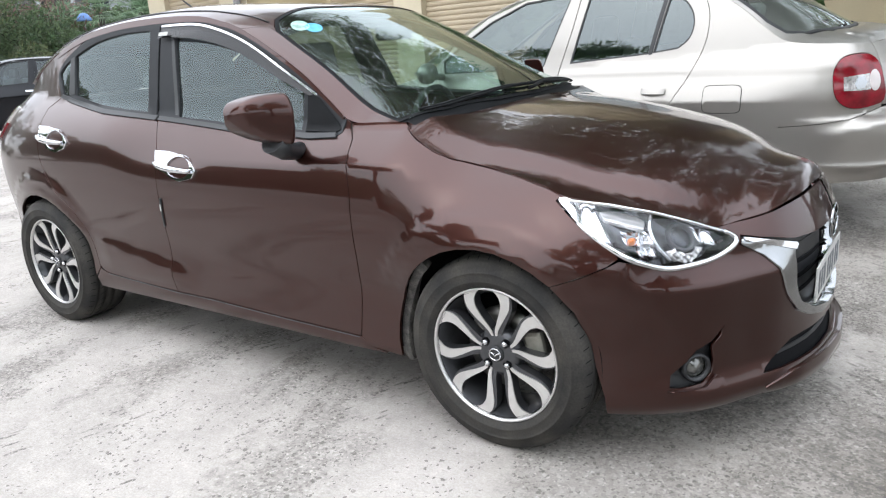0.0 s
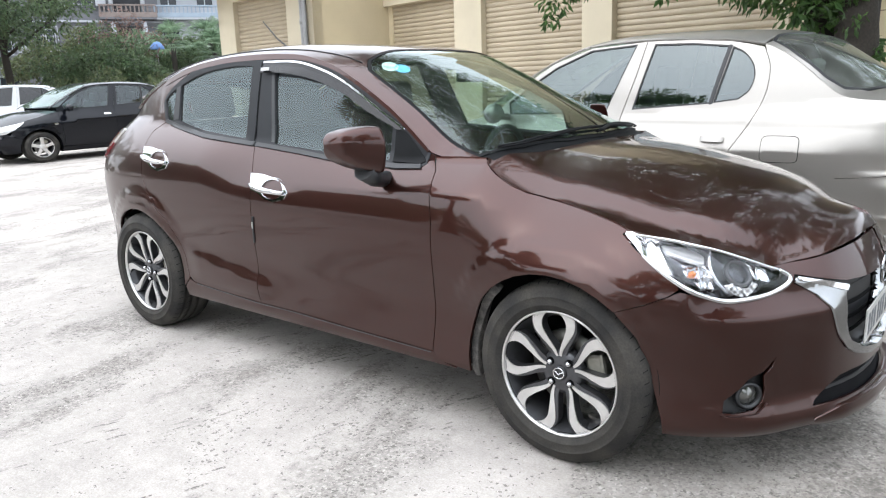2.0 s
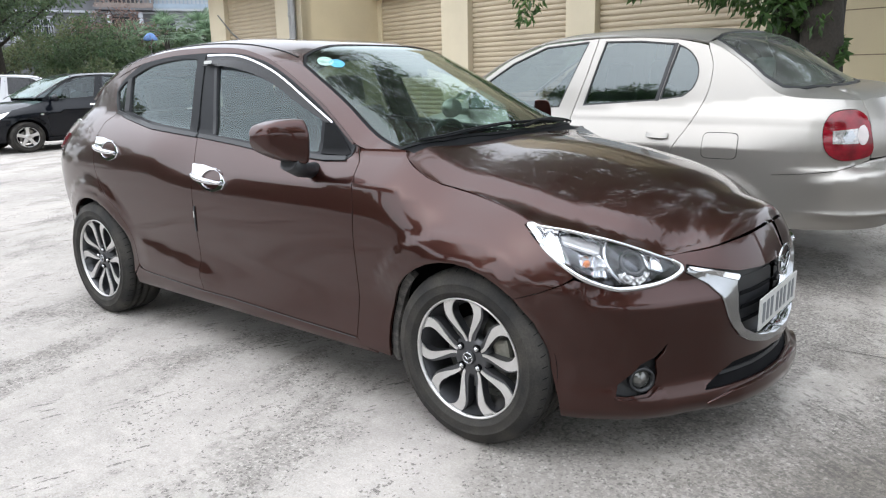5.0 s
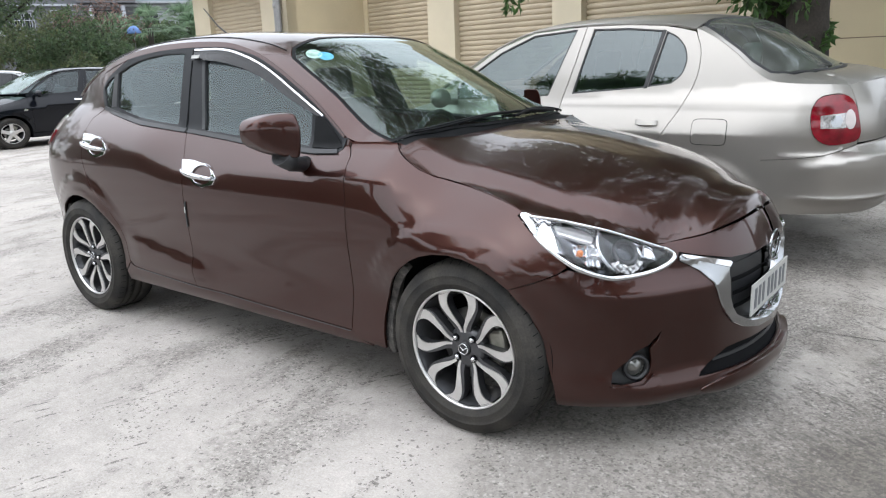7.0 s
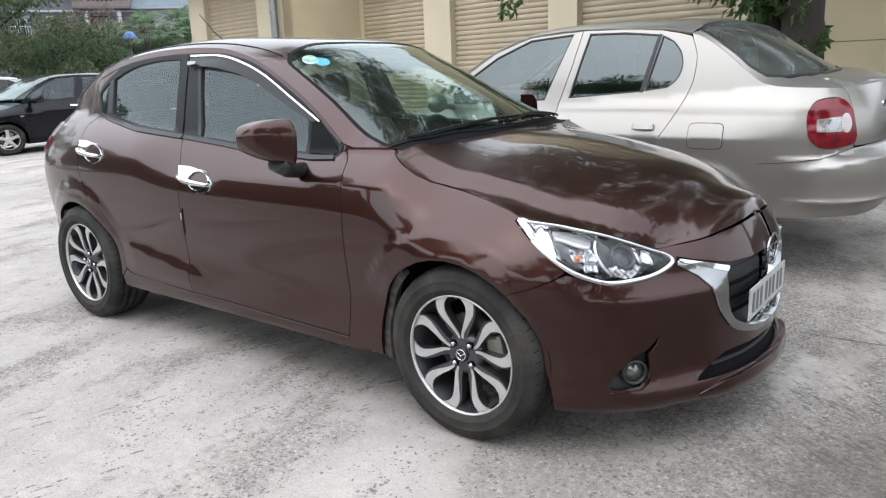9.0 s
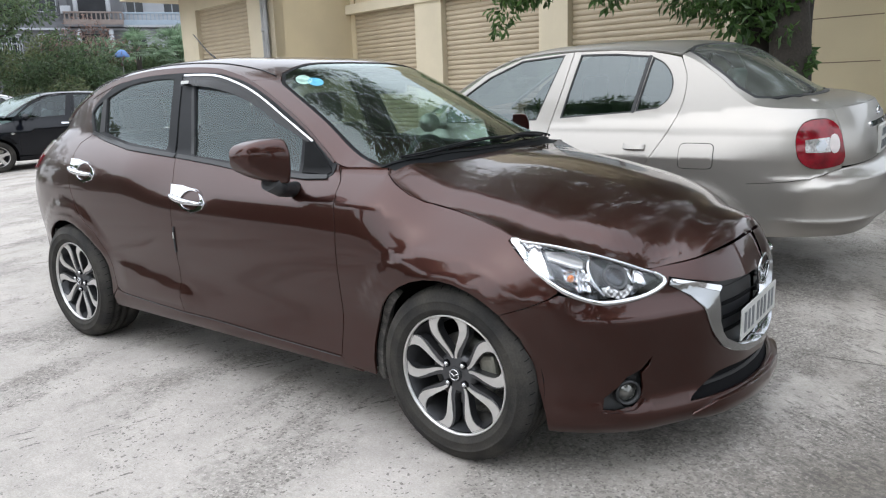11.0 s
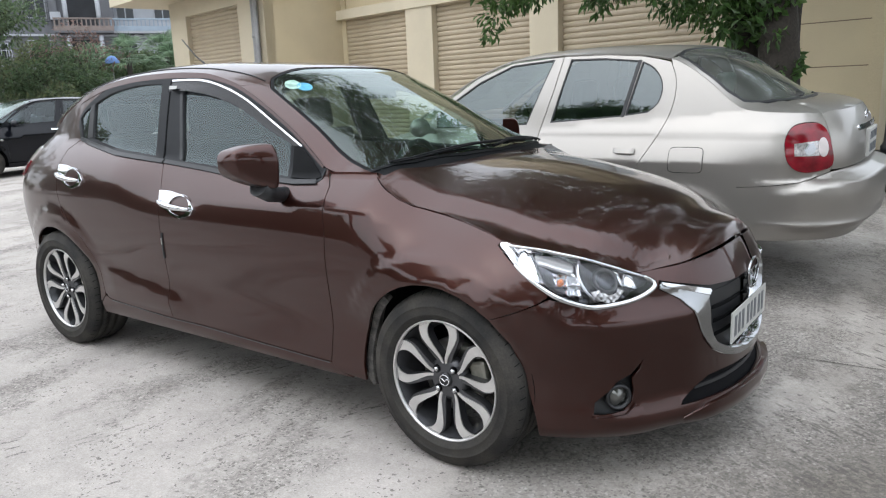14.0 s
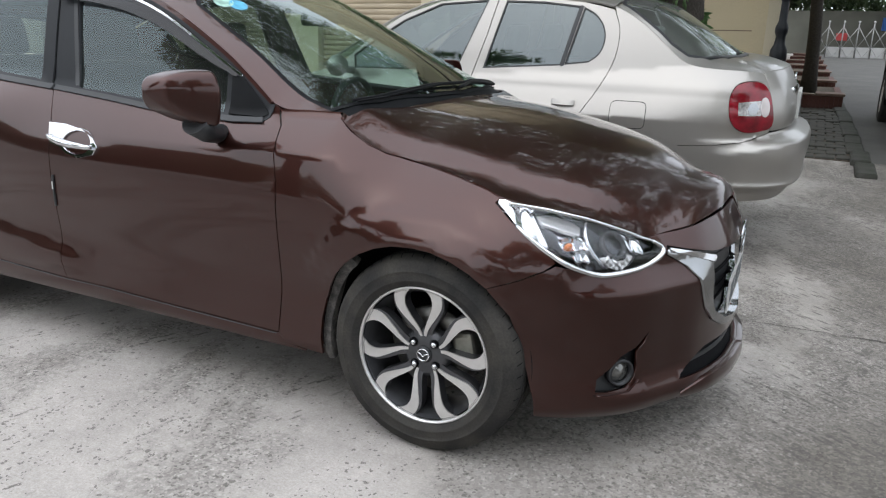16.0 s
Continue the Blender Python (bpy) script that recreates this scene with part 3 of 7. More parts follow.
for a0, a1 in ((5.55, 6.25), (9.05, 9.95)):
    gbox("pillar", a0, a1, -0.25, 0.12, 0.0, 3.95, plaster_pale, 0.008)
gbox("pillar", 2.30, 2.48, -0.25, 0.10, 0.0, 3.95, plaster_pale, 0.008)
gbox("lintel", 0.0, 13.0, -0.25, 0.16, 3.13, 3.36, plaster_pale, 0.008)
gbox("upper_wall", 2.42, 13.0, -0.25, -0.05, 3.36, TOP, plaster)
gbox("eaves", -0.15, 13.0, -0.2, 0.55, TOP, TOP + 0.22, plaster_pale)
shutter(2.48, 5.55, -0.02, 0.05, 3.13), shutter(6.25, 9.05, -0.02, 0.05, 3.13), shutter(9.95, 12.45, -0.02, 0.05, 3.13)
# projecting wing
W = 2.19
gbox("wing_side_wall", 12.62, 12.87, -0.2, W, 0.0, WING, plaster)
gbox("wing_pillar", 12.62, 13.91, W - 0.25, W, 0.0, WING, plaster_pale)
gbox("wing_pillar", 16.92, 17.95, W - 0.25, W, 0.0, WING, plaster_pale)
gbox("wing_lintel", 13.91, 16.92, W - 0.25, W + 0.002, 3.56, WING, plaster_pale)
gbox("wing_end_wall", 17.70, 17.95, -6.0, W - 0.25, 0.0, WING, plaster)
shutter(13.91, 16.92, W - 0.12, 0.05, 3.56)
gbox("wing_eaves", 12.3, 19.2, W - 1.0, W + 1.2, 3.98, 4.22, plaster_pale)
gbox("wing_roof", 12.64, 17.93, 0.0, W - 0.02, WING + 0.002, WING + 0.15, plaster_pale)
# thin dark sheet on the wall: the pipes' shade put in as colour
gbox("pipe_shade_strip", 12.98, 13.25, W, W + 0.004, 0.0, 3.98, groove_shade_brown)
bm = bmesh.new()
for a in (13.02, 12.90):
    tube_bm(bm, [(-a, -W - 0.07, z) for z in (0.0, 1.2, 2.4, 3.98)], 0.055, 12)
part("drain_pipe", bm, pipe_grey, garage)
bm = bmesh.new()
for z in (0.9, 2.75):
    lathe_bm(bm, [(0.056, -0.05), (0.068, -0.05), (0.068, 0.05), (0.056, 0.05)], 16, Matrix.Translation((-13.02, -W - 0.07, z)) @ pose(0, 0, 0, 90, 0, 0))
part("pipe_collar", bm, pipe_grey, garage)
gbox("back_wall", 1.6, 18.0, -6.2, -6.0, 0, TOP + 0.2, plaster)
part("end_wall", slab([(0.10, 0.25), (-0.15, 0.25), (-1.60, 6.0), (-1.35, 6.0)], 0.0, TOP, "xy"), plaster, garage)
# unseen block above the roof, added for the hood to mirror a plain wall
gbox("unseen_upper_block", 0.0, 9.4, -4.0, -0.05, TOP + 0.43, 6.8, plaster)
gbox("roof", 1.2, 18.2, -6.2, 0.0, TOP + 0.225, TOP + 0.42, plaster_pale)

# ---- lane to the gate: paved apron, stepped brick beds, kerb ----
stone = material("grey paving stone", (0.062, 0.058, 0.047), 0.9, 0, 0, 0.3, 5, 0.3, 60, 0.003, second=(0.038, 0.038, 0.031))
brick_red = material("red brick", (0.105, 0.040, 0.030), 0.85, 0, 0, 0.3, 6, 0.3, 70, 0.002, second=(0.070, 0.030, 0.024))
brick_cap = material("worn brick cap", (0.20, 0.135, 0.105), 0.85, 0, 0, 0.3, 5, 0.3, 60, 0.002)
soil = material("dry soil", (0.085, 0.064, 0.043), 1.0, 0, 0, 0.4, 8, 0.4, 60, 0.004)
asphalt = material("grey asphalt lane", (0.078, 0.076, 0.070), 0.9, 0, 0, 0.25, 1.5, 0.3, 90, 0.002, second=(0.105, 0.101, 0.092))
kerb_stone = material("mossy kerb stone", (0.050, 0.049, 0.041), 0.9, 0, 0, 0.4, 5, 0.3, 60, 0.003, second=(0.026, 0.030, 0.018))
lane = part("lane", slab([(1.5, 5.6), (1.5, 40.0), (13.0, 40.0), (13.0, 5.6)], 0.0, 0.004, "xy"), asphalt, None)
bmx = bmesh.new()
cols, rowsy = [1.0, 3, 6, 13], [5.6 + 0.8 * i for i in range(44)]
gridv = [[bmx.verts.new((max(x, 1.50 - 0.0218 * (y - 4.9)), y, rise(max(x, 1.5), y) + 0.006)) for y in rowsy] for x in cols]
for i in range(len(cols) - 1):
    for j in range(len(rowsy) - 1):
        bmx.faces.new((gridv[i][j], gridv[i + 1][j], gridv[i + 1][j + 1], gridv[i][j + 1]))
bmx.to_mesh(lane.data)
bmx.free()
tagged(lane, "grey asphalt lane rising to the gate", "lane", kind="structure")
apron = new("paved_apron")
tagged(apron, "uneven grey paving stones with broken edge", "paving", kind="structure")
rng = random.Random(5)
shapes = []
for k in range(6):
    sx, sy = rng.uniform(0.165, 0.185), rng.uniform(0.19, 0.215)
    b2 = box((-sx / 2, -sy / 2, -0.05), (sx / 2, sy / 2, 0.02), 0.010)
    me2 = bpy.data.meshes.new("paving_stone")
    b2.to_mesh(me2)
    b2.free()
    me2.materials.append(stone)
    shapes.append(me2)
y, row = 5.75, 0
while y < 10.2:
    x = 0.05 + (0.1 if row % 2 else 0.0)
    while x < 1.40:
        if not (row == 0 and rng.random() < 0.25):
            o = new("paving_stone", rng.choice(shapes))
            o.parent = apron
            o.matrix_local = pose(x, y, rise(x, y) + rng.uniform(-0.004, 0.012), rng.uniform(-1.5, 1.5) + 2, rng.uniform(-1.5, 1.5), rng.uniform(-3, 3))
        x += 0.192
    y += 0.222
    row += 1
bed_mesh = slab([(0.0, 5.68), (1.47, 5.62), (1.44, 10.4), (0.0, 10.4)], 0, 1, "xy")
for v in bed_mesh.verts:
    v.co.z = rise(v.co.x, v.co.y) + (0.008 if v.co.z > 0.5 else -0.1)
part("joint_bed", bed_mesh, soil, apron)
# kerb along the lane, in stones
kerb = new("kerb")
tagged(kerb, "mossy concrete kerb along the lane", "kerb", kind="structure")
kb = box((-0.09, -0.30, -0.15), (0.09, 0.30, 0.05), 0.025)
kme = bpy.data.meshes.new("kerb_stone")
kb.to_mesh(kme)
kb.free()
kme.materials.append(kerb_stone)
for k in range(40):
    y = 5.1 + 0.615 * k
    o = new("kerb_stone", kme)
    o.parent = kerb
    o.matrix_local = pose(1.53 - 0.0218 * (y - 4.9) + rng.uniform(-0.01, 0.01), y, rise(1.7, y) + rng.uniform(-0.01, 0.01), 2, 0, rng.uniform(-1.5, 1.5))
# stepped beds
bk = box((-0.028, -0.055, 0.0), (0.028, 0.055, 0.20), 0.006)
bme = bpy.data.meshes.new("brick")
bk.to_mesh(bme)
bk.free()
bme.materials.append(brick_red)
for k in range(7):
    y0 = 10.25 + 2.95 * k
    z0 = rise(1.2, y0)
    bed = new("brick_bed")
    tagged(bed, "low red brick planting bed with worn caps", "brick bed", group="brick beds along the lane", kind="structure")
    x1 = 1.44 - 0.0218 * (y0 - 10)
    for i in range(24 if k < 5 else 0):
        o = new("brick", bme)
        o.parent = bed
        o.matrix_local = pose(x1 - 0.03 - 0.0605 * i, y0, z0 + rng.uniform(-0.003, 0.003))
    part("bed_wall", box((0.20, y0 + (0.03 if k < 5 else -0.05), z0 - 0.1), (x1, y0 + 0.14, z0 + 0.195)), brick_red, bed)
    part("cap", box((0.20, y0 - 0.075, z0 + 0.203), (x1 - 0.4, y0 + 0.16, z0 + 0.228), 0.006), brick_cap, bed)
    part("cap", box((x1 - 0.39, y0 - 0.08, z0 + 0.205), (x1 + 0.02, y0 + 0.45, z0 + 0.240), 0.006), brick_cap, bed)
    part("side_wall", box((x1 - 0.10, y0 + 0.14, z0 - 0.1), (x1, y0 + 2.85, z0 + 0.21)), brick_red, bed)
    part("bed_soil", box((0.20, y0 + 0.14, z0 - 0.1), (x1 - 0.10, y0 + 2.85, z0 + 0.20)), soil, bed)

# ochre boundary wall beside the beds
ochre = material("ochre wall plaster", (0.13, 0.10, 0.045), 0.9, 0, 0, 0.3, 1.5, 0.15, 60, 0.002, second=(0.09, 0.072, 0.038))
bw = part("boundary_wall", box((-0.55, 13.5, 0.0), (-0.25, 30.0, 3.0), 0.01), ochre, None)
tagged(bw, "ochre plastered boundary wall beside brick beds", "wall", kind="structure")
tagged(part("brick_pier", box((0.42, 9.45, 0.0), (0.52, 9.65, 2.8), 0.01), brick_red, None), "red brick pier at the garage corner", "pier", kind="structure")

# ---- folding gate ----
gate_metal = material("pale gate metal", (0.30, 0.30, 0.29), 0.4, 0.6, 0, 0.2, 10)
gate_white = material("white gate panel", (0.44, 0.44, 0.43), 0.5, 0, 0, 0.1, 4)
gate = thing("folding_gate", "white and steel folding gate across the lane", "gate", pose(0.75, 30.0, rise(2, 30.0)))
for k in range(24):
    x = 0.5 * k
    part("upright", tube([(x, 0, 0.02), (x, 0, 1.30)], 0.022, 8), gate_metal, gate)
    bmz = bmesh.new()
    bmesh.ops.create_uvsphere(bmz, u_segments=8, v_segments=6, radius=0.04, matrix=Matrix.Translation((x, 0, 1.34)))
    part("finial", bmz, gate_white, gate)
    if k < 23:
        part("brace", tube([(x, -0.03, 0.35), (x + 0.5, -0.03, 1.15)], 0.014, 6), gate_metal, gate)
        part("brace", tube([(x, -0.05, 1.15), (x + 0.5, -0.05, 0.35)], 0.014, 6), gate_metal, gate)
        part("foot_brace", tube([(x, -0.05, 0.42), (x + 0.25, -0.05, 0.05), (x + 0.5, -0.05, 0.42)], 0.014, 6), gate_metal, gate)
part("gate_panel", box((0.5, 0.03, 0.04), (11.5, 0.06, 0.42), 0.005), gate_white, gate)
far_wall = material("hazy grey wall", (0.12, 0.12, 0.10), 0.9, 0, 0, 0.3, 0.6)
tagged(part("street_wall", box((-6, 40, 0.8), (30, 40.3, 2.9)), far_wall, None), "low grey wall across the street", "wall", kind="structure")
tagged(part("sign_board", box((3.6, 39.93, 2.0), (4.6, 39.997, 2.6), 0.01), material("blue sign", (0.03, 0.13, 0.42), 0.5), None), "small blue sign board on the street wall", "sign")
tagged(part("notice_board", box((1.7, 39.93, 1.5), (2.2, 39.997, 1.85), 0.01), material("red notice", (0.45, 0.05, 0.05), 0.5), None), "small red notice board on the street wall", "sign")

# ---- cast lamp post ----
iron = material("black painted iron", (0.012, 0.014, 0.018), 0.45, 0.3, 0, 0.3, 10, 0.2, 80)
post = thing("lamp_post", "black cast iron lamp post on fluted base", "lamp post", pose(0.50, 8.70, rise(0.5, 8.7)) @ Matrix.Diagonal((0.72, 0.72, 1.0, 1)))
bm = bmesh.new()
lathe_bm(bm, [(0.0, 0.0), (0.21, 0.0), (0.21, 0.10), (0.16, 0.16), (0.14, 0.75), (0.16, 0.80), (0.15, 0.92), (0.10, 1.0), (0.085, 1.1), (0.115, 1.16), (0.115, 1.22), (0.075, 1.30), (0.065, 1.55)], 20, pose(0, 0, 0, 90, 0, 0))
bmesh.ops.recalc_face_normals(bm, faces=bm.faces)
part("base", bm, iron, post)
bm = bmesh.new()
lathe_bm(bm, [(0.065, 1.55), (0.10, 1.60), (0.10, 1.66), (0.06, 1.74), (0.05, 4.2)], 16, pose(0, 0, 0, 90, 0, 0))
part("shaft", bm, iron, post)
# ---- the brown hatchback: shape ----
hatch = Skin(
    plan=[(-3.275, 0.0), (-3.255, 0.36), (-3.19, 0.62), (-3.10, 0.732), (-2.98, 0.787), (-2.78, 0.820), (-2.45, 0.840), (-2.0, 0.842), (-1.2, 0.838), (-0.4, 0.838),
          (0.0, 0.847), (0.25, 0.838), (0.40, 0.797), (0.52, 0.722), (0.625, 0.618), (0.70, 0.50), (0.776, 0.37), (0.834, 0.19), (0.854, 0.0)],
    top=[(-3.4, 1.10), (-2.8, 1.15), (-2.39, 1.115), (-1.5, 1.055), (-0.57, 1.0), (-0.36, 1.0), (-0.12, 0.905), (0.23, 0.83), (0.5, 0.77), (0.78, 0.708), (1.0, 0.735), (1.4, 0.76)],
    topin=[(-3.2, 0.235), (-2.85, 0.185), (-2.39, 0.135), (-1.5, 0.12), (-0.6, 0.12), (-0.35, 0.15), (-0.12, 0.175), (0.23, 0.12), (0.5, 0.10), (0.8, 0.078), (1.0, 0.062), (1.4, 0.066)],
    shoulder=[(-3.0, 0.78), (-2.4, 0.78), (-1.0, 0.74), (-0.4, 0.70), (0.0, 0.66), (0.4, 0.60), (0.8, 0.55), (1.2, 0.55)],
    low_side=[(0.2, 0.07), (0.28, 0.035), (0.36, 0.016), (0.5, 0.022), (0.62, 0.026), (0.75, 0.016), (0.9, 0.003), (1.0, 0.0)],
    low_front=[(0.28, 0.03), (0.36, -0.012), (0.44, -0.008), (0.52, 0.008), (0.64, 0.008), (0.8, 0.004), (1.0, 0.0)],
    lean=(0.30, 0.12), arches=[(0.0, 0.31, 0.36), (-2.57, 0.31, 0.36)], power=spline([(-3.0, 2.4), (-2.5, 2.6), (-2.0, 2.9), (-1.5, 2.2), (-0.4, 1.8)]))


def pressings(s, z):
    """Flared arches, the scoop low on the doors and the fold below the headlights."""
    d = 0.0
    for ax in (0.0, -2.57):
        q = math.hypot(s - ax, z - 0.31) - 0.36
        d -= 0.015 * smooth(0.125, 0.07, q) * smooth(0.62, 0.45, abs(s - ax)) * smooth(0.42, 0.16, s - ax) * smooth(0.46, 0.60, z)
    zc = 0.489 - 0.14 * (s + 2.12)
    d -= 0.012 * smooth(zc + 0.028, zc - 0.028, z) * smooth(zc - 0.21, zc - 0.05, z) * smooth(-2.22, -2.05, s) * smooth(-1.40, -1.60, s) * smooth(0.30, 0.36, z)
    d += 0.016 * smooth(0.555, 0.61, z) * smooth(0.665, 0.625, z) * smooth(0.42, 0.52, s) * smooth(1.0, 0.90, s)
    return d


hatch.extra = pressings
crease_z = spline([(-2.4, 0.845), (-1.6, 0.852), (-1.17, 0.865), (-0.82, 0.884), (-0.53, 0.896), (-0.38, 0.893), (-0.15, 0.83)])
hatch.crease = lambda s: (crease_z(s), 0.27, smooth(-2.0, -1.45, s) * smooth(-0.10, -0.42, s))  # the fold that runs from the handles into the wing

# ---- the brown hatchback: body ----
car = thing("hatchback_car", "brown metallic hatchback car with chrome door handles, parked on concrete", "car")
hs = hatch.at
NOSE = hatch.s[-1]


def ring(cx, cz, r, a0, a1, n=14):
    return [(cx + r * math.cos(radians(a0 + (a1 - a0) * i / n)), cz + r * math.sin(radians(a0 + (a1 - a0) * i / n))) for i in range(n + 1)]


def twin(half):
    """A half outline that starts and ends on the car's middle line, closed with its mirror half."""
    return half + [(2 * NOSE - s, z) for s, z in half[::-1]]


RAIL = flow([(-2.70, 1.26), (-2.55, 1.32), (-2.42, 1.362), (-2.26, 1.403), (-2.06, 1.428), (-1.91, 1.437), (-1.68, 1.439), (-1.46, 1.427), (-1.34, 1.404), (-1.21, 1.368),
        (-1.045, 1.296), (-0.845, 1.191), (-0.73, 1.118), (-0.616, 1.04), (-0.578, 1.02)], 3)
rail_z = spline([(-2.95, 1.14)] + RAIL)
BELT = [(-0.606, 0.990), (-0.627, 0.974), (-0.745, 0.968), (-1.129, 0.985), (-1.329, 1.004), (-1.63, 1.028)]
BELT_REAR = flow([(-1.63, 1.028), (-2.027, 1.058), (-2.301, 1.100), (-2.43, 1.127)], 3)
HOOD_EDGE = [(-0.35, 1.02), (-0.354, 1.0), (-0.302, 0.966), (-0.235, 0.928), (-0.178, 0.905), (-0.11, 0.89), (-0.032, 0.877), (0.077, 0.857), (0.176, 0.836), (0.232, 0.818)]
LAMP_TOP = [(0.232, 0.818), (0.318, 0.806), (0.409, 0.796), (0.543, 0.772), (0.672, 0.736), (0.773, 0.704)]
LAMP_LOW = [(0.825, 0.676), (0.812, 0.653), (0.769, 0.631), (0.699, 0.619), (0.599, 0.613), (0.543, 0.618), (0.472, 0.643), (0.417, 0.673), (0.337, 0.724), (0.26, 0.778), (0.22, 0.806)]
HOOD_LIP = [(0.773, 0.704), (0.883, 0.714), (1.044, 0.733), (1.22, 0.748), (NOSE, 0.755)]
DOOR_FRONT = [(-0.578, 1.02), (-0.547, 0.969), (-0.529, 0.888), (-0.512, 0.80), (-0.511, 0.60), (-0.519, 0.42), (-0.532, 0.278)]
DOOR_MID = [(-1.63, 1.028), (-1.60, 0.95), (-1.583, 0.902), (-1.575, 0.839), (-1.577, 0.76), (-1.585, 0.65), (-1.592, 0.5), (-1.592, 0.37), (-1.578, 0.297)]
DOOR_REAR = [(-2.43, 1.127), (-2.50, 1.08), (-2.515, 1.0), (-2.50, 0.86), (-2.46, 0.765), (-2.39, 0.70), (-2.30, 0.625)]

panel("front_fender", hs, DOOR_FRONT + [(-0.50, 0.245), (-0.362, 0.236)] + ring(0, 0.31, 0.357, 192, 49) + [(0.319, 0.609), (0.391, 0.639), (0.425, 0.66)]
      + LAMP_LOW[-4:] + HOOD_EDGE[::-1] + [(-0.46, 1.022)], paint_brown, car, gap=0.002, step=0.03)
front_door = panel("front_door", hs, DOOR_FRONT[::-1] + [(-0.612, 1.038)] + BELT + DOOR_MID[1:] + [(-1.349, 0.297), (-0.953, 0.286)], paint_brown, car, gap=0.002, step=0.03)
rear_door = panel("rear_door", hs, DOOR_MID[::-1] + BELT_REAR[1:] + DOOR_REAR[1:] + [(-2.235, 0.53), (-2.19, 0.44), (-2.165, 0.345), (-2.12, 0.318), (-1.9, 0.306)], paint_brown, car, gap=0.002, step=0.03)
panel("quarter_panel", hs, [(-2.43, 1.127), (-2.485, 1.24), (-2.44, 1.29), (-2.36, 1.335), (-2.26, 1.385), (-2.26, 1.403), (-2.42, 1.362), (-2.55, 1.32), (-2.70, 1.26), (-2.88, 1.16), (-3.0, 1.09), (-3.02, 0.95), (-3.05, 0.70),
      (-3.02, 0.45), (-2.95, 0.31)] + ring(-2.57, 0.31, 0.357, 180, -4) + [(-2.165, 0.335), (-2.165, 0.345), (-2.19, 0.44), (-2.235, 0.53)] + DOOR_REAR[1:][::-1], paint_brown, car, gap=0.002, step=0.03)
panel("side_sill", hs, [(-0.532, 0.278), (-0.953, 0.286), (-1.349, 0.297), (-1.578, 0.297), (-1.9, 0.306), (-2.12, 0.318), (-2.165, 0.333), (-2.206, 0.284), (-2.20, 0.235), (-1.4, 0.232), (-0.6, 0.228), (-0.42, 0.232), (-0.50, 0.25)],
      paint_brown, car, gap=0.001, step=0.05)
# thin worn edge along the foot of the doors
panel("sill_edge", lambda s, z: hs(s, z, 0.003), [(-0.54, 0.272), (-0.95, 0.280), (-1.35, 0.291), (-1.58, 0.291), (-2.10, 0.312), (-2.10, 0.3145), (-1.58, 0.2935), (-1.35, 0.2935), (-0.95, 0.2825), (-0.54, 0.2745)], rim_grey, car, step=0.08, thick=0.004)

# front bumper, one piece across the nose, with its openings
GRILLE_OUT = [(NOSE, 0.642), (1.28, 0.640), (1.15, 0.636), (1.035, 0.640), (0.90, 0.664), (0.835, 0.678), (0.822, 0.652), (0.90, 0.611), (0.944, 0.569), (0.975, 0.50), (1.0, 0.455), (1.043, 0.412), (1.12, 0.376), (1.22, 0.352), (NOSE, 0.345)]
FOG = [(0.572, 0.262), (0.578, 0.30), (0.627, 0.337), (0.655, 0.368), (0.703, 0.390), (0.745, 0.435), (0.735, 0.402), (0.708, 0.375), (0.715, 0.33), (0.708, 0.29), (0.675, 0.266), (0.61, 0.258)]
INTAKE = [(NOSE, 0.318), (1.217, 0.322), (1.10, 0.325), (1.03, 0.322), (0.975, 0.300), (0.905, 0.262), (0.895, 0.248), (1.05, 0.247), (1.2, 0.246), (NOSE, 0.245)]
panel("front_bumper", hs, twin([(NOSE, 0.160), (1.15, 0.163), (0.89, 0.168), (0.631, 0.172), (0.50, 0.175), (0.389, 0.178), (0.382, 0.239), (0.345, 0.375), (0.30, 0.50), (0.234, 0.581), (0.319, 0.609), (0.391, 0.639), (0.425, 0.655)]
      + LAMP_LOW[:-4][::-1] + [(0.773, 0.704)] + HOOD_LIP[1:]), paint_brown, car, both=False, gap=0.0015, step=0.03,
      holes=[twin(GRILLE_OUT), FOG, [(2 * NOSE - s, z) for s, z in FOG], twin(INTAKE)])
grille = part("grille", panel_mesh("grille", lambda s, z: hs(s, z, -0.05), twin(GRILLE_OUT), step=0.05, thick=0), plastic, car, "black front grille")
# the satin surround: a channel with a raised outer band and the bright wing beside the lamp
SURROUND = [(NOSE, 0.372), (1.29, 0.368), (1.150, 0.394), (1.060, 0.438), (1.036, 0.468), (1.018, 0.510), (1.008, 0.60), (1.024, 0.632), (0.90, 0.658), (0.838, 0.673), (0.826, 0.653), (0.90, 0.613), (0.944, 0.571), (0.975, 0.502),
            (1.0, 0.457), (1.043, 0.414), (1.12, 0.378), (1.22, 0.354), (NOSE, 0.347)]
part("grille_surround", panel_mesh("grille_surround", lambda s, z: hs(s, z, 0.008), twin(SURROUND), step=0.025, thick=0.05), satin, grille, "satin chrome grille surround")
for side in (0, 1):
    wing = [(0.836, 0.674), (0.93, 0.655), (1.016, 0.634), (1.020, 0.628), (1.008, 0.616), (0.93, 0.638), (0.845, 0.662)]
    part("chrome_wing", panel_mesh("chrome_wing", lambda s, z: hs(s, z, 0.016), wing, step=0.02, thick=0.02, mirror=bool(side)), chrome, grille, "bright chrome wing")
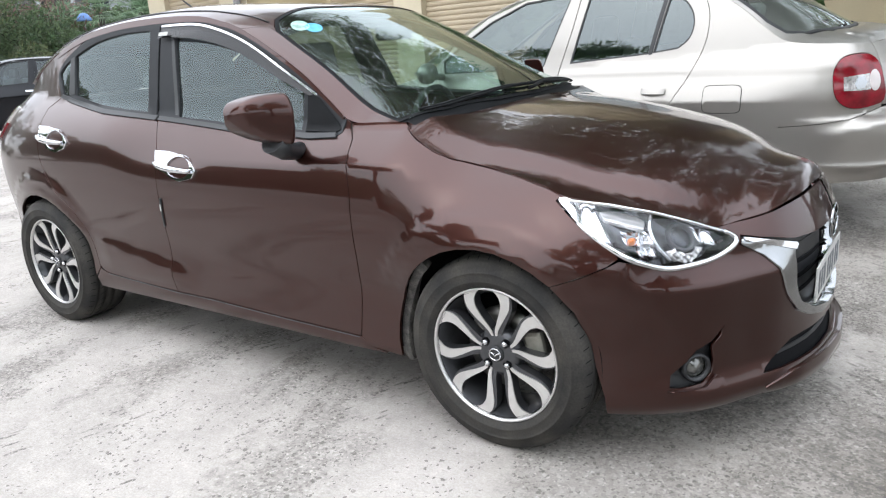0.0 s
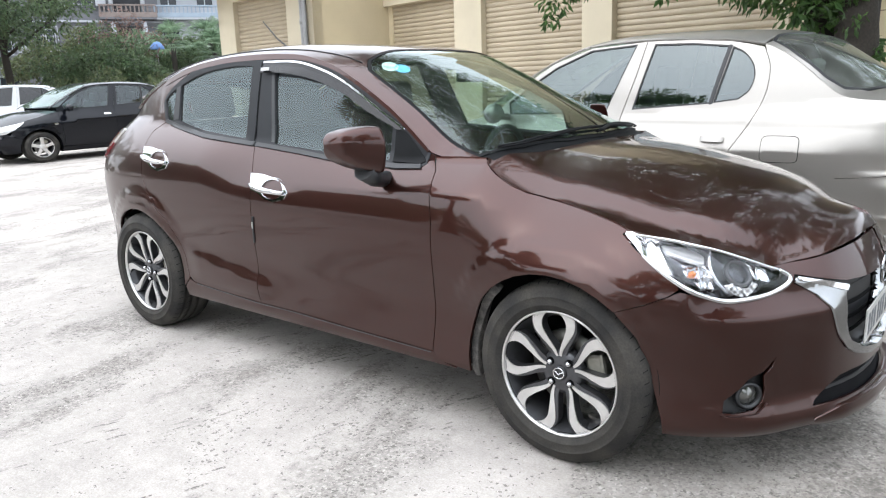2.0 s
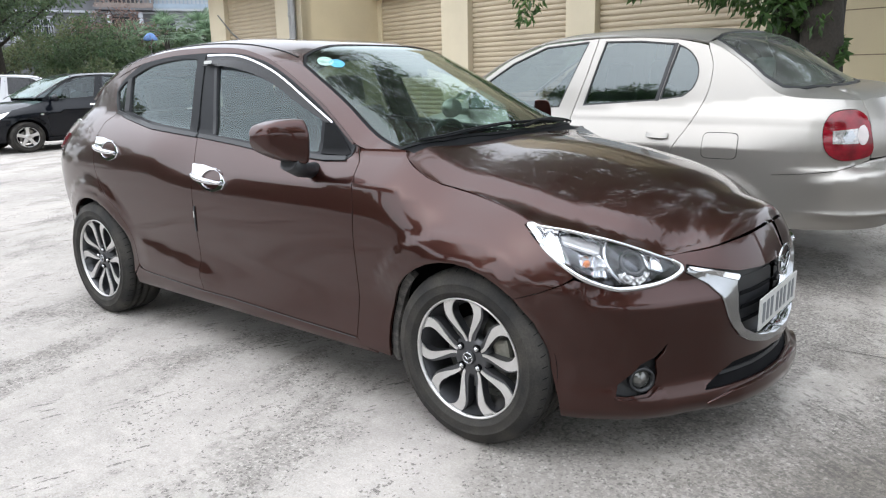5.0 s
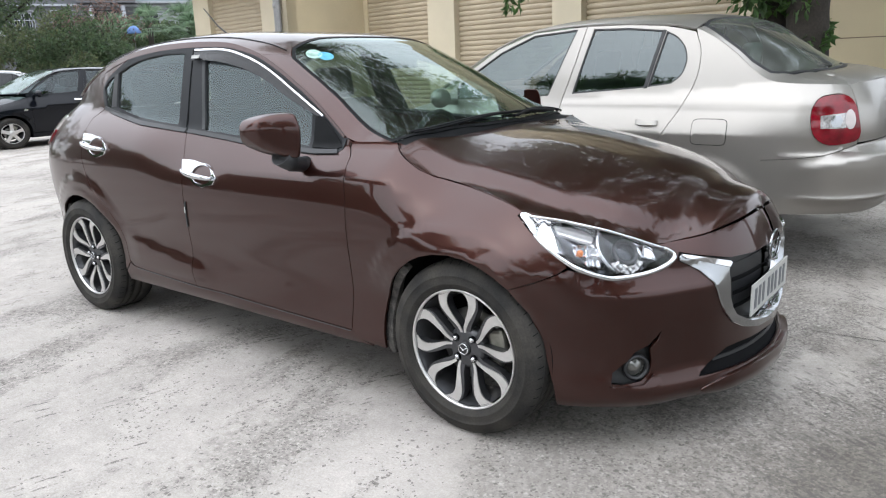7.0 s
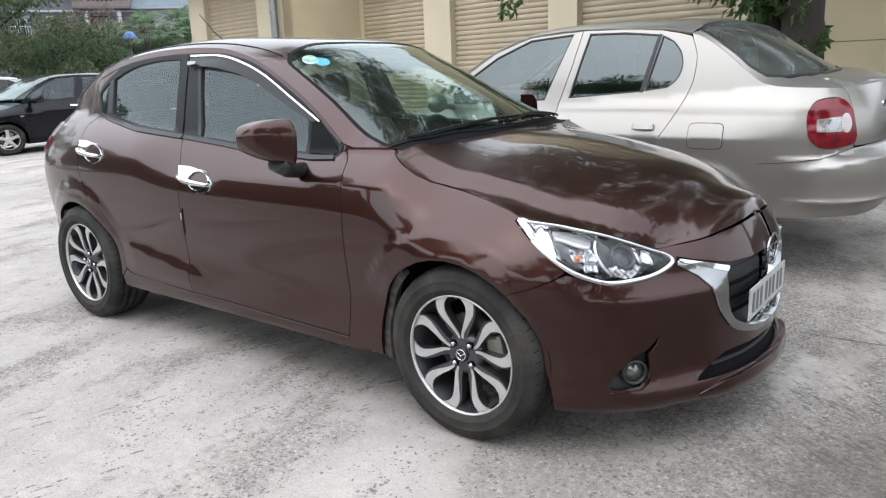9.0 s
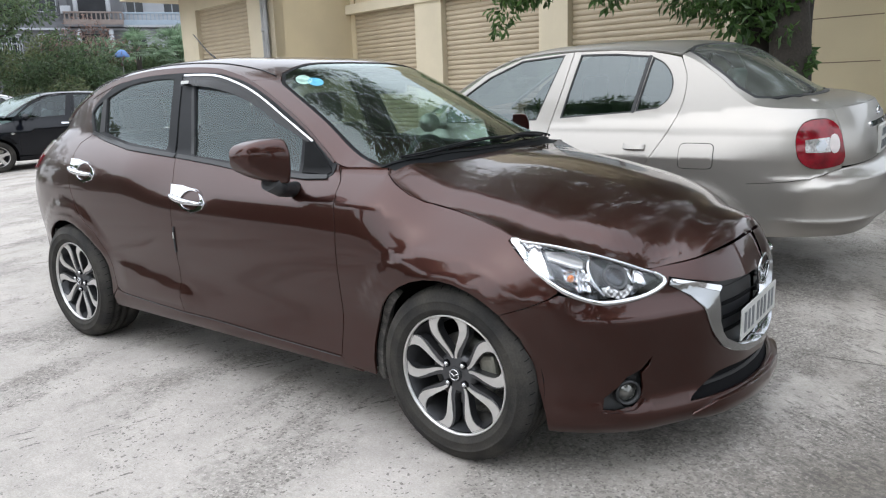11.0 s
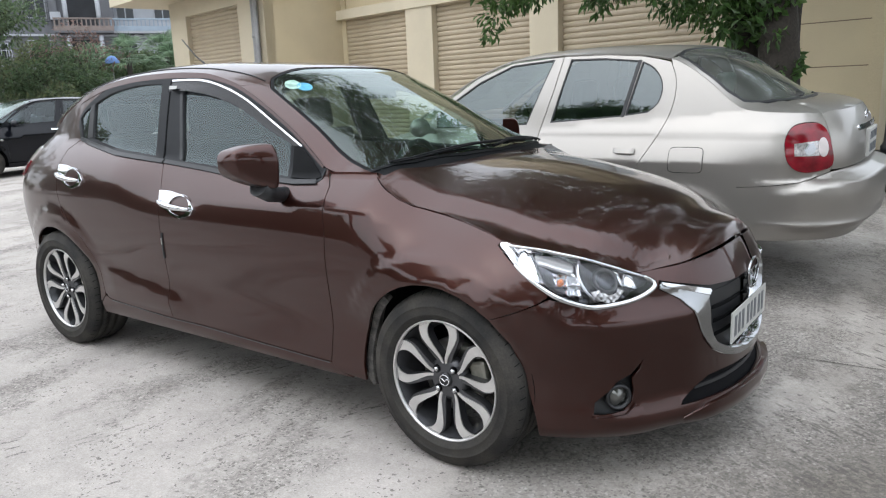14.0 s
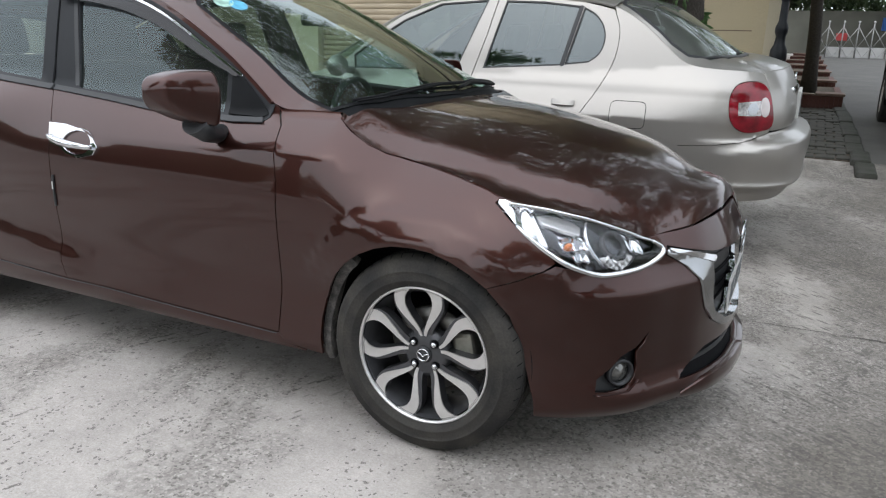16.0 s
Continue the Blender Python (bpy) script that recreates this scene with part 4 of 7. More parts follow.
for k in range(4):
    z = 0.60 - 0.052 * k
    bar = [(1.085 + 0.014 * k, z), (NOSE, z + 0.004), (2 * NOSE - 1.085 - 0.014 * k, z), (2 * NOSE - 1.085 - 0.014 * k, z - 0.014), (NOSE, z - 0.010), (1.085 + 0.014 * k, z - 0.014)]
    part("grille_bar", panel_mesh("grille_bar", lambda s, z: hs(s, z, -0.047), bar, step=0.06, thick=0.015), dark if k else plastic, grille)
# emblem: a plain ring with a bent bar across it
bm = bmesh.new()
em = pose(0.838, 0.0, 0.622, 0, 0, 90)
tube_bm(bm, [em @ Vector((0.068 * math.cos(a), 0, 0.054 * math.sin(a))) for a in [2 * math.pi * i / 32 for i in range(33)]], 0.005)
tube_bm(bm, [em @ Vector(p) for p in ((-0.060, 0, 0.020), (-0.030, 0, 0.012), (0.0, 0, -0.012), (0.030, 0, 0.012), (0.060, 0, 0.020))], 0.0045)
part("emblem", bm, satin, grille, "plain chrome ring emblem")
intake = part("lower_intake", panel_mesh("lower_intake", lambda s, z: hs(s, z, -0.020), twin(shrink(INTAKE, -0.02)), step=0.06, thick=0), dark, car)
part("intake_bar", panel_mesh("intake_bar", lambda s, z: hs(s, z, -0.012), [(0.98, 0.292), (2 * NOSE - 0.98, 0.292), (2 * NOSE - 0.98, 0.280), (0.98, 0.280)], step=0.08, thick=0.02), plastic, intake)
part("front_lip", panel_mesh("front_lip", lambda s, z: hs(s, z, 0.002 + 0.020 * smooth(0.88, 1.05, min(s, 2 * NOSE - s))), twin([(NOSE, 0.165), (1.2, 0.166), (1.0, 0.170), (0.90, 0.176), (0.905, 0.205), (1.0, 0.235), (1.2, 0.243), (NOSE, 0.243)]), step=0.03, thick=0.04), paint_brown, car)

# number plate with plain bars
plate = part("number_plate", slab([(-0.235, 0.412), (0.235, 0.412), (0.235, 0.525), (-0.235, 0.525)], 0.828, 0.834, "yz", 0.002), plate_white, car, "white number plate with dark bars")
for y in (-0.205, -0.157, -0.109, -0.040, 0.008, 0.056, 0.118, 0.166):
    part("plate_bar", slab([(y, 0.432), (y + 0.028, 0.432), (y + 0.028, 0.505), (y, 0.505)], 0.834, 0.8352, "yz"), plate_ink, plate)

# headlights
for side in (0, 1):
    mk = dict(mirror=bool(side))
    LAMP = LAMP_TOP[:-1] + [(0.773, 0.706)] + LAMP_LOW
    lamp = part("headlight", panel_mesh("headlight", lambda s, z: hs(s, z, -0.055 + 0.014 * math.sin(38 * s + 50 * z)), shrink(LAMP, 0.004), step=0.03, thick=0, **mk), lamp_bowl, car, "clear headlight with chrome edge")
    part("lens", panel_mesh("lens", lambda s, z: hs(s, z, 0.002), shrink(LAMP, 0.003), step=0.03, thick=0, **mk), lens_clear, lamp)
    # chrome edge: a round bead along the foot and the head, and a plate in the outer corner
    foot = flow([(0.30, 0.752), (0.345, 0.722), (0.42, 0.676), (0.478, 0.648), (0.547, 0.624), (0.60, 0.619), (0.697, 0.625), (0.765, 0.637), (0.806, 0.656), (0.816, 0.674), (0.79, 0.693)], 5)
    head = flow([(0.262, 0.806), (0.318, 0.801), (0.409, 0.791), (0.543, 0.767), (0.672, 0.731), (0.79, 0.693)], 5)
    sgn = -1 if side else 1

    def bead(line, r0, r1, off):
        bm = bmesh.new()
        pts = [hs(u, v, off) for u, v in line]
        mid = len(pts) / 2
        tube_bm(bm, [(x, sgn * y, z) for x, y, z in pts], [r1 + (r0 - r1) * min(1.0, 2 * (1 - abs(k - mid) / mid)) for k in range(len(pts))], 12)
        return bm
    part("chrome_edge", bead(foot, 0.0088, 0.006, -0.001), chrome, lamp, "chrome trim round the lamp")
    part("chrome_edge", bead(head, 0.0055, 0.0045, 0.0), chrome, lamp, "chrome trim round the lamp")
    corner = flow([(0.228, 0.815), (0.318, 0.803), (0.345, 0.795), (0.352, 0.772), (0.366, 0.752), (0.392, 0.716), (0.398, 0.694), (0.37, 0.708), (0.33, 0.735), (0.26, 0.783)], 3, True)
    part("corner_plate", panel_mesh("corner_plate", lambda s, z: hs(s, z, 0.001 - 0.022 * smooth(0.0, 0.05, s - 0.30 + 0.9 * (z - 0.79) + 0.045) - 0.004 * math.sin(140 * s + 60 * z)), corner, step=0.009, thick=0.03, **mk), chrome, lamp, "chrome corner of the lamp")
    # a bright light guide under the head of the lamp, a ribbed side reflector and the split chrome arch before the projector
    guide = [(0.365, 0.772), (0.43, 0.768), (0.50, 0.752), (0.525, 0.738), (0.515, 0.722), (0.45, 0.737), (0.385, 0.752)]
    part("reflector", panel_mesh("reflector", lambda s, z: hs(s, z, -0.030 + 0.010 * math.sin(55 * (z + 0.25 * s))), guide, step=0.012, **mk), clear_lamp, lamp)
    part("signal_reflector", panel_mesh("signal_reflector", lambda s, z: hs(s, z, -0.034 - 0.010 * math.sin(150 * s) - 0.008 * math.sin(190 * z)), [(0.435, 0.722), (0.50, 0.716), (0.54, 0.70), (0.545, 0.655), (0.55, 0.637), (0.515, 0.643), (0.475, 0.672), (0.44, 0.700)], step=0.008, **mk), chrome, lamp)
    arch = flow([(0.548, 0.757), (0.535, 0.727), (0.540, 0.694), (0.560, 0.663), (0.588, 0.634)], 5)
    part("arch", bead(arch, 0.006, 0.004, -0.022), chrome, lamp)

    def turn(s, z, off):
        p, q, r = Vector(hs(s, z, off)), Vector(hs(s + 0.01, z, off)), Vector(hs(s, z + 0.01, off))
        n = (q - p).cross(r - p).normalized()
        if side:
            p.y, n.y = -p.y, -n.y
        return Matrix.Translation(p) @ n.to_track_quat("-Y", "Z").to_matrix().to_4x4()
    bm = bmesh.new()
    lathe_bm(bm, [(0.044, 0.0), (0.044, -0.012), (0.036, -0.014), (0.034, 0.0)], 32, turn(0.640, 0.684, -0.045))
    part("projector_ring", bm, rim_grey, lamp)
    bm = bmesh.new()
    lathe_bm(bm, [(0.0005, -0.022), (0.014, -0.018), (0.026, -0.008), (0.033, 0.006)], 32, turn(0.640, 0.684, -0.05))
    part("projector_lens", bm, lens_clear, lamp)
    bm = bmesh.new()
    lathe_bm(bm, [(0.0005, -0.018), (0.009, -0.012), (0.011, 0.004)], 16, turn(0.468, 0.697, -0.018))
    part("signal_bulb", bm, amber, lamp)
    part("running_light", panel_mesh("running_light", lambda s, z: hs(s, z, -0.020 - 0.006 * math.sin(260 * s) * math.sin(260 * z)), ring(0.640, 0.686, 0.062, 205, 330, 14) + ring(0.640, 0.686, 0.040, 330, 205, 14), step=0.007, thick=0.01, **mk), clear_lamp, lamp)
    part("inner_reflector", panel_mesh("inner_reflector", lambda s, z: hs(s, z, -0.040 + 0.012 * math.sin(110 * s)), [(0.672, 0.715), (0.70, 0.708), (0.765, 0.688), (0.785, 0.670), (0.755, 0.655), (0.70, 0.668), (0.69, 0.690)], step=0.01, **mk), chrome, lamp)
    # fog lamp in its pocket
    pocket = part("fog_light", panel_mesh("fog_light", lambda s, z: hs(s, z, -0.03), shrink(FOG, -0.008), step=0.03, thick=-0.02, **mk), plastic, car, "round fog lamp in a black pocket")
    bm = bmesh.new()
    lathe_bm(bm, [(0.044, 0.0), (0.044, -0.022), (0.036, -0.026), (0.033, -0.008)], 32, turn(0.665, 0.308, -0.028))
    part("fog_bezel", bm, plastic, pocket)
    bm = bmesh.new()
    lathe_bm(bm, [(0.0005, -0.02), (0.018, -0.016), (0.034, -0.006)], 32, turn(0.665, 0.308, -0.03))
    part("fog_lens", bm, fog_glass, pocket, "glassy fog lens")
    for k in range(4):
        z = 0.352 + 0.018 * k
        part("fin", panel_mesh("fin", lambda s, z: hs(s, z, -0.012), [(0.630 + 0.024 * k, z), (0.652 + 0.024 * k, z + 0.012), (0.655 + 0.024 * k, z + 0.006), (0.634 + 0.024 * k, z - 0.006)], step=0.02, **mk), plastic, pocket)
    part("fog_lip", panel_mesh("fog_lip", lambda s, z: hs(s, z, 0.01), [(0.565, 0.256), (0.61, 0.252), (0.68, 0.258), (0.72, 0.285), (0.74, 0.275), (0.75, 0.25), (0.68, 0.235), (0.60, 0.238)], step=0.02, **mk), paint_brown, pocket)

# ---- hood, roof and screens ----
E3 = [Vector(hs(s, z)) for s, z in flow(HOOD_EDGE + LAMP_TOP[1:] + HOOD_LIP[1:], 6)]
_e = []
for p in E3:
    if not _e or p.x > _e[-1][0] + 0.004:
        _e.append((p.x, -p.y, p.z))
hood_y, hood_e = spline([(a, b) for a, b, c in _e]), spline([(a, c) for a, b, c in _e])
FRONT_X = _e[-1][0]
hood_c = spline([(-0.40, 1.06), (-0.2, 1.035), (0.0, 1.017), (0.15, 0.994), (0.3, 0.962), (0.45, 0.920), (0.55, 0.880), (0.62, 0.843), (FRONT_X - 0.035, 0.800), (FRONT_X, hood_e(FRONT_X))])


# the flat top breaks at a fold into a steep flank, which levels out again beside the wing
fold_y = spline([(-0.34, 0.600), (-0.228, 0.603), (0.01, 0.593), (0.243, 0.592), (0.43, 0.540), (0.625, 0.38), (0.72, 0.20)])
ledge_y = spline([(-0.34, 0.72), (-0.11, 0.692), (0.059, 0.668), (0.279, 0.655), (0.453, 0.588), (0.572, 0.490), (0.70, 0.30)])


def kink(u):
    return 0.5 * (u + math.sqrt(u * u + 0.00012))


def hood_at(x, y):
    ye = max(hood_y(x), 0.02)
    yy = min(ye, abs(y))
    yu, yl = fold_y(x), ledge_y(x)
    fade = smooth(0.70, 0.55, x)

    def extra(v):
        return fade * (0.42 * kink(v - yu) - 0.64 * kink(v - yl))
    drop = hood_c(x) - hood_e(x)
    bow = (drop - extra(ye) + extra(0.0)) / ye ** 2
    return (x, y, hood_c(x) - bow * yy ** 2 - extra(yy) + extra(0.0))


HOOD_BACK = [(-0.335, -0.64), (-0.27, -0.45), (-0.235, -0.2), (-0.225, 0.0)]
outline = [(p.x, p.y) for p in E3[2:]]
outline = outline + [(x, -y) for x, y in outline[::-1]] + [(x, -y) for x, y in HOOD_BACK] + [(x, y) for x, y in HOOD_BACK[::-1][1:]]
panel("hood", hood_at, outline, paint_brown, car, both=False, gap=0.0042, step=0.022)

roof_c = spline([(-2.98, 1.30), (-2.9, 1.355), (-2.6, 1.432), (-2.1, 1.484), (-1.75, 1.495), (-1.32, 1.470), (-1.1, 1.432), (-0.95, 1.378), (-0.74, 1.292), (-0.45, 1.160), (-0.22, 1.040), (-0.1, 0.985)])


roof_power = spline([(-1.20, 5.0), (-1.0, 3.6), (-0.8, 3.0), (-0.45, 2.6), (-0.3, 2.3)])


def canopy_at(x, y):
    xe = max(-2.95, min(-0.45, x))
    ze = rail_z(xe) if xe < -0.578 else 1.02 - (xe + 0.578) * 0.35
    ye = -hs(xe, ze)[1]
    k = min(1.05, abs(y) / ye)
    return (x, y, ze + (roof_c(x) - ze) * (1 - k ** roof_power(x)))


def canopy_edge(x):
    xe = max(-2.95, min(-0.45, x))
    return -hs(xe, rail_z(xe) if xe < -0.578 else 1.02)[1]


WS = [(-0.415, 0.655), (-0.55, 0.640), (-0.74, 0.603), (-0.95, 0.573), (-1.06, 0.555), (-1.115, 0.50), (-1.15, 0.30), (-1.165, 0.0)]
WS_LOW = [(-0.415, 0.655), (-0.318, 0.50), (-0.255, 0.25), (-0.238, 0.0)]
ws_out = [(x, -y) for x, y in WS] + [(x, y) for x, y in WS[::-1][1:]] + [(x, y) for x, y in WS_LOW[1:]] + [(x, -y) for x, y in WS_LOW[::-1][1:-1]]
windscreen = part("windscreen", panel_mesh("windscreen", lambda x, y: (x, y, canopy_at(x, y)[2] - 0.004), ws_out, step=0.022, thick=0), screen_tint, car, "greenish windscreen glass")
ws_in = shrink(list(ws_out), 0.016)
part("windscreen_seal", panel_mesh("windscreen_seal", lambda x, y: (x, y, canopy_at(x, y)[2] - 0.002), ws_out, step=0.03, thick=0.004, holes=[ws_in]), matt_black, windscreen)
pillar = [(x, -y) for x, y in WS[:5]] + [(-1.08, -0.54), (-1.2, -canopy_edge(-1.2))] + [(x, -canopy_edge(x) + 0.002) for x in (-1.1, -1.045, -0.95, -0.845, -0.73, -0.65, -0.60)] + [(-0.575, -0.705), (-0.46, -0.695)]
panel("a_pillar", canopy_at, pillar, paint_brown, car, step=0.025)
roof_xs = [-1.2, -1.34, -1.5, -1.7, -1.91, -2.06, -2.26, -2.42, -2.55, -2.7, -2.85]
roof_half = [(x, -canopy_edge(x) + 0.002) for x in roof_xs] + [(-2.93, -0.4), (-2.95, 0.0)]
roof_out = [(-1.165, 0.0), (-1.15, -0.30), (-1.115, -0.50), (-1.08, -0.54)] + roof_half
roof_out = roof_out + [(x, -y) for x, y in roof_out[::-1][1:-1]]
panel("roof", canopy_at, roof_out, paint_brown, car, both=False, gap=0.001, step=0.04)
for y in (-0.53, 0.53):
    part("roof_seam", tube([(x, y, canopy_at(x, y)[2] + 0.001) for x in [-1.12 - 0.08 * k for k in range(20)]], 0.003, 6), plastic, car)
# cowl: a black strip from the foot of the glass to the hood
low_x, back_x = spline([(y, x) for x, y in WS_LOW[::-1]]), spline([(-y, x) for x, y in HOOD_BACK[::-1]])


def cowl_at(t, y):
    a = Vector(canopy_at(low_x(abs(y)) - 0.01, y)) - Vector((0, 0, 0.006))
    b = Vector(hood_at(back_x(abs(y)) + 0.01, y)) - Vector((0, 0, 0.010))
    return a.lerp(b, t)


panel("cowl", cowl_at, [(0.0, -0.655), (1.0, -0.655), (1.0, 0.655), (0.0, 0.655)], matt_black, car, both=False, step=0.08)

# side glass, frames, deflector
def at_off(off):
    return lambda s, z: hs(s, z, off)


rail_w = spline([(-2.5, 0.022), (-1.7, 0.020), (-1.2, 0.012), (-0.6, 0.008)])
FRAME_TOP = [(s, z - rail_w(s)) for s, z in RAIL if -2.3 < s < -0.6]
rail_line = [(s, z) for s, z in RAIL if -2.55 < s < -0.6]
panel("roof_rail", at_off(0.003), [(s, z + 0.004) for s, z in rail_line] + [(s, z - rail_w(s) - 0.002) for s, z in rail_line[::-1]], paint_brown, car, step=0.03, thick=0.014)
frame_out = [(-0.600, 1.030), (-0.606, 0.990)] + BELT[1:] + BELT_REAR[1:] + flow([(-2.47, 1.19), (-2.485, 1.24), (-2.44, 1.29), (-2.36, 1.335), (-2.26, 1.380)] + FRAME_TOP, 3)
F_GLASS = [(-0.80, 0.995), (-1.129, 1.012), (-1.329, 1.028), (-1.50, 1.040), (-1.53, 1.15)] + flow([(-1.59, 1.385), (-1.46, 1.378), (-1.30, 1.345), (-1.12, 1.285), (-0.93, 1.195), (-0.815, 1.125)], 4)
R_GLASS = [(-1.715, 1.060), (-1.735, 1.2)] + flow([(-1.765, 1.392), (-1.947, 1.392), (-2.169, 1.366), (-2.337, 1.312)], 4) + [(-2.318, 1.22)] + flow([(-2.295, 1.136), (-2.056, 1.090), (-1.715, 1.060)], 4)[:-1]
Q_GLASS = [(-2.375, 1.300), (-2.44, 1.265), (-2.468, 1.237), (-2.415, 1.14), (-2.355, 1.134), (-2.36, 1.20)]
panel("window_frame", at_off(0.002), frame_out, frame_plastic, car, step=0.035, thick=0.02, holes=[F_GLASS, R_GLASS, Q_GLASS], label="dark grey window frame")
for mir in (False, True):
    part("door_window", panel_mesh("door_window", at_off(-0.006), shrink(F_GLASS, -0.006), step=0.05, thick=0, mirror=mir), side_clear if mir else side_tint, car, "tinted door glass")
panel("door_window", at_off(-0.006), shrink(R_GLASS, -0.006), side_tint, car, step=0.05, thick=0, label="tinted door glass")
panel("quarter_window", at_off(-0.004), shrink(Q_GLASS, -0.006), side_tint, car, step=0.04, thick=0)
panel("window_seal", at_off(0.010), [(-0.62, 0.976), (-0.745, 0.970), (-1.129, 0.987), (-1.329, 1.006), (-1.622, 1.030), (-1.615, 1.046), (-1.329, 1.023), (-1.129, 1.003), (-0.745, 0.986), (-0.63, 0.990)], plastic, car, step=0.05)
panel("window_seal", at_off(0.010), [(-1.638, 1.030), (-2.027, 1.060), (-2.301, 1.102), (-2.425, 1.128), (-2.41, 1.142), (-2.29, 1.118), (-2.02, 1.076), (-1.63, 1.047)], plastic, car, step=0.05)
panel("corner_cover", at_off(0.008), [(-0.612, 1.000), (-0.635, 0.990), (-0.775, 0.992), (-0.79, 1.118), (-0.735, 1.105), (-0.66, 1.045)], matt_black, car, step=0.03, label="black corner cover")
panel("pillar_seam", at_off(0.004), [(-1.640, 1.05), (-1.694, 1.405), (-1.702, 1.405), (-1.648, 1.05)], dark, car, step=0.06, thick=0.004)
panel("glass_run", at_off(0.006), [(-1.50, 1.046), (-1.595, 1.375), (-1.615, 1.375), (-1.522, 1.048)], plastic, car, step=0.06, thick=0.008)
panel("glass_run", at_off(0.006), [(-2.30, 1.140), (-2.34, 1.31), (-2.372, 1.302), (-2.352, 1.140)], plastic, car, step=0.06, thick=0.008)
VIS_TOP = [(-1.675, 1.410), (-1.459, 1.404), (-1.29, 1.368), (-1.122, 1.308), (-0.918, 1.207), (-0.745, 1.120)]
VIS_LOW = [(-0.775, 1.112), (-0.944, 1.180), (-1.106, 1.255), (-1.27, 1.309), (-1.437, 1.343), (-1.588, 1.357), (-1.675, 1.357)]
vis_z = spline(VIS_TOP)
panel("wind_deflector", lambda s, z: hs(s, z, 0.008 + 0.022 * smooth(0, 0.07, (vis_z(s) - z))), flow(VIS_TOP, 4) + flow(VIS_LOW, 4), visor_tint, car, step=0.02, thick=0.003, label="smoked wind deflector with chrome strip")
for mir in (False, True):
    top_line = flow(VIS_TOP, 5)
    strip = top_line + [(s, z - 0.0085) for s, z in top_line[::-1]]
    part("chrome_strip", panel_mesh("chrome_strip", at_off(0.014), strip, step=0.03, thick=0.006, mirror=mir), chrome, car, "chrome strip on the deflector")
    part("deflector_badge", panel_mesh("deflector_badge", at_off(0.034), [(-1.66, 1.366), (-1.605, 1.366), (-1.605, 1.380), (-1.66, 1.380)], step=0.02, thick=0.003, mirror=mir), plate_white, car)

# door handles with chrome covers and bowls
for s0, z0, who in ((-1.586, 0.912, front_door), (-2.505, 1.004, rear_door)):
    for mir in (False, True):
        door = who[1 if mir else 0]
        bowl = [(s0, z0), (s0 + 0.085, z0 - 0.001), (s0 + 0.175, z0 - 0.014), (s0 + 0.245, z0 - 0.042), (s0 + 0.270, z0 - 0.070), (s0 + 0.250, z0 - 0.100), (s0 + 0.175, z0 - 0.118), (s0 + 0.11, z0 - 0.104), (s0 + 0.08, z0 - 0.085), (s0 + 0.02, z0 - 0.07)]
        hole = [(s0 + 0.125 + 0.075 * math.cos(a) + 0.04, z0 - 0.062 + 0.043 * math.sin(a)) for a in [2 * math.pi * i / 24 for i in range(24)]]
        handle = part("door_handle", panel_mesh("door_handle", at_off(0.008), bowl, step=0.015, thick=0.008, mirror=mir, holes=[hole]), chrome, door, "chrome door handle cover")
        part("handle_bowl", panel_mesh("handle_bowl", lambda s, z: hs(s, z, 0.004 - 0.03 * max(0.0, 1 - ((s - s0 - 0.165) / 0.085) ** 2 - ((z - z0 + 0.06) / 0.048) ** 2)), shrink(hole, -0.008), step=0.015, thick=0, mirror=mir), chrome, door)
        grip = flow([(s0 + 0.02, z0 - 0.045), (s0 + 0.09, z0 - 0.058), (s0 + 0.17, z0 - 0.066), (s0 + 0.25, z0 - 0.072)], 5)
        bm = bmesh.new()
        pts = []
        for k, (s, z) in enumerate(grip):
            t = k / (len(grip) - 1)
            p = hs(s, z, 0.012 + 0.024 * math.sin(math.pi * t) ** 0.5)
            pts.append((p[0], -p[1] if mir else p[1], p[2]))
        tube_bm(bm, pts, [0.008 + 0.005 * math.sin(math.pi * k / (len(pts) - 1)) for k in range(len(pts))], 12)
        part("handle_grip", bm, chrome, door)
panel("door_edge_guard", at_off(0.006), [(-1.570, 0.715), (-1.562, 0.715), (-1.580, 0.590), (-1.588, 0.590)], plastic, car, step=0.03)
panel("guard_mark", at_off(0.0075), [(-1.573, 0.69), (-1.567, 0.69), (-1.571, 0.66), (-1.577, 0.66)], plate_white, car, step=0.03)

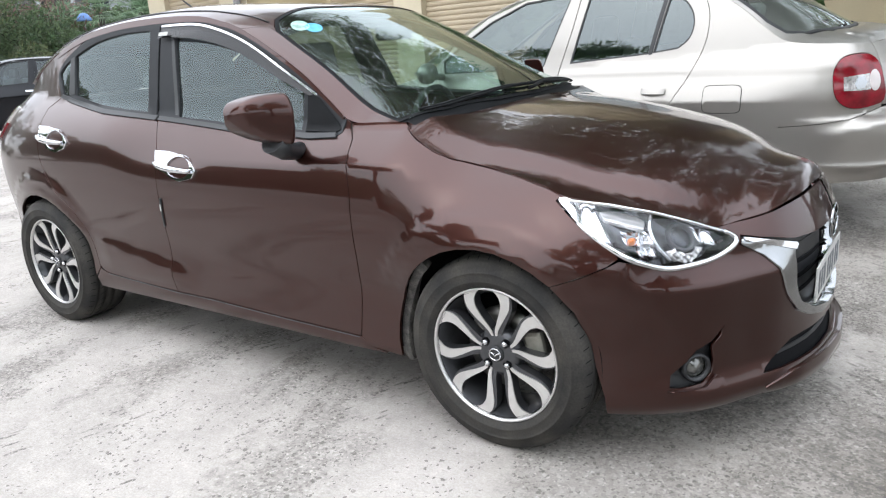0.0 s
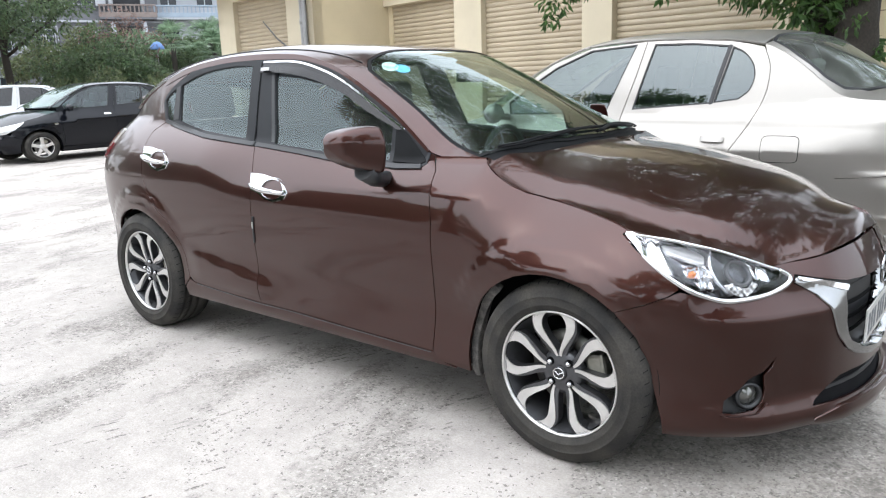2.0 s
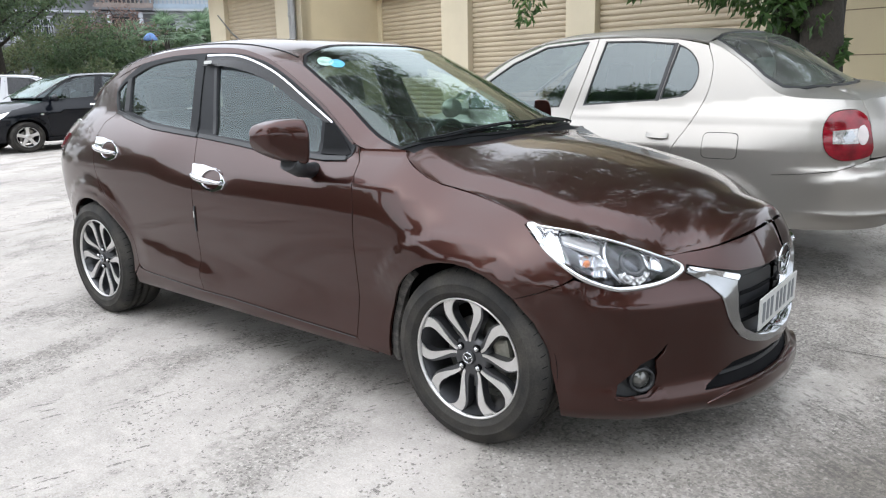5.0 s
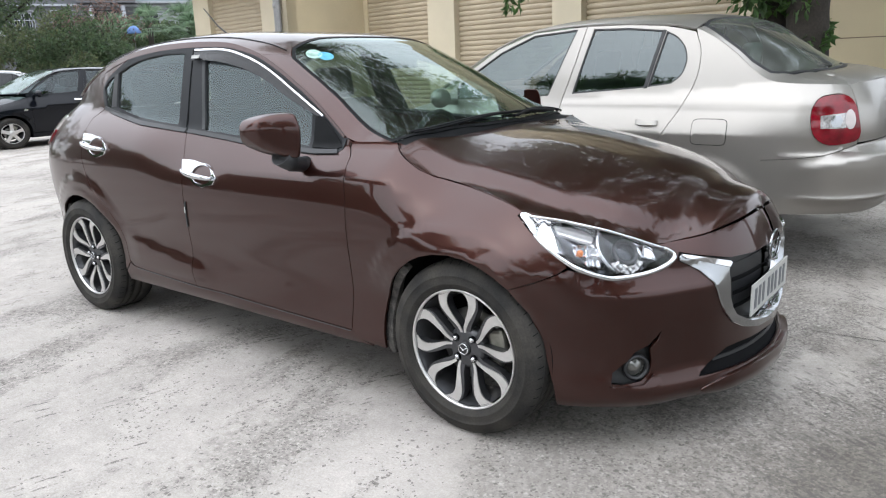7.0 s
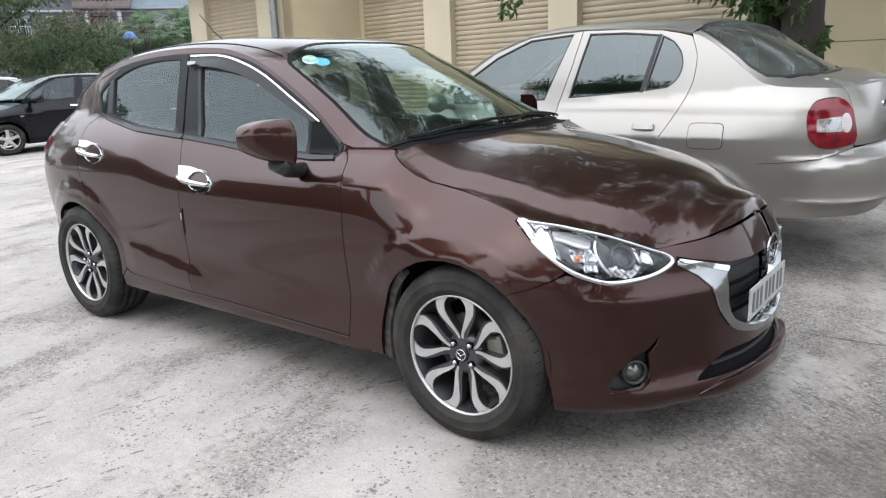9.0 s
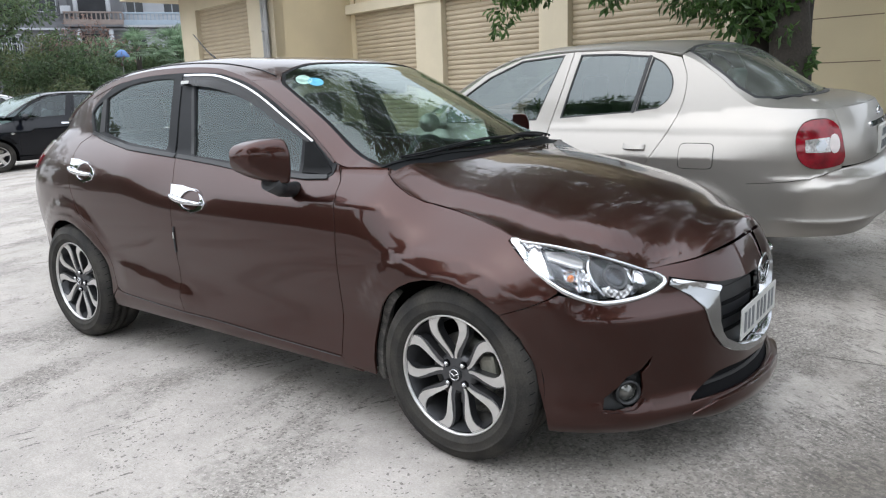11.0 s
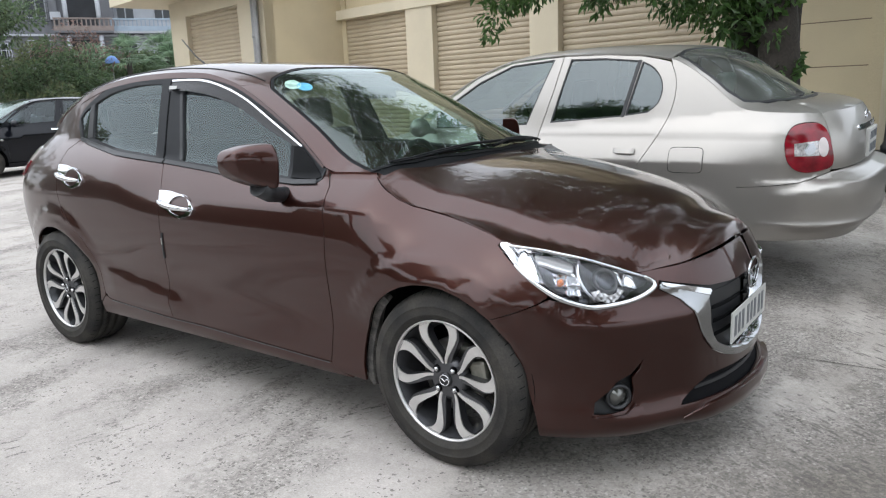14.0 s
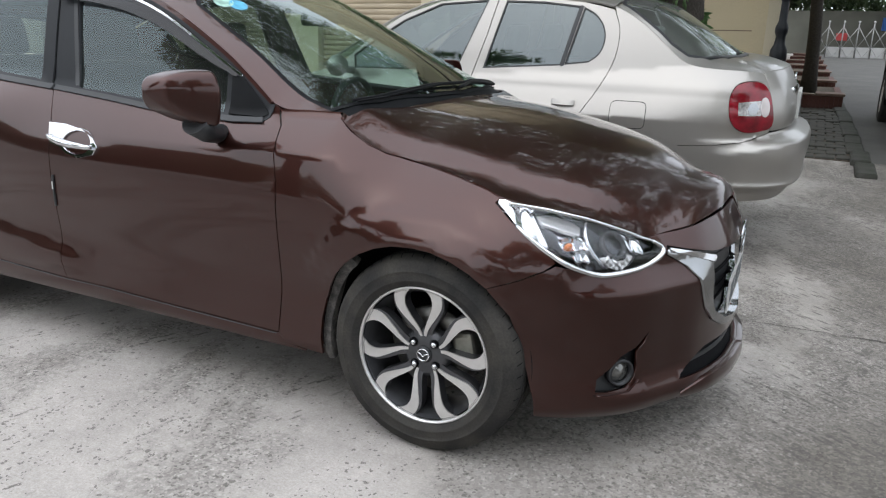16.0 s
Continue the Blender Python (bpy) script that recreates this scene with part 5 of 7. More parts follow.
# door mirrors
for mir in (1, -1):
    bm = bmesh.new()
    # a wedge of a shell: tall and cut square towards the car, drawn to a point outside, with a crease across its front
    shell = flow([(-0.60, -0.85), (-0.48, -1.0), (0.55, -1.0), (0.82, -0.88), (0.95, -0.45), (1.0, 0.22), (0.92, 0.56), (0.74, 0.88), (0.45, 1.0), (-0.45, 1.0), (-0.60, 0.85), (-0.60, 0.0)], 3, True)
    rows = []
    for i in range(25):
        u = i / 24
        y, x = -0.893 - 0.147 * u, -0.728 - 0.070 * u - 0.03 * u ** 3
        top = 1.141 - 0.010 * u - 0.040 * u ** 3
        low = 0.968 + 0.018 * u + 0.045 * u ** 2.5
        k = max(0.05, (1 - max(0.0, (u - 0.80) / 0.20) ** 2.4)) ** 0.6
        k *= 0.95 + 0.05 * min(1.0, u / 0.06) ** 0.5
        mid, h, d = 0.5 * (top + low) + 0.014 * u, 0.5 * (top - low) * k, 0.070 * k * (1 - 0.2 * u)
        rows.append([bm.verts.new((x + d * ex, mir * y, mid + h * ez)) for ex, ez in shell])
    n_ = len(shell)
    for a, b in zip(rows, rows[1:]):
        for j in range(n_):
            f = bm.faces.new((a[j], a[(j + 1) % n_], b[(j + 1) % n_], b[j]))
            f.smooth = True
    bm.faces.new(rows[0]), bm.faces.new(rows[-1][::-1])
    bmesh.ops.recalc_face_normals(bm, faces=bm.faces)
    mirror = part("side_mirror", bm, paint_brown, car, "brown door mirror")
    bm = bmesh.new()
    tube_bm(bm, [(-0.775, mir * -0.775, 0.930), (-0.76, mir * -0.82, 0.932), (-0.74, mir * -0.880, 0.945), (-0.735, mir * -0.935, 0.985)], [0.030, 0.030, 0.033, 0.045], 16)
    part("mirror_arm", bm, plastic, mirror)
    bm = bmesh.new()
    bm.faces.new([bm.verts.new(p) for p in ((-0.772, mir * -0.90, 0.985), (-0.835, mir * -1.0, 1.02), (-0.835, mir * -1.0, 1.10), (-0.772, mir * -0.90, 1.128))])
    part("mirror_glass", bm, chrome, mirror)

# wipers, antenna, spoiler, tail lights, stickers
for y0, y1 in ((0.34, -0.58), (-0.05, 0.60)):
    arm, blade = [], []
    for k in range(11):
        t = k / 10
        y = y0 + (y1 - y0) * t
        x = low_x(abs(y)) - 0.010 - 0.035 * math.sin(math.pi * min(1, 1.1 * t))
        arm.append((x + 0.012, y, canopy_at(x, y)[2] + 0.016 * (1 - 0.5 * t)))
        if k > 2:
            blade.append((x - 0.008, y, canopy_at(x - 0.008, y)[2] + 0.008))
    w = part("wiper", tube(arm, [0.0075 - 0.004 * k / 10 for k in range(11)], 8), matt_black, car, "black wiper arm")
    part("wiper_blade", tube(blade, 0.006, 6), matt_black, w)
part("antenna", tube([(-2.18, 0.0, 1.475), (-2.22, 0.0, 1.50), (-2.32, 0.0, 1.56), (-2.44, 0.0, 1.665)], [0.014, 0.006, 0.0045, 0.0035], 8), plastic, car, "black roof antenna")
spo = [(-2.84, -0.50), (-3.05, -0.47), (-3.08, -0.2), (-3.09, 0.0), (-3.08, 0.2), (-3.05, 0.47), (-2.84, 0.50), (-2.90, 0.0)]
panel("roof_spoiler", lambda x, y: (x, y, 1.352 + 0.15 * (x + 2.95) - 0.10 * (abs(y) / 0.5) ** 3), spo, paint_brown, car, both=False, step=0.06, thick=0.03)
TAIL = [(-2.875, 1.085), (-2.95, 1.085), (-3.05, 1.06), (-3.16, 1.00), (-3.16, 0.93), (-3.05, 0.92), (-2.99, 0.95), (-2.93, 1.03)]
panel("tail_light", at_off(0.012), TAIL, red_lens, car, step=0.03, label="red tail lamp")
panel("tail_light_edge", at_off(0.013), [(-2.87, 1.088), (-2.93, 1.090), (-2.985, 0.99), (-2.965, 0.99)], clear_lamp, car, step=0.03)
panel("rear_bumper", hs, [(-2.955, 0.305), (-3.02, 0.45), (-3.05, 0.66), (-3.4, 0.68), (-3.79, 0.68), (-3.79, 0.22), (-3.3, 0.22), (-3.0, 0.235)], paint_brown, car, gap=0.001, step=0.06)
panel("tailgate", hs, [(-3.05, 0.69), (-3.02, 0.95), (-3.0, 1.09), (-3.05, 1.12), (-3.79, 1.10), (-3.79, 0.69)], paint_brown, car, gap=0.001, step=0.06)
part("rear_window", panel_mesh("rear_window", lambda x, y: (x, y, 1.345 - 1.25 * (-2.95 - x) - 0.1 * (abs(y) / 0.6) ** 2), [(-2.95, -0.46), (-3.12, -0.56), (-3.14, 0.0), (-3.12, 0.56), (-2.95, 0.46)], step=0.06, thick=0), side_tint, car)
for (x0, y0), (rx, ry), mat in (((-1.015, -0.465), (0.036, 0.036), material("pale green sticker", (0.42, 0.66, 0.55), 0.5, 0, 0, 0.5, 40)), ((-0.972, -0.435), (0.034, 0.034), material("blue sticker", (0.10, 0.42, 0.62), 0.5, 0, 0, 0.3, 60))):
    oval = [(x0 + rx * math.cos(a), y0 + ry * math.sin(a)) for a in [2 * math.pi * i / 24 for i in range(24)]]
    part("sticker", panel_mesh("sticker", lambda x, y: (x, y, canopy_at(x, y)[2] - 0.001), oval, step=0.03, thick=0), mat, windscreen, "round sticker on the glass")

# inner shell: floor pan, wheel wells, cabin
pan = box((-2.20, -0.70, 0.20), (-0.42, 0.70, 0.30), 0.02)
box_bm(pan, (-3.1, -0.58, 0.24), (-2.2, 0.58, 0.40), 0.02)
box_bm(pan, (-0.42, -0.42, 0.20), (0.60, 0.42, 0.60), 0.02)
part("underbody", pan, dark, car)
for x0 in (0.0, -2.57):
    for mir in (1, -1):
        bm = bmesh.new()
        lathe_bm(bm, [(0.365, mir * -0.79), (0.372, mir * -0.70), (0.36, mir * -0.54), (0.05, mir * -0.53)], 40, pose(x0, 0, 0.31), a0=radians(-8), a1=radians(188))
        part("wheel_liner", bm, dark, car)
        part("liner_edge", panel_mesh("liner_edge", lambda s, z: hs(s, z, -0.022), ring(x0, 0.31, 0.362, 196, 128, 14) + ring(x0, 0.31, 0.334, 128, 196, 14), step=0.03, thick=0.03, mirror=mir < 0), dusty_plastic, car)
bm = box((-0.95, -0.60, 0.62), (-0.42, 0.60, 0.93), 0.05)
part("dashboard", bm, interior, car)
bm = bmesh.new()
tube_bm(bm, [(-0.98, 0.36 + 0.185 * math.cos(a), 0.88 + 0.17 * math.sin(a)) for a in [2 * math.pi * i / 28 for i in range(29)]], 0.016)
tube_bm(bm, [(-0.97, 0.19, 0.89), (-0.95, 0.36, 0.87), (-0.97, 0.53, 0.89)], 0.02)
part("steering_wheel", bm, interior, car)


def seat_bm(x, y):
    bm = bmesh.new()
    box_bm(bm, (x - 0.02, y - 0.24, 0.34), (x + 0.50, y + 0.24, 0.56), 0.06)
    bmesh.ops.translate(bm, verts=bm.verts, vec=(0, 0, 0))
    made = bmesh.ops.create_cube(bm, size=1, matrix=pose(x - 0.10, y, 0.82, 0, -14, 0) @ Matrix.Diagonal((0.15, 0.47, 0.60, 1)))
    made2 = bmesh.ops.create_cube(bm, size=1, matrix=pose(x - 0.20, y, 1.21, 0, -10, 0) @ Matrix.Diagonal((0.09, 0.26, 0.18, 1)))
    vs = set(made["verts"]) | set(made2["verts"])
    bmesh.ops.bevel(bm, geom=[e for e in bm.edges if e.verts[0] in vs and e.verts[1] in vs], offset=0.035, segments=3, profile=0.5, affect="EDGES")
    return bm


for x, y in ((-1.55, -0.36), (-1.55, 0.36), (-2.35, -0.32), (-2.35, 0.32)):
    part("car_seat", seat_bm(x, y), interior, car)
part("rear_view_mirror", box((-0.93, -0.12, 1.285), (-0.905, 0.12, 1.345), 0.012), interior, car)


# ---- wheels ----
def wheel_parts(parent, m, label, R, W, rim_r, face, inner):
    """A tyre with grooved tread, a rim and its spokes, about the local y axis, the outer face towards -y."""
    h = W / 2
    bm = bmesh.new()
    lathe_bm(bm, [(rim_r - 0.009, -h * 0.78), (rim_r - 0.022, -h * 0.5), (rim_r - 0.035, h * 0.2), (rim_r - 0.02, h * 0.8)], 64)
    root = part("wheel", bm, inner, parent, label)
    root.matrix_local = m
    bm = bmesh.new()
    lathe_bm(bm, [(rim_r, -h * 0.80), (rim_r + 0.012, -h * 0.93), (rim_r + 0.022, -h * 0.965), (rim_r + 0.024, -h * 0.985), (rim_r + 0.028, -h * 0.985), (rim_r + 0.030, -h * 0.975), (rim_r + 0.048, -h * 1.0), (R - 0.052, -h * 1.0), (R - 0.050, -h * 1.015), (R - 0.046, -h * 1.012), (R - 0.045, -h * 0.985), (R - 0.022, -h * 0.91), (R - 0.008, -h * 0.78), (R - 0.002, -h * 0.62),
                  (R, -h * 0.46), (R - 0.007, -h * 0.45), (R - 0.007, -h * 0.38), (R, -h * 0.37), (R, -h * 0.06), (R - 0.007, -h * 0.05), (R - 0.007, h * 0.05), (R, h * 0.06), (R, h * 0.37), (R - 0.007, h * 0.38),
                  (R - 0.007, h * 0.45), (R, h * 0.46), (R, h * 0.9), (R - 0.008, h * 1.15), (R - 0.045, h * 1.35), (rim_r + 0.04, h * 1.35), (rim_r, h * 0.9)], 72)
    tyre = part("tyre", bm, rubber, root, "worn black tyre")
    bm = bmesh.new()
    for k in range(52):
        a = 2 * math.pi * k / 52
        m = Matrix.Rotation(-a, 4, "Y")
        for line, skew in (([(R - 0.0105, -h * 0.81), (R - 0.005, -h * 0.70), (R - 0.002, -h * 0.60)], 0.004), ([(R, -h * 0.36), (R, -h * 0.08)], 0.012)):
            prev = None
            for j, (r, y) in enumerate(line):
                q = skew * j / (len(line) - 1)
                now = [bm.verts.new(m @ Vector((r + 0.0012, y - 0.0012, q - 0.0016))), bm.verts.new(m @ Vector((r + 0.0012, y - 0.0012, q + 0.0016)))]
                if prev:
                    bm.faces.new((prev[0], prev[1], now[1], now[0]))
                prev = now
    part("tread", bm, dark, tyre)["kind"] = "stuff"
    bm = bmesh.new()
    lathe_bm(bm, [(rim_r + 0.003, -h * 0.80), (rim_r + 0.004, -h * 0.86), (rim_r + 0.001, -h * 0.88), (rim_r - 0.003, -h * 0.87), (rim_r - 0.005, -h * 0.76)], 72)
    part("rim_lip", bm, face, root)
    return root


def brake_parts(root, h, r=0.135, at=60):
    bm = bmesh.new()
    lathe_bm(bm, [(0.06, h * 0.2), (0.062, -0.01), (r, -0.01), (r, 0.012), (0.06, 0.012)], 48)
    part("brake_disc", bm, brake_steel, root)
    bm = box((0.085, -0.035, -0.055), (0.155, 0.03, 0.055), 0.014)
    bmesh.ops.rotate(bm, verts=bm.verts, cent=(0, 0, 0), matrix=Matrix.Rotation(radians(-at), 3, "Y"))
    part("brake_caliper", bm, caliper_metal, root)


def tulip_wheel(parent, m, first, at=8):
    """Five open tulips of machined spokes round a dark hub with four nuts."""
    rim_r = 0.219
    root = wheel_parts(parent, m, "alloy wheel with machined spokes", 0.322, 0.203, rim_r, machined, rim_grey)
    brake_parts(root, 0.09, at=at)
    y_hub, y_rim = -0.062, -0.078
    # middle line of a spoke half: angle off the tulip's axis at each radius, and its width
    off = spline([(0.055, 2.0), (0.075, 4.5), (0.10, 9.5), (0.13, 14.0), (0.165, 16.0), (0.195, 13.0), (0.21, 8.0), (0.22, 4.0)])
    wide = spline([(0.055, 0.008), (0.08, 0.012), (0.10, 0.016), (0.13, 0.022), (0.165, 0.030), (0.195, 0.040), (0.21, 0.052), (0.22, 0.064)])
    for k in range(5):
        ax = first + 72 * k
        for sgn in (1, -1):
            for name, mat, lift, grow in (("spoke", machined, 0.0, 1.0), ("spoke_back", rim_grey, 0.004, 1.0)):
                bm = bmesh.new()
                rows = []
                for i in range(15):
                    r = 0.058 + (rim_r - 0.004 - 0.058) * i / 14
                    w = wide(r) * grow
                    inner_a = radians(ax) + sgn * radians(off(r))
                    outer_a = inner_a + sgn * w / r
                    if name == "spoke_back":
                        outer_a += sgn * (0.017 * (1 - i / 18)) / r
                    y = y_hub + (y_rim - y_hub) * (i / 14) ** 1.5 + lift - 0.006 * math.sin(math.pi * i / 14)
                    a, b = Vector((r * math.cos(inner_a), y, r * math.sin(inner_a))), Vector((r * math.cos(outer_a), y, r * math.sin(outer_a)))
                    dep = 0.006 if name == "spoke" else 0.035
                    rows.append([bm.verts.new(p) for p in (a, b, b + Vector((0, dep, 0)), a + Vector((0, dep, 0)))])
                for p, q in zip(rows, rows[1:]):
                    for j in range(4):
                        bm.faces.new((p[j], p[(j + 1) % 4], q[(j + 1) % 4], q[j]))
                bm.faces.new(rows[0]), bm.faces.new(rows[-1][::-1])
                bmesh.ops.recalc_face_normals(bm, faces=bm.faces)
                part(name, bm, mat, root)
    bm = bmesh.new()
    lathe_bm(bm, [(0.0005, -0.064), (0.03, -0.064), (0.062, -0.060), (0.078, -0.052), (0.082, -0.02)], 40)
    hub = part("hub", bm, rim_grey, root)
    bm = bmesh.new()
    lathe_bm(bm, [(0.0005, -0.074), (0.022, -0.073), (0.027, -0.068), (0.027, -0.06)], 32)
    part("hub_cap", bm, plastic, hub)
    bm = bmesh.new()
    tube_bm(bm, [(0.020 * math.cos(a), -0.0745, 0.019 * math.sin(a)) for a in [2 * math.pi * i / 20 for i in range(21)]], 0.0022, 6)
    tube_bm(bm, [(-0.018, -0.0748, 0.006), (-0.007, -0.0748, 0.002), (0, -0.0748, -0.006), (0.007, -0.0748, 0.002), (0.018, -0.0748, 0.006)], 0.0022, 6)
    part("hub_emblem", bm, chrome, hub, "plain chrome ring emblem")
    for k in range(4):
        a = radians(45 + 90 * k + first - 92)
        c = Vector((0.050 * math.cos(a), 0, 0.050 * math.sin(a)))
        bm = bmesh.new()
        lathe_bm(bm, [(0.0145, -0.0655), (0.0145, -0.058), (0.011, -0.0660)], 16, Matrix.Translation(c))
        part("nut_hole", bm, dark, hub)
        bm = bmesh.new()
        lathe_bm(bm, [(0.0003, -0.0765), (0.006, -0.0755), (0.0095, -0.070), (0.0095, -0.058)], 12, Matrix.Translation(c))
        part("wheel_nut", bm, chrome, hub)
    return root


for x0, first in ((0.0, 96), (-2.57, 128)):
    tulip_wheel(car, pose(x0 + (0.024 if x0 == 0 else 0), -0.750, 0.318), first, at=12)
    tulip_wheel(car, pose(x0 + (0.024 if x0 == 0 else 0), 0.750, 0.318, 0, 0, 180), first, at=12)

# ---- three-box cars ----
saloon = Skin(
    plan=[(-3.345, 0.0), (-3.325, 0.36), (-3.26, 0.60), (-3.12, 0.745), (-2.9, 0.802), (-2.37, 0.826), (-1.2, 0.832), (-0.3, 0.828), (0.2, 0.815), (0.45, 0.745), (0.62, 0.60), (0.74, 0.32), (0.78, 0.0)],
    top=[(-3.8, 1.125), (-3.1, 1.12), (-2.8, 1.115), (-2.66, 1.10), (-2.2, 1.055), (-1.3, 1.005), (-0.8, 0.975), (-0.4, 0.95), (0.1, 0.86), (0.6, 0.77), (1.0, 0.74)],
    topin=[(-3.8, 0.11), (-3.1, 0.14), (-2.66, 0.13), (-2.2, 0.11), (-1.3, 0.105), (-0.4, 0.12), (0.2, 0.13), (0.8, 0.10)],
    shoulder=[(-3.5, 0.82), (-1.0, 0.80), (0.2, 0.66), (0.8, 0.58)],
    low_side=[(0.22, 0.09), (0.32, 0.042), (0.45, 0.014), (0.56, 0.005), (0.72, 0.003), (0.9, 0.001), (1.0, 0.0)],
    low_front=[(0.3, 0.16), (0.42, 0.10), (0.46, 0.070), (0.52, 0.036), (0.552, 0.006), (0.568, -0.010), (0.585, -0.011), (0.605, -0.003), (0.80, -0.02), (0.872, -0.018), (0.90, 0.010), (1.0, 0.0)],
    lean=(0.30, 0.16), arches=[(0.0, 0.30, 0.34), (-2.37, 0.30, 0.34)], wrap=(0.3, 0.8), tail=(-2.75, -3.1), power=spline([(-3.4, 2.2), (-2.9, 2.0), (-2.55, 1.2), (-2.3, 1.1), (-0.5, 1.1), (0.0, 2.2)]))
bump_z = spline([(-3.4, 0.762), (-3.25, 0.752), (-3.1, 0.722), (-2.9, 0.690), (-2.7, 0.672), (-2.6, 0.668)])  # top line of the rear bumper
saloon.extra = lambda s, z: -0.0045 * smooth(0.945, 0.985, z) * smooth(1.09, 0.985, z) * smooth(-0.6, -1.2, s) * smooth(-3.3, -2.9, s) + 0.075 * smooth(-2.85, -3.28, s) * smooth(bump_z(s) - 0.055, bump_z(s) + 0.003, z)
S_RAIL = [(-3.25, 1.070), (-3.07, 1.082), (-2.9, 1.090), (-2.78, 1.098), (-2.70, 1.112), (-2.62, 1.160), (-2.5, 1.262), (-2.36, 1.36), (-2.24, 1.415), (-2.05, 1.452), (-1.5, 1.478), (-1.1, 1.455), (-0.8, 1.355), (-0.5, 1.185), (-0.25, 1.035), (-0.15, 0.975)]
s_rail = spline(S_RAIL)
s_roof = spline([(-3.0, 1.105), (-2.93, 1.142), (-2.65, 1.318), (-2.4, 1.450), (-2.1, 1.503), (-1.7, 1.520), (-1.3, 1.512), (-0.95, 1.455), (-0.6, 1.295), (-0.2, 1.06), (0.0, 0.95)])

s_power = spline([(-2.90, 1.6), (-2.80, 1.7), (-2.65, 2.6), (-2.4, 4.5), (-0.6, 4.5), (-0.25, 2.8)])


def five_spoke_wheel(parent, m, first=90):
    root = wheel_parts(parent, m, "five-spoke alloy wheel", 0.30, 0.185, 0.188, machined, rim_grey)
    brake_parts(root, 0.09, 0.12)
    for k in range(5):
        a = radians(first + 72 * k)
        bm = slab([(0.05, -0.035), (0.12, -0.026), (0.186, -0.036), (0.186, 0.036), (0.12, 0.026), (0.05, 0.035)], -0.078, -0.045, "xz", 0.004)
        bmesh.ops.rotate(bm, verts=bm.verts, cent=(0, 0, 0), matrix=Matrix.Rotation(-a, 3, "Y"))
        part("spoke", bm, machined, root)
    bm = bmesh.new()
    lathe_bm(bm, [(0.0005, -0.082), (0.03, -0.082), (0.058, -0.074), (0.062, -0.04)], 24)
    part("hub", bm, machined, root)
    return root


def saloon_car(label, m, paint, glass, wheels, group=""):
    root = thing("saloon_car", label, "car", m, group)
    S, END, TAIL_END = saloon.at, saloon.s[-1], saloon.s[0]

    def off(d):
        return lambda s, z: S(s, z, d)

    def nose(half):
        return half + [(2 * END - s, z) for s, z in half[::-1]]
    rear_gap = [(-2.24, 1.40), (-2.285, 1.30), (-2.292, 1.20), (-2.275, 1.10), (-2.215, 0.96), (-2.13, 0.82), (-2.04, 0.66), (-2.0, 0.5)]
    mid_gap = [(-1.50, 1.468), (-1.46, 1.25), (-1.40, 1.02), (-1.375, 0.85), (-1.375, 0.30)]
    front_gap = [(-0.36, 1.02), (-0.37, 0.8), (-0.39, 0.3)]
    belt = spline([(-2.3, 1.08), (-2.15, 1.062), (-1.46, 1.022), (-0.9, 0.992), (-0.3, 0.985)])
    rail = [(s, z - 0.008) for s, z in S_RAIL]
    f_glass = [(-1.285, 1.03), (-1.435, 1.452), (-1.1, 1.428), (-0.84, 1.325), (-0.62, 1.19), (-0.48, 1.09), (-0.50, 1.005), (-0.9, 1.012)]
    r_glass = [(-1.462, 1.042), (-1.552, 1.448), (-1.8, 1.442), (-2.035, 1.418), (-2.0, 1.25), (-1.965, 1.078)]
    q_glass = [(-1.985, 1.082), (-2.055, 1.412), (-2.13, 1.375), (-2.19, 1.31), (-2.212, 1.23), (-2.19, 1.15), (-2.13, 1.10)]

    q_glass = q_glass[:1] + flow(q_glass[1:], 4)
    rear_gap = flow(rear_gap, 3)

    def frame_of(g, d):
        return shrink(list(g), -d)
    panel("front_door", S, front_gap[::-1] + [(-0.42, 1.06), (-0.60, 1.215), (-0.82, 1.352), (-1.1, 1.443)] + mid_gap + [(-1.3, 0.28), (-0.5, 0.28)], paint, root, gap=0.003, step=0.05, holes=[f_glass])
    panel("rear_door", S, mid_gap[::-1] + [(-1.8, 1.462), (-2.05, 1.442), (-2.16, 1.42)] + rear_gap + [(-1.98, 0.42), (-1.96, 0.30), (-1.4, 0.28)], paint, root, gap=0.003, step=0.028, holes=[frame_of(r_glass, 0.0), frame_of(q_glass, 0.0)])
    for g in (f_glass, r_glass, q_glass):
        panel("door_window", off(-0.010), frame_of(g, 0.006), glass, root, step=0.06, thick=0)
        panel("window_seal", off(-0.003), frame_of(g, 0.002), plastic, root, step=0.04, thick=0.01, holes=[frame_of(g, -0.009)])
    panel("division_bar", off(0.002), [(-1.962, 1.073), (-2.034, 1.422), (-2.053, 1.417), (-1.983, 1.078)], plastic, root, step=0.03, thick=0.012)
    lamp = [(-2.945, 0.925), (-2.955, 0.980), (-2.99, 1.020), (-3.07, 1.031), (-3.16, 1.023), (-3.215, 0.985), (-3.235, 0.905), (-3.245, 0.795), (-3.15, 0.770), (-3.06, 0.765), (-3.0, 0.785), (-2.96, 0.835)]
    lamp = flow(lamp, 3, True)
    quarter = [(s, s_rail(s)) for s in (-2.24, -2.30, -2.36, -2.43, -2.5, -2.56, -2.62, -2.66, -2.70, -2.74, -2.78, -2.84, -2.9, -3.0, -3.07, -3.15, -3.235)] + [(-3.238, 0.93), (-3.25, 0.758)] + [(s, bump_z(s) + 0.005) for s in (-3.2, -3.1, -3.0, -2.9, -2.8, -2.70)] + ring(-2.37, 0.30, 0.345, 172, 12) + [(-2.0, 0.30), (-1.98, 0.42)] + rear_gap[1:][::-1]
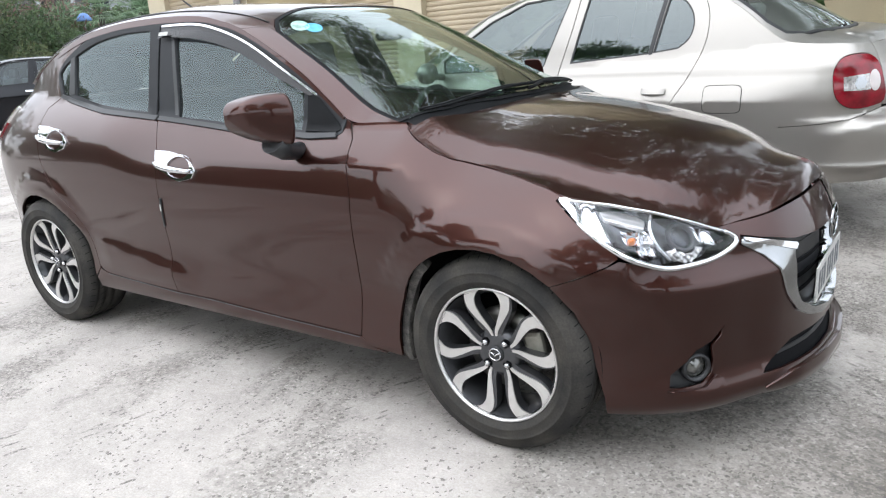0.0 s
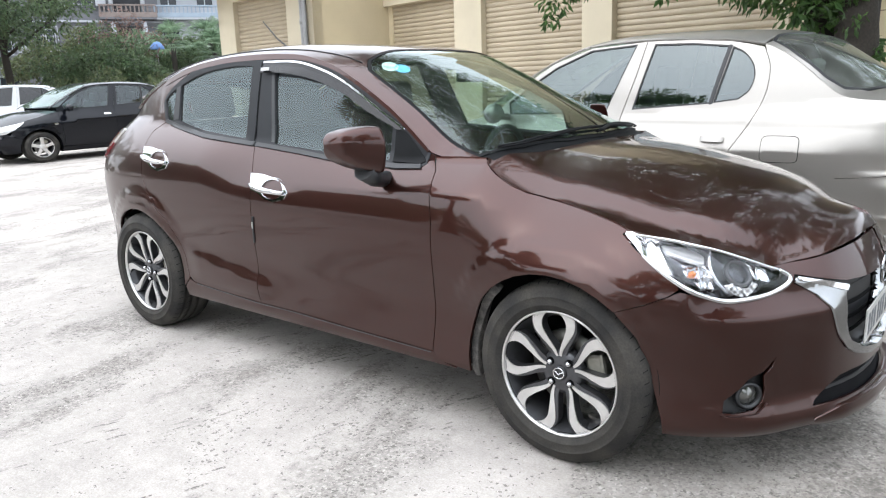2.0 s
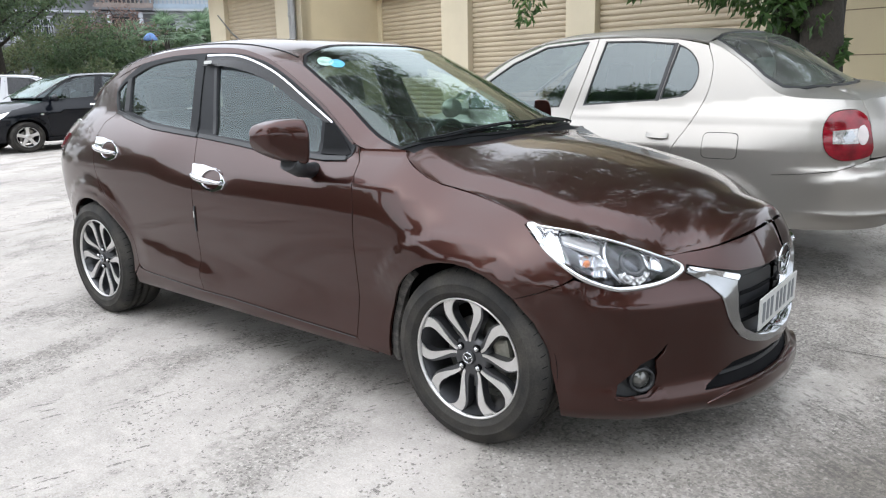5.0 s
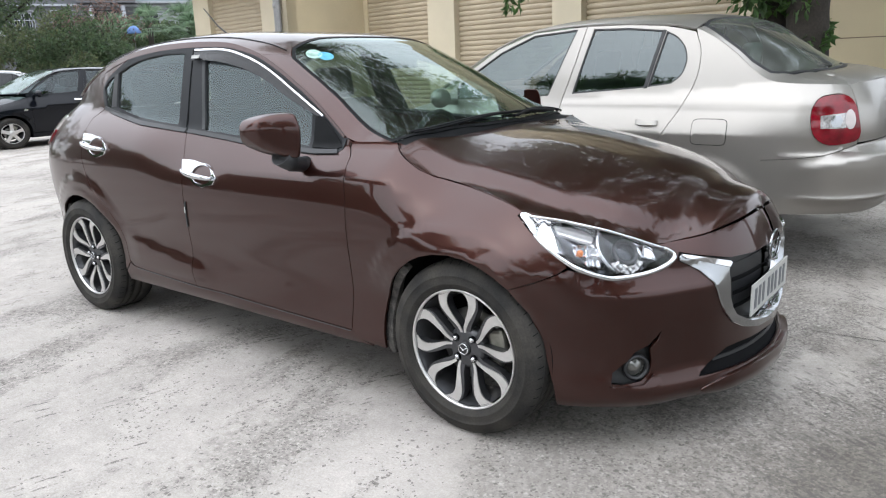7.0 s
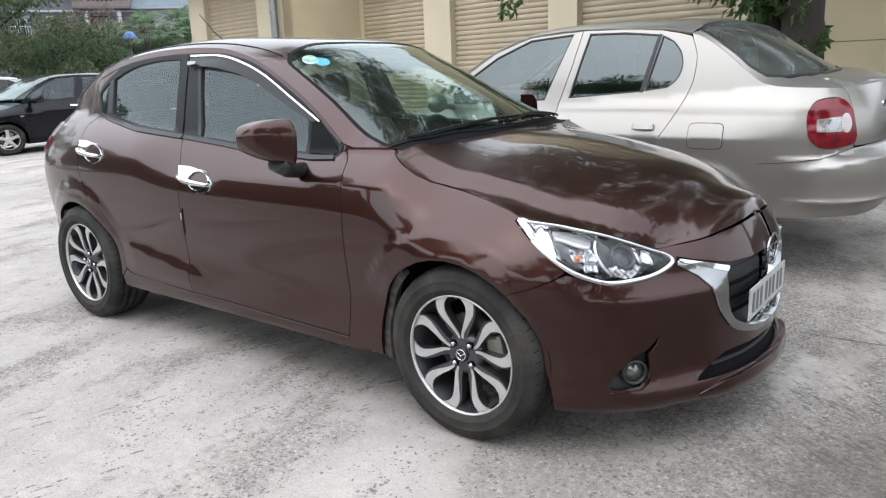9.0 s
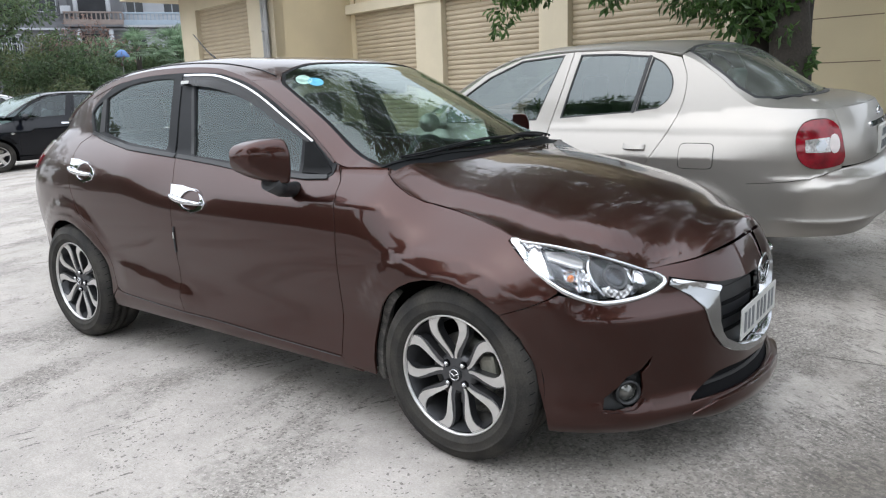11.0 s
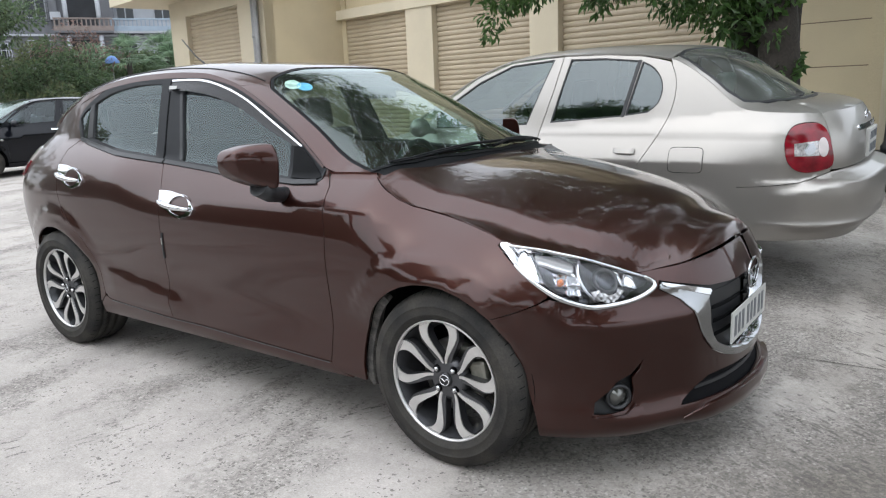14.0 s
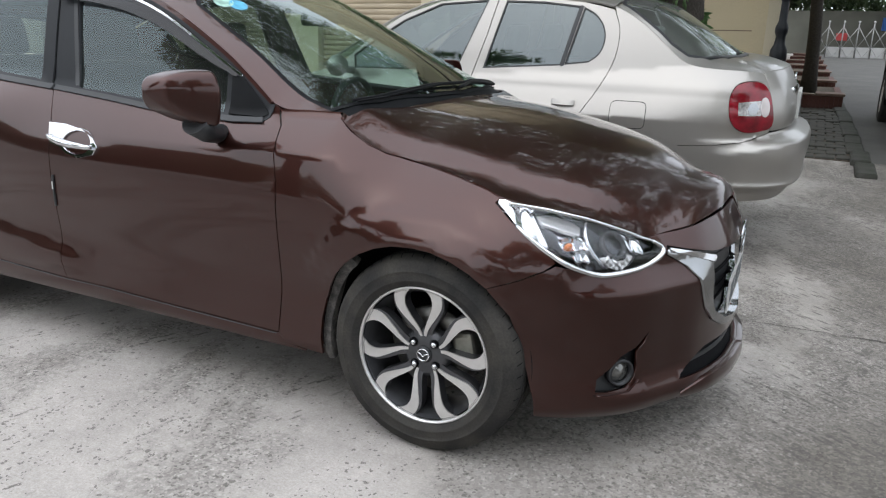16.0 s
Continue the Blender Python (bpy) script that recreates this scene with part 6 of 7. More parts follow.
    panel("quarter_panel", S, quarter, paint, root, gap=0.0012, step=0.022, holes=[shrink(list(lamp), -0.004)])
    panel("front_fender", S, front_gap + [(-0.34, 0.28)] + ring(0, 0.30, 0.345, 180, 30) + [(0.48, 0.55), (0.42, 0.68), (0.25, 0.80), (0.1, 0.845), (-0.15, 0.905), (-0.36, 0.965)], paint, root, gap=0.003, step=0.05)
    panel("side_sill", S, [(-0.35, 0.275), (-2.0, 0.275), (-2.0, 0.20), (-0.36, 0.20)], paint, root, step=0.08)
    for a, b in ((-1.95, -2.09), (-1.16, -1.30)):
        panel("door_handle", lambda s, z: S(s, z, 0.004 + 0.022 * max(0, 1 - ((s - (a + b) / 2) / 0.075) ** 2) ** 0.5), [(a, 0.895), (b, 0.892), (b, 0.862), (a, 0.865)], chrome if paint is paint_black else paint, root, step=0.015, thick=0.02)
    if paint is paint_black:
        panel("side_repeater", off(0.006), [(-0.28 + 0.035 * math.cos(q), 0.73 + 0.02 * math.sin(q)) for q in [2 * math.pi * i / 16 for i in range(16)]], chrome, root, step=0.02)
    # fuel flap: a rounded plate with its own gap
    flap = [(-2.405 + 0.100 * (abs(math.cos(t)) ** 0.3) * (1 if math.cos(t) > 0 else -1), 0.828 + 0.072 * (abs(math.sin(t)) ** 0.3) * (1 if math.sin(t) > 0 else -1)) for t in [2 * math.pi * (i + 0.5) / 32 for i in range(32)]]
    part("fuel_flap", panel_mesh("fuel_flap", off(0.0045), flap, step=0.02, thick=0.004, mirror=True), paint, root)
    part("fuel_gap", panel_mesh("fuel_gap", off(0.0022), shrink(flap, -0.0035), step=0.02, thick=0, mirror=True), dark, root)
    # tail lamps: red above and below a clear band
    for mir in (False, True):
        tl = part("tail_light", panel_mesh("tail_light", off(0.012), lamp, step=0.02, thick=0.03, mirror=mir), red_lens, root, "red and clear tail lamp")
        band = [(-2.992, 0.925), (-3.07, 0.932), (-3.135, 0.935), (-3.138, 0.856), (-3.07, 0.856), (-2.997, 0.858)]
        part("clear_band", panel_mesh("clear_band", off(0.0145), band, step=0.02, thick=0.006, mirror=mir), tail_clear, tl)
        disc = [(-3.168 + 0.036 * math.cos(q), 0.900 + 0.052 * math.sin(q)) for q in [2 * math.pi * i / 24 for i in range(24)]]
        part("reverse_lens", panel_mesh("reverse_lens", off(0.0165), disc, step=0.02, thick=0.006, mirror=mir), milky, tl)
        part("lamp_pocket", panel_mesh("lamp_pocket", off(0.0165), [(-3.060, 0.921), (-3.10, 0.926), (-3.118, 0.895), (-3.10, 0.865), (-3.060, 0.863), (-3.045, 0.892)], step=0.02, thick=0.002, mirror=mir), satin, tl)
        part("lamp_gap", panel_mesh("lamp_gap", off(-0.01), shrink(list(lamp), -0.008), step=0.05, thick=0, mirror=mir), dark, tl)
        head = [(0.22, 0.80), (0.42, 0.755), (0.62, 0.715), (0.78, 0.70), (0.80, 0.62), (0.72, 0.57), (0.55, 0.58), (0.40, 0.66)]
        hl = part("headlight", panel_mesh("headlight", off(0.006), head, step=0.04, mirror=mir), clear_lamp, root, "clear headlight")
        part("lens", panel_mesh("lens", off(0.012), head, step=0.05, thick=0, mirror=mir), lens_clear, hl)
    # boot lid and rear face
    panel("boot_lid", lambda s, z: S(s, z, 0.002), [(-3.243, 1.075), (-3.245, 0.93), (-3.256, 0.768), (-3.45, 0.772), (TAIL_END, 0.772), (TAIL_END, 1.083), (-3.4, 1.082)], paint, root, step=0.03)
    rim = [S(s, s_rail(s)) for s in [-2.24 - 0.04 * k for k in range(26)]] + [S(s, 1.074 + 0.011 * smooth(-3.25, -3.4, s)) for s in (-3.25, -3.27, -3.29, -3.31, -3.34, -3.38, -3.43, -3.5, -3.6, -3.7, -3.8)] + [S(TAIL_END + 0.001, 1.085)]
    rim = [(p[0], -p[1], p[2]) for p in rim]
    fine_rim = flow(rim, 4)
    glass_x = spline([(0.0, -2.935), (0.22, -2.92), (0.42, -2.86), (0.555, -2.78), (0.622, -2.68), (0.70, -2.60)])

    def top_at(x, y):
        xe = max(-3.24, min(-0.2, x))
        ze = s_rail(xe)
        k = min(1.05, abs(y) / max(0.3, -S(xe, ze)[1]))
        return (x, y, ze + (s_roof(x) - ze) * (1 - k ** s_power(x)))

    def upper(x, y):
        """The tail's top: the boot deck, swelling softly from its rim, and the pillars flowing into it."""
        ay, best = abs(y), (9.0, 0.0, 1.0)
        for (ax, ay0, az), (bx0, by0, bz) in zip(fine_rim, fine_rim[1:]):
            ux, uy = bx0 - ax, by0 - ay0
            q = ux * ux + uy * uy
            if q < 1e-9:
                continue
            w = max(0.0, min(1.0, ((x - ax) * ux + (ay - ay0) * uy) / q))
            d = math.hypot(x - ax - w * ux, ay - ay0 - w * uy)
            if d < best[0]:
                best = (d, az + (bz - az) * w, ux * (ay - ay0) - uy * (x - ax))
        swell = 1 - (1 - min(1.0, best[0] / 0.40)) ** 2.8 if best[2] > 0 else -2.8 * best[0] / 0.40
        zd = best[1] + 0.060 * swell
        wide = smooth(0.45, 0.68, ay)
        w = smooth(glass_x(ay) + 0.02 + 0.16 * wide, glass_x(ay) - 0.05 - 0.14 * wide, x)
        return (x, y, top_at(x, y)[2] * (1 - w) + zd * w)
    shut = [(-2.795, -0.575)] + [(S(s, s_rail(s))[0] + 0.008, S(s, s_rail(s))[1] + w) for s, w in ((-2.90, 0.055), (-3.0, 0.040), (-3.1, 0.028), (-3.18, 0.016))] + [S(-3.243, 1.075)[:2]]
    shut = flow(shut, 4)
    half = [(-2.945, 0.0), (-2.93, -0.22), (-2.875, -0.42)] + shut + [(-q[0] * 0 + q[0], -q[1]) for q in rim[27:]]
    panel("boot_deck", upper, half + [(x, -y) for x, y in half[::-1][1:-1]], paint, root, both=False, gap=0.0015, step=0.035)
    def bx(z):
        return S(TAIL_END + 0.001, z)[0]
    for k in range(6):
        s0 = -3.335 - 0.030 * k
        part("badge_bar", panel_mesh("badge_bar", off(0.007), [(s0, 0.985), (s0 - 0.020, 0.985), (s0 - 0.020, 1.008), (s0, 1.008)], step=0.02, thick=0.004), chrome, root)
    bm = bmesh.new()
    tube_bm(bm, [(bx(1.02) - 0.004, 0.045 * math.cos(a), 1.02 + 0.030 * math.sin(a)) for a in [2 * math.pi * i / 24 for i in range(25)]], 0.005)
    tube_bm(bm, [(bx(1.02) - 0.004, 0.02 * math.cos(a), 1.02 + 0.028 * math.sin(a)) for a in [2 * math.pi * i / 24 for i in range(25)]], 0.004)
    part("emblem", bm, chrome, root, "plain chrome oval emblem")
    panel("boot_grip", off(0.012), [(-3.62, 0.957), (TAIL_END, 0.957), (TAIL_END, 0.985), (-3.62, 0.985)], chrome, root, step=0.03, thick=0.012)
    np_ = part("number_plate", box((bx(0.87) - 0.010, -0.17, 0.79), (bx(0.87) + 0.01, 0.17, 0.95), 0.003), plate_white, root, "white number plate with dark bars")
    for k in range(4):
        part("plate_bar", box((bx(0.87) - 0.0135, -0.13 + 0.07 * k, 0.885), (bx(0.87) - 0.0098, -0.085 + 0.07 * k, 0.93)), plate_ink, np_)
        part("plate_bar", box((bx(0.87) - 0.0135, -0.13 + 0.07 * k, 0.81), (bx(0.87) - 0.0098, -0.085 + 0.07 * k, 0.86)), plate_ink, np_)
    # bumpers
    panel("rear_bumper", S, [(s, bump_z(s) + 0.0035) for s in (-2.64, -2.7, -2.8, -2.9, -3.0, -3.1, -3.2, -3.25, -3.4)] + [(TAIL_END, 0.7655), (TAIL_END, 0.375), (-3.2, 0.375), (-2.9, 0.37), (-2.72, 0.37), (-2.70, 0.45)], paint, root, gap=0.001, step=0.022)
    panel("front_bumper", S, nose([(END, 0.20), (0.6, 0.20), (0.36, 0.22), (0.345, 0.35), (0.30, 0.47), (0.48, 0.55), (0.55, 0.58), (0.72, 0.57), (0.80, 0.62), (END, 0.62)]), paint, root, both=False, step=0.05)
    grl = part("grille", panel_mesh("grille", off(-0.01), nose([(END, 0.63), (0.84, 0.63), (0.82, 0.70), (END, 0.71)]), step=0.05, thick=0.01), plastic, root, "dark front grille")
    for z in (0.645, 0.685):
        part("grille_bar", panel_mesh("grille_bar", off(0.008), nose([(END, z), (0.86, z), (0.86, z + 0.016), (END, z + 0.016)]), step=0.06), chrome, grl)
    part("lower_grille", panel_mesh("lower_grille", off(0.006), nose([(END, 0.30), (0.85, 0.30), (0.82, 0.42), (END, 0.42)]), step=0.06), dark, root)
    # hood, screens, roof
    wing_line = [S(s, z) for s, z in ((-0.36, 0.962), (-0.25, 0.935), (-0.15, 0.905), (0.0, 0.868), (0.1, 0.845), (0.25, 0.80), (0.42, 0.757), (0.55, 0.73), (0.70, 0.712), (0.85, 0.708), (1.0, 0.712), (END - 0.002, 0.714))]
    lip = []
    for p in wing_line:
        if not lip or p[0] > lip[-1][0] + 0.002:
            lip.append(p)
    cap_y, cap_z = spline([(p[0], -p[1]) for p in lip]), spline([(p[0], p[2]) for p in lip])
    cap_c = spline([(-0.4, 1.02), (-0.2, 0.99), (0.1, 0.945), (0.35, 0.875), (0.52, 0.805), (lip[-1][0], 0.716)])

    def hood2(x, y):
        k = min(1.0, abs(y) / max(0.03, cap_y(x)))
        return (x, y, cap_z(x) + (cap_c(x) - cap_z(x)) * (1 - k ** 2.4))
    hd = [(p[0], p[1]) for p in lip]
    panel("hood", hood2, hd + [(x, -y) for x, y in hd[::-1]] + [(-0.27, 0.4), (-0.22, 0.0), (-0.27, -0.4)], paint, root, both=False, step=0.05)

    def edge(x):
        xe = max(-3.24, min(-0.2, x))
        return -S(xe, s_rail(xe))[1]
    sc = [(-0.30, 0.62), (-0.5, 0.60), (-0.75, 0.565), (-0.95, 0.535), (-1.02, 0.4), (-1.06, 0.0)]
    scl = [(-0.22, 0.4), (-0.16, 0.0)]
    out = [(x, -y) for x, y in sc] + sc[::-1][1:] + scl + [(x, -y) for x, y in scl[::-1][1:]]
    part("windscreen", panel_mesh("windscreen", lambda x, y: (x, y, top_at(x, y)[2] - 0.004), out, step=0.06, thick=0), screen_tint, root)
    panel("a_pillar", top_at, [(x, -y) for x, y in sc[:4]] + [(-1.0, -0.5), (-1.08, -edge(-1.08))] + [(x, -edge(x)) for x in (-0.95, -0.8, -0.65, -0.5, -0.3, -0.22)], paint, root, step=0.04)
    rg = [(-2.31, 0.0), (-2.30, 0.25), (-2.262, 0.45), (-2.27, 0.545), (-2.42, 0.600), (-2.58, 0.632), (-2.68, 0.622), (-2.78, 0.555), (-2.86, 0.42), (-2.92, 0.22), (-2.935, 0.0)]
    rgo = rg + [(x, -y) for x, y in rg[::-1][1:-1]]
    part("rear_window", panel_mesh("rear_window", lambda x, y: (x, y, upper(x, y)[2] - 0.003), rgo, step=0.05, thick=0), rear_tint if paint is paint_silver else glass, root, "dark rear window with dusty specks")
    part("rear_window_seal", panel_mesh("rear_window_seal", lambda x, y: (x, y, upper(x, y)[2] + 0.001), shrink(rgo, -0.004), step=0.05, thick=0.01, holes=[shrink(rgo, 0.014)]), plastic, root)
    panel("c_pillar", upper, [(-2.27, -0.545), (-2.42, -0.600), (-2.58, -0.632), (-2.68, -0.624), (-2.75, -0.580)] + shut + [(q[0], -q[1]) for q in rim[24::-1]], paint, root, step=0.03)
    rf = [(-1.06, 0.0), (-1.02, 0.4), (-1.0, 0.5)] + [(x, edge(x) - 0.001) for x in (-1.09, -1.25, -1.5, -1.8, -2.05, -2.23)] + [(-2.262, 0.45), (-2.30, 0.25), (-2.31, 0.0)]
    panel("roof", top_at, rf + [(x, -y) for x, y in rf[::-1][1:-1]], paint, root, both=False, step=0.05)
    for mir in (1, -1):
        bm = bmesh.new()
        bmesh.ops.create_icosphere(bm, subdivisions=3, radius=1, matrix=pose(-0.50, mir * 0.90, 1.03) @ Matrix.Diagonal((0.055, 0.10, 0.07, 1)))
        for f in bm.faces:
            f.smooth = True
        tube_bm(bm, [(-0.50, mir * 0.72, 0.99), (-0.50, mir * 0.86, 1.01)], 0.025)
        part("side_mirror", bm, paint, root)
        part("wiper_jet" if mir > 0 else "high_brake_lamp", box((-2.90, mir * 0.1 - 0.09, 1.142), (-2.87, mir * 0.1 + 0.09, 1.155), 0.004), dark, root)
    pan2 = box((-2.0, -0.70, 0.18), (-0.36, 0.70, 0.28), 0.02)
    box_bm(pan2, (-3.12, -0.60, 0.42), (-2.0, 0.60, 0.62), 0.02)
    box_bm(pan2, (-0.36, -0.50, 0.20), (0.62, 0.50, 0.58), 0.02)
    part("underbody", pan2, dark, root)
    part("parcel_shelf", box((-2.85, -0.62, 0.98), (-2.25, 0.62, 1.03), 0.01), interior_grey, root)
    part("dashboard", box((-0.75, -0.62, 0.60), (-0.30, 0.62, 0.92), 0.04), interior, root)
    for x, y in ((-1.35, -0.36), (-1.35, 0.36), (-2.10, -0.33), (-2.10, 0.33)):
        part("car_seat", seat_bm(x, y), interior_grey, root)
    for x0 in (0.0, -2.37):
        for mir in (1, -1):
            bm = bmesh.new()
            lathe_bm(bm, [(0.350, mir * -0.81), (0.355, mir * -0.55), (0.05, mir * -0.54)], 32, pose(x0, 0, 0.30), a0=radians(-10), a1=radians(190))
            part("wheel_liner", bm, dark, root)
            five_spoke_wheel(root, pose(x0, mir * -0.735, 0.30, 0, 0, 0 if mir > 0 else 180))
    return root


saloon_car("champagne silver saloon car with red tail lamps", pose(-2.35, 2.44, rise(-1.0, 2.44), -1.8, 0, 180), paint_silver, window_glass("grey tinted glass", (0.16, 0.18, 0.185), 0.01, 2.0, (0.88, 0.98, 1.0)), True)
paint_olive = material("dark olive car paint", (0.012, 0.013, 0.010), 0.5, 0.3, 0.2, 0.0, 6, 0.1, 900)
glass_dark = window_glass("dark tinted glass", (0.06, 0.065, 0.07), 0.01, 1.6)
saloon_car("black saloon car with chrome door handles", pose(-14.28, 3.3, 0, 0, 0, -90) @ Matrix.Diagonal((1.09, 1.03, 0.97, 1)), paint_black, window_glass("clear grey glass", (0.26, 0.30, 0.31), 0.01, 1.7, (0.9, 0.98, 1.0)), True)
saloon_car("white saloon car parked beyond a black car", pose(-18.4, 3.1, 0, 0, 0, -88) @ Matrix.Diagonal((1.09, 1.05, 0.99, 1)), paint_white, glass_dark, True)
saloon_car("dark olive car parked beside the lane", pose(2.72, 6.55, rise(2.7, 6.6) - 0.03, 0, 2, -90) @ Matrix.Diagonal((1.1, 1.06, 1.22, 1)), paint_olive, glass_dark, True)

# ---- trees ----
bark = material("grey brown bark", (0.040, 0.033, 0.026), 0.95, 0, 0, 0.4, 6, 0.4, 40, 0.01, second=(0.035, 0.03, 0.024))


def leaf_material(name, a, b):
    m = material(name, a, 0.42, 0, 0, 0.0, 3, 0.2, 30, 0, second=b, spec=0.5)
    n, l = m.node_tree.nodes, m.node_tree.links
    p = n["Principled BSDF"]
    geo, hue = n.new("ShaderNodeNewGeometry"), n.new("ShaderNodeHueSaturation")
    old = p.inputs["Base Color"].links[0].from_socket
    rv = n.new("ShaderNodeMapRange")
    rv.inputs["To Min"].default_value, rv.inputs["To Max"].default_value = 0.55, 1.5
    l.new(geo.outputs["Random Per Island"], rv.inputs["Value"])
    l.new(rv.outputs[0], hue.inputs["Value"])
    l.new(old, hue.inputs["Color"])
    l.new(hue.outputs[0], p.inputs["Base Color"])
    # daylight shining through the blade
    glow, lay, out = n.new("ShaderNodeBsdfTranslucent"), n.new("ShaderNodeMixShader"), n["Material Output"]
    bright = n.new("ShaderNodeHueSaturation")
    bright.inputs["Value"].default_value, bright.inputs["Saturation"].default_value = 2.2, 0.9
    lay.inputs[0].default_value = 0.45
    l.new(hue.outputs[0], bright.inputs["Color"])
    l.new(bright.outputs[0], glow.inputs["Color"])
    l.new(p.outputs[0], lay.inputs[1])
    l.new(glow.outputs[0], lay.inputs[2])
    l.new(lay.outputs[0], out.inputs["Surface"])
    return m


leaf_green = leaf_material("glossy green leaf", (0.034, 0.078, 0.020), (0.060, 0.115, 0.027))
leaf_dull = leaf_material("dull green leaf", (0.046, 0.080, 0.037), (0.072, 0.096, 0.042))
leaf_olive = leaf_material("olive leaf", (0.078, 0.088, 0.036), (0.055, 0.077, 0.034))
palm_green = leaf_material("grey green palm leaf", (0.08, 0.13, 0.075), (0.12, 0.17, 0.10))
twig_brown = leaf_material("dry brown leaf", (0.10, 0.06, 0.05), (0.14, 0.09, 0.075))


def leaves_mesh(name, clumps, count, size, mat, seed, droop=0.3, stretch=2.6):
    """Many folded leaves, scattered in uneven clumps (x, y, z, radius)."""
    rng = np.random.default_rng(seed)
    c = np.array(clumps, float)
    w = c[:, 3] ** 2
    pick = rng.choice(len(c), count, p=w / w.sum())
    d = rng.normal(size=(count, 3))
    d /= np.linalg.norm(d, axis=1)[:, None]
    r = c[pick, 3] * (0.35 + 0.65 * rng.random(count) ** 0.6)
    pos = c[pick, :3] + d * r[:, None] * np.array([1, 1, 0.8])
    way = d * 0.7 + rng.normal(size=(count, 3)) * 0.6
    way[:, 2] -= droop
    way /= np.linalg.norm(way, axis=1)[:, None]
    side = np.cross(way, rng.normal(size=(count, 3)))
    side /= np.linalg.norm(side, axis=1)[:, None]
    up = np.cross(side, way)
    L = size * (0.6 + 0.8 * rng.random(count))[:, None]
    Wd = L / stretch
    p0, p3 = pos, pos + way * L - up * L * 0.08
    mid = pos + way * L * 0.5 + up * L * 0.05
    a, b = mid + side * Wd * 0.5 + up * Wd * 0.2, mid - side * Wd * 0.5 + up * Wd * 0.2
    q = pos + way * L * 0.5
    verts = np.stack([p0, a, p3, b, q], 1).reshape(-1, 3)
    k = np.arange(count)[:, None] * 5
    faces = np.concatenate([k + np.array([0, 1, 4]), k + np.array([1, 2, 4]), k + np.array([0, 4, 3]), k + np.array([4, 2, 3])])
    me = bpy.data.meshes.new(name)
    me.from_pydata(verts.tolist(), [], faces.tolist())
    me.materials.append(mat)
    return me


def tree(label, base, height, crown, spread, count, size, mat, seed, trunk_r=0.16, lean=(0, 0), clump_r=(0.5, 1.1), clumps=40, low=0.35, extra=()):
    """Trunk and forking limbs with a crown of leaf clumps; crown is the height of its middle."""
    rng = random.Random(seed)
    root = thing("tree", label, "tree", pose(*base))
    bm = bmesh.new()
    stem = [(lean[0] * t + 0.05 * math.sin(5 * t), lean[1] * t + 0.05 * math.cos(4 * t), height * 0.62 * t) for t in [i / 8 for i in range(9)]]
    tube_bm(bm, stem, [trunk_r * (1.25 - 0.55 * i / 8) if i else trunk_r * 1.5 for i in range(9)], 12)
    cl = []
    for k in range(clumps):
        a, e = rng.uniform(0, 2 * math.pi), rng.random()
        rr = spread * math.sqrt(rng.random())
        cl.append((stem[-1][0] + rr * math.cos(a), stem[-1][1] + rr * math.sin(a), crown + (height - crown) * (1 - (rr / spread) ** 2) * rng.uniform(-0.7, 1.0), rng.uniform(*clump_r)))
    for k, (x, y, z, r) in enumerate(cl[: 14]):
        s = stem[4 + k % 5]
        m = ((s[0] + x) / 2 + rng.uniform(-0.2, 0.2), (s[1] + y) / 2 + rng.uniform(-0.2, 0.2), (s[2] + z) / 2 + 0.15)
        tube_bm(bm, flow([s, m, (x, y, z)], 4), [trunk_r * 0.5 * (1 - 0.85 * i / 8) for i in range(9)], 7)
    part("trunk", bm, bark, root)
    part("crown", leaves_mesh("crown", cl + list(extra), count, size, mat, seed, low), mat, root)["kind"] = "stuff"
    return root


# tree between the silver car and the garage, with branches hanging before the shutters
hang = thing("tree", "leafy street tree with ivy on its dark trunk", "tree", pose(-0.35, 5.6, rise(-0.4, 5.6)))
bm = bmesh.new()
for dx, dy, r, ph in ((0.0, 0.0, 0.17, 0.0), (-0.30, 0.15, 0.13, 1.3), (0.12, 0.2, 0.10, 2.1)):
    tube_bm(bm, [(dx + 0.05 * math.sin(1.7 * z + ph), dy + 0.05 * math.cos(1.4 * z + ph), z) for z in [0.35 * i for i in range(12)]], [r * (1.35 - 0.045 * i) for i in range(12)], 14)
part("trunk", bm, bark, hang)
bm = bmesh.new()
limbs = [[(0, 0, 3.2), (-1.2, -0.3, 3.15), (-2.3, -0.5, 2.75), (-3.0, -0.6, 2.25)], [(-0.2, 0, 2.9), (-1.1, 0.1, 2.75), (-1.9, 0.1, 2.45)], [(-0.2, 0, 2.5), (-0.7, -0.2, 2.45), (-1.0, -0.3, 2.2)],
         [(0, 0, 3.4), (1.2, -0.5, 3.7), (2.4, -0.6, 3.6)], [(0, 0, 3.5), (-0.6, 1.0, 5.2), (-1.0, 1.6, 6.8)], [(0, 0, 3.5), (0.3, -1.4, 5.2), (0.4, -2.2, 6.4)], [(-0.3, 0, 3.3), (-2.0, -0.8, 4.8), (-3.6, -1.2, 5.8)], [(0, 0, 3.6), (-0.2, 0.2, 5.5), (-0.6, 0.2, 7.8)]]
for li in limbs:
    pts = flow([tuple(p) for p in li], 5)
    tube_bm(bm, pts, [0.055 * (1 - 0.85 * i / (len(pts) - 1)) for i in range(len(pts))], 8)
part("limb", bm, bark, hang)
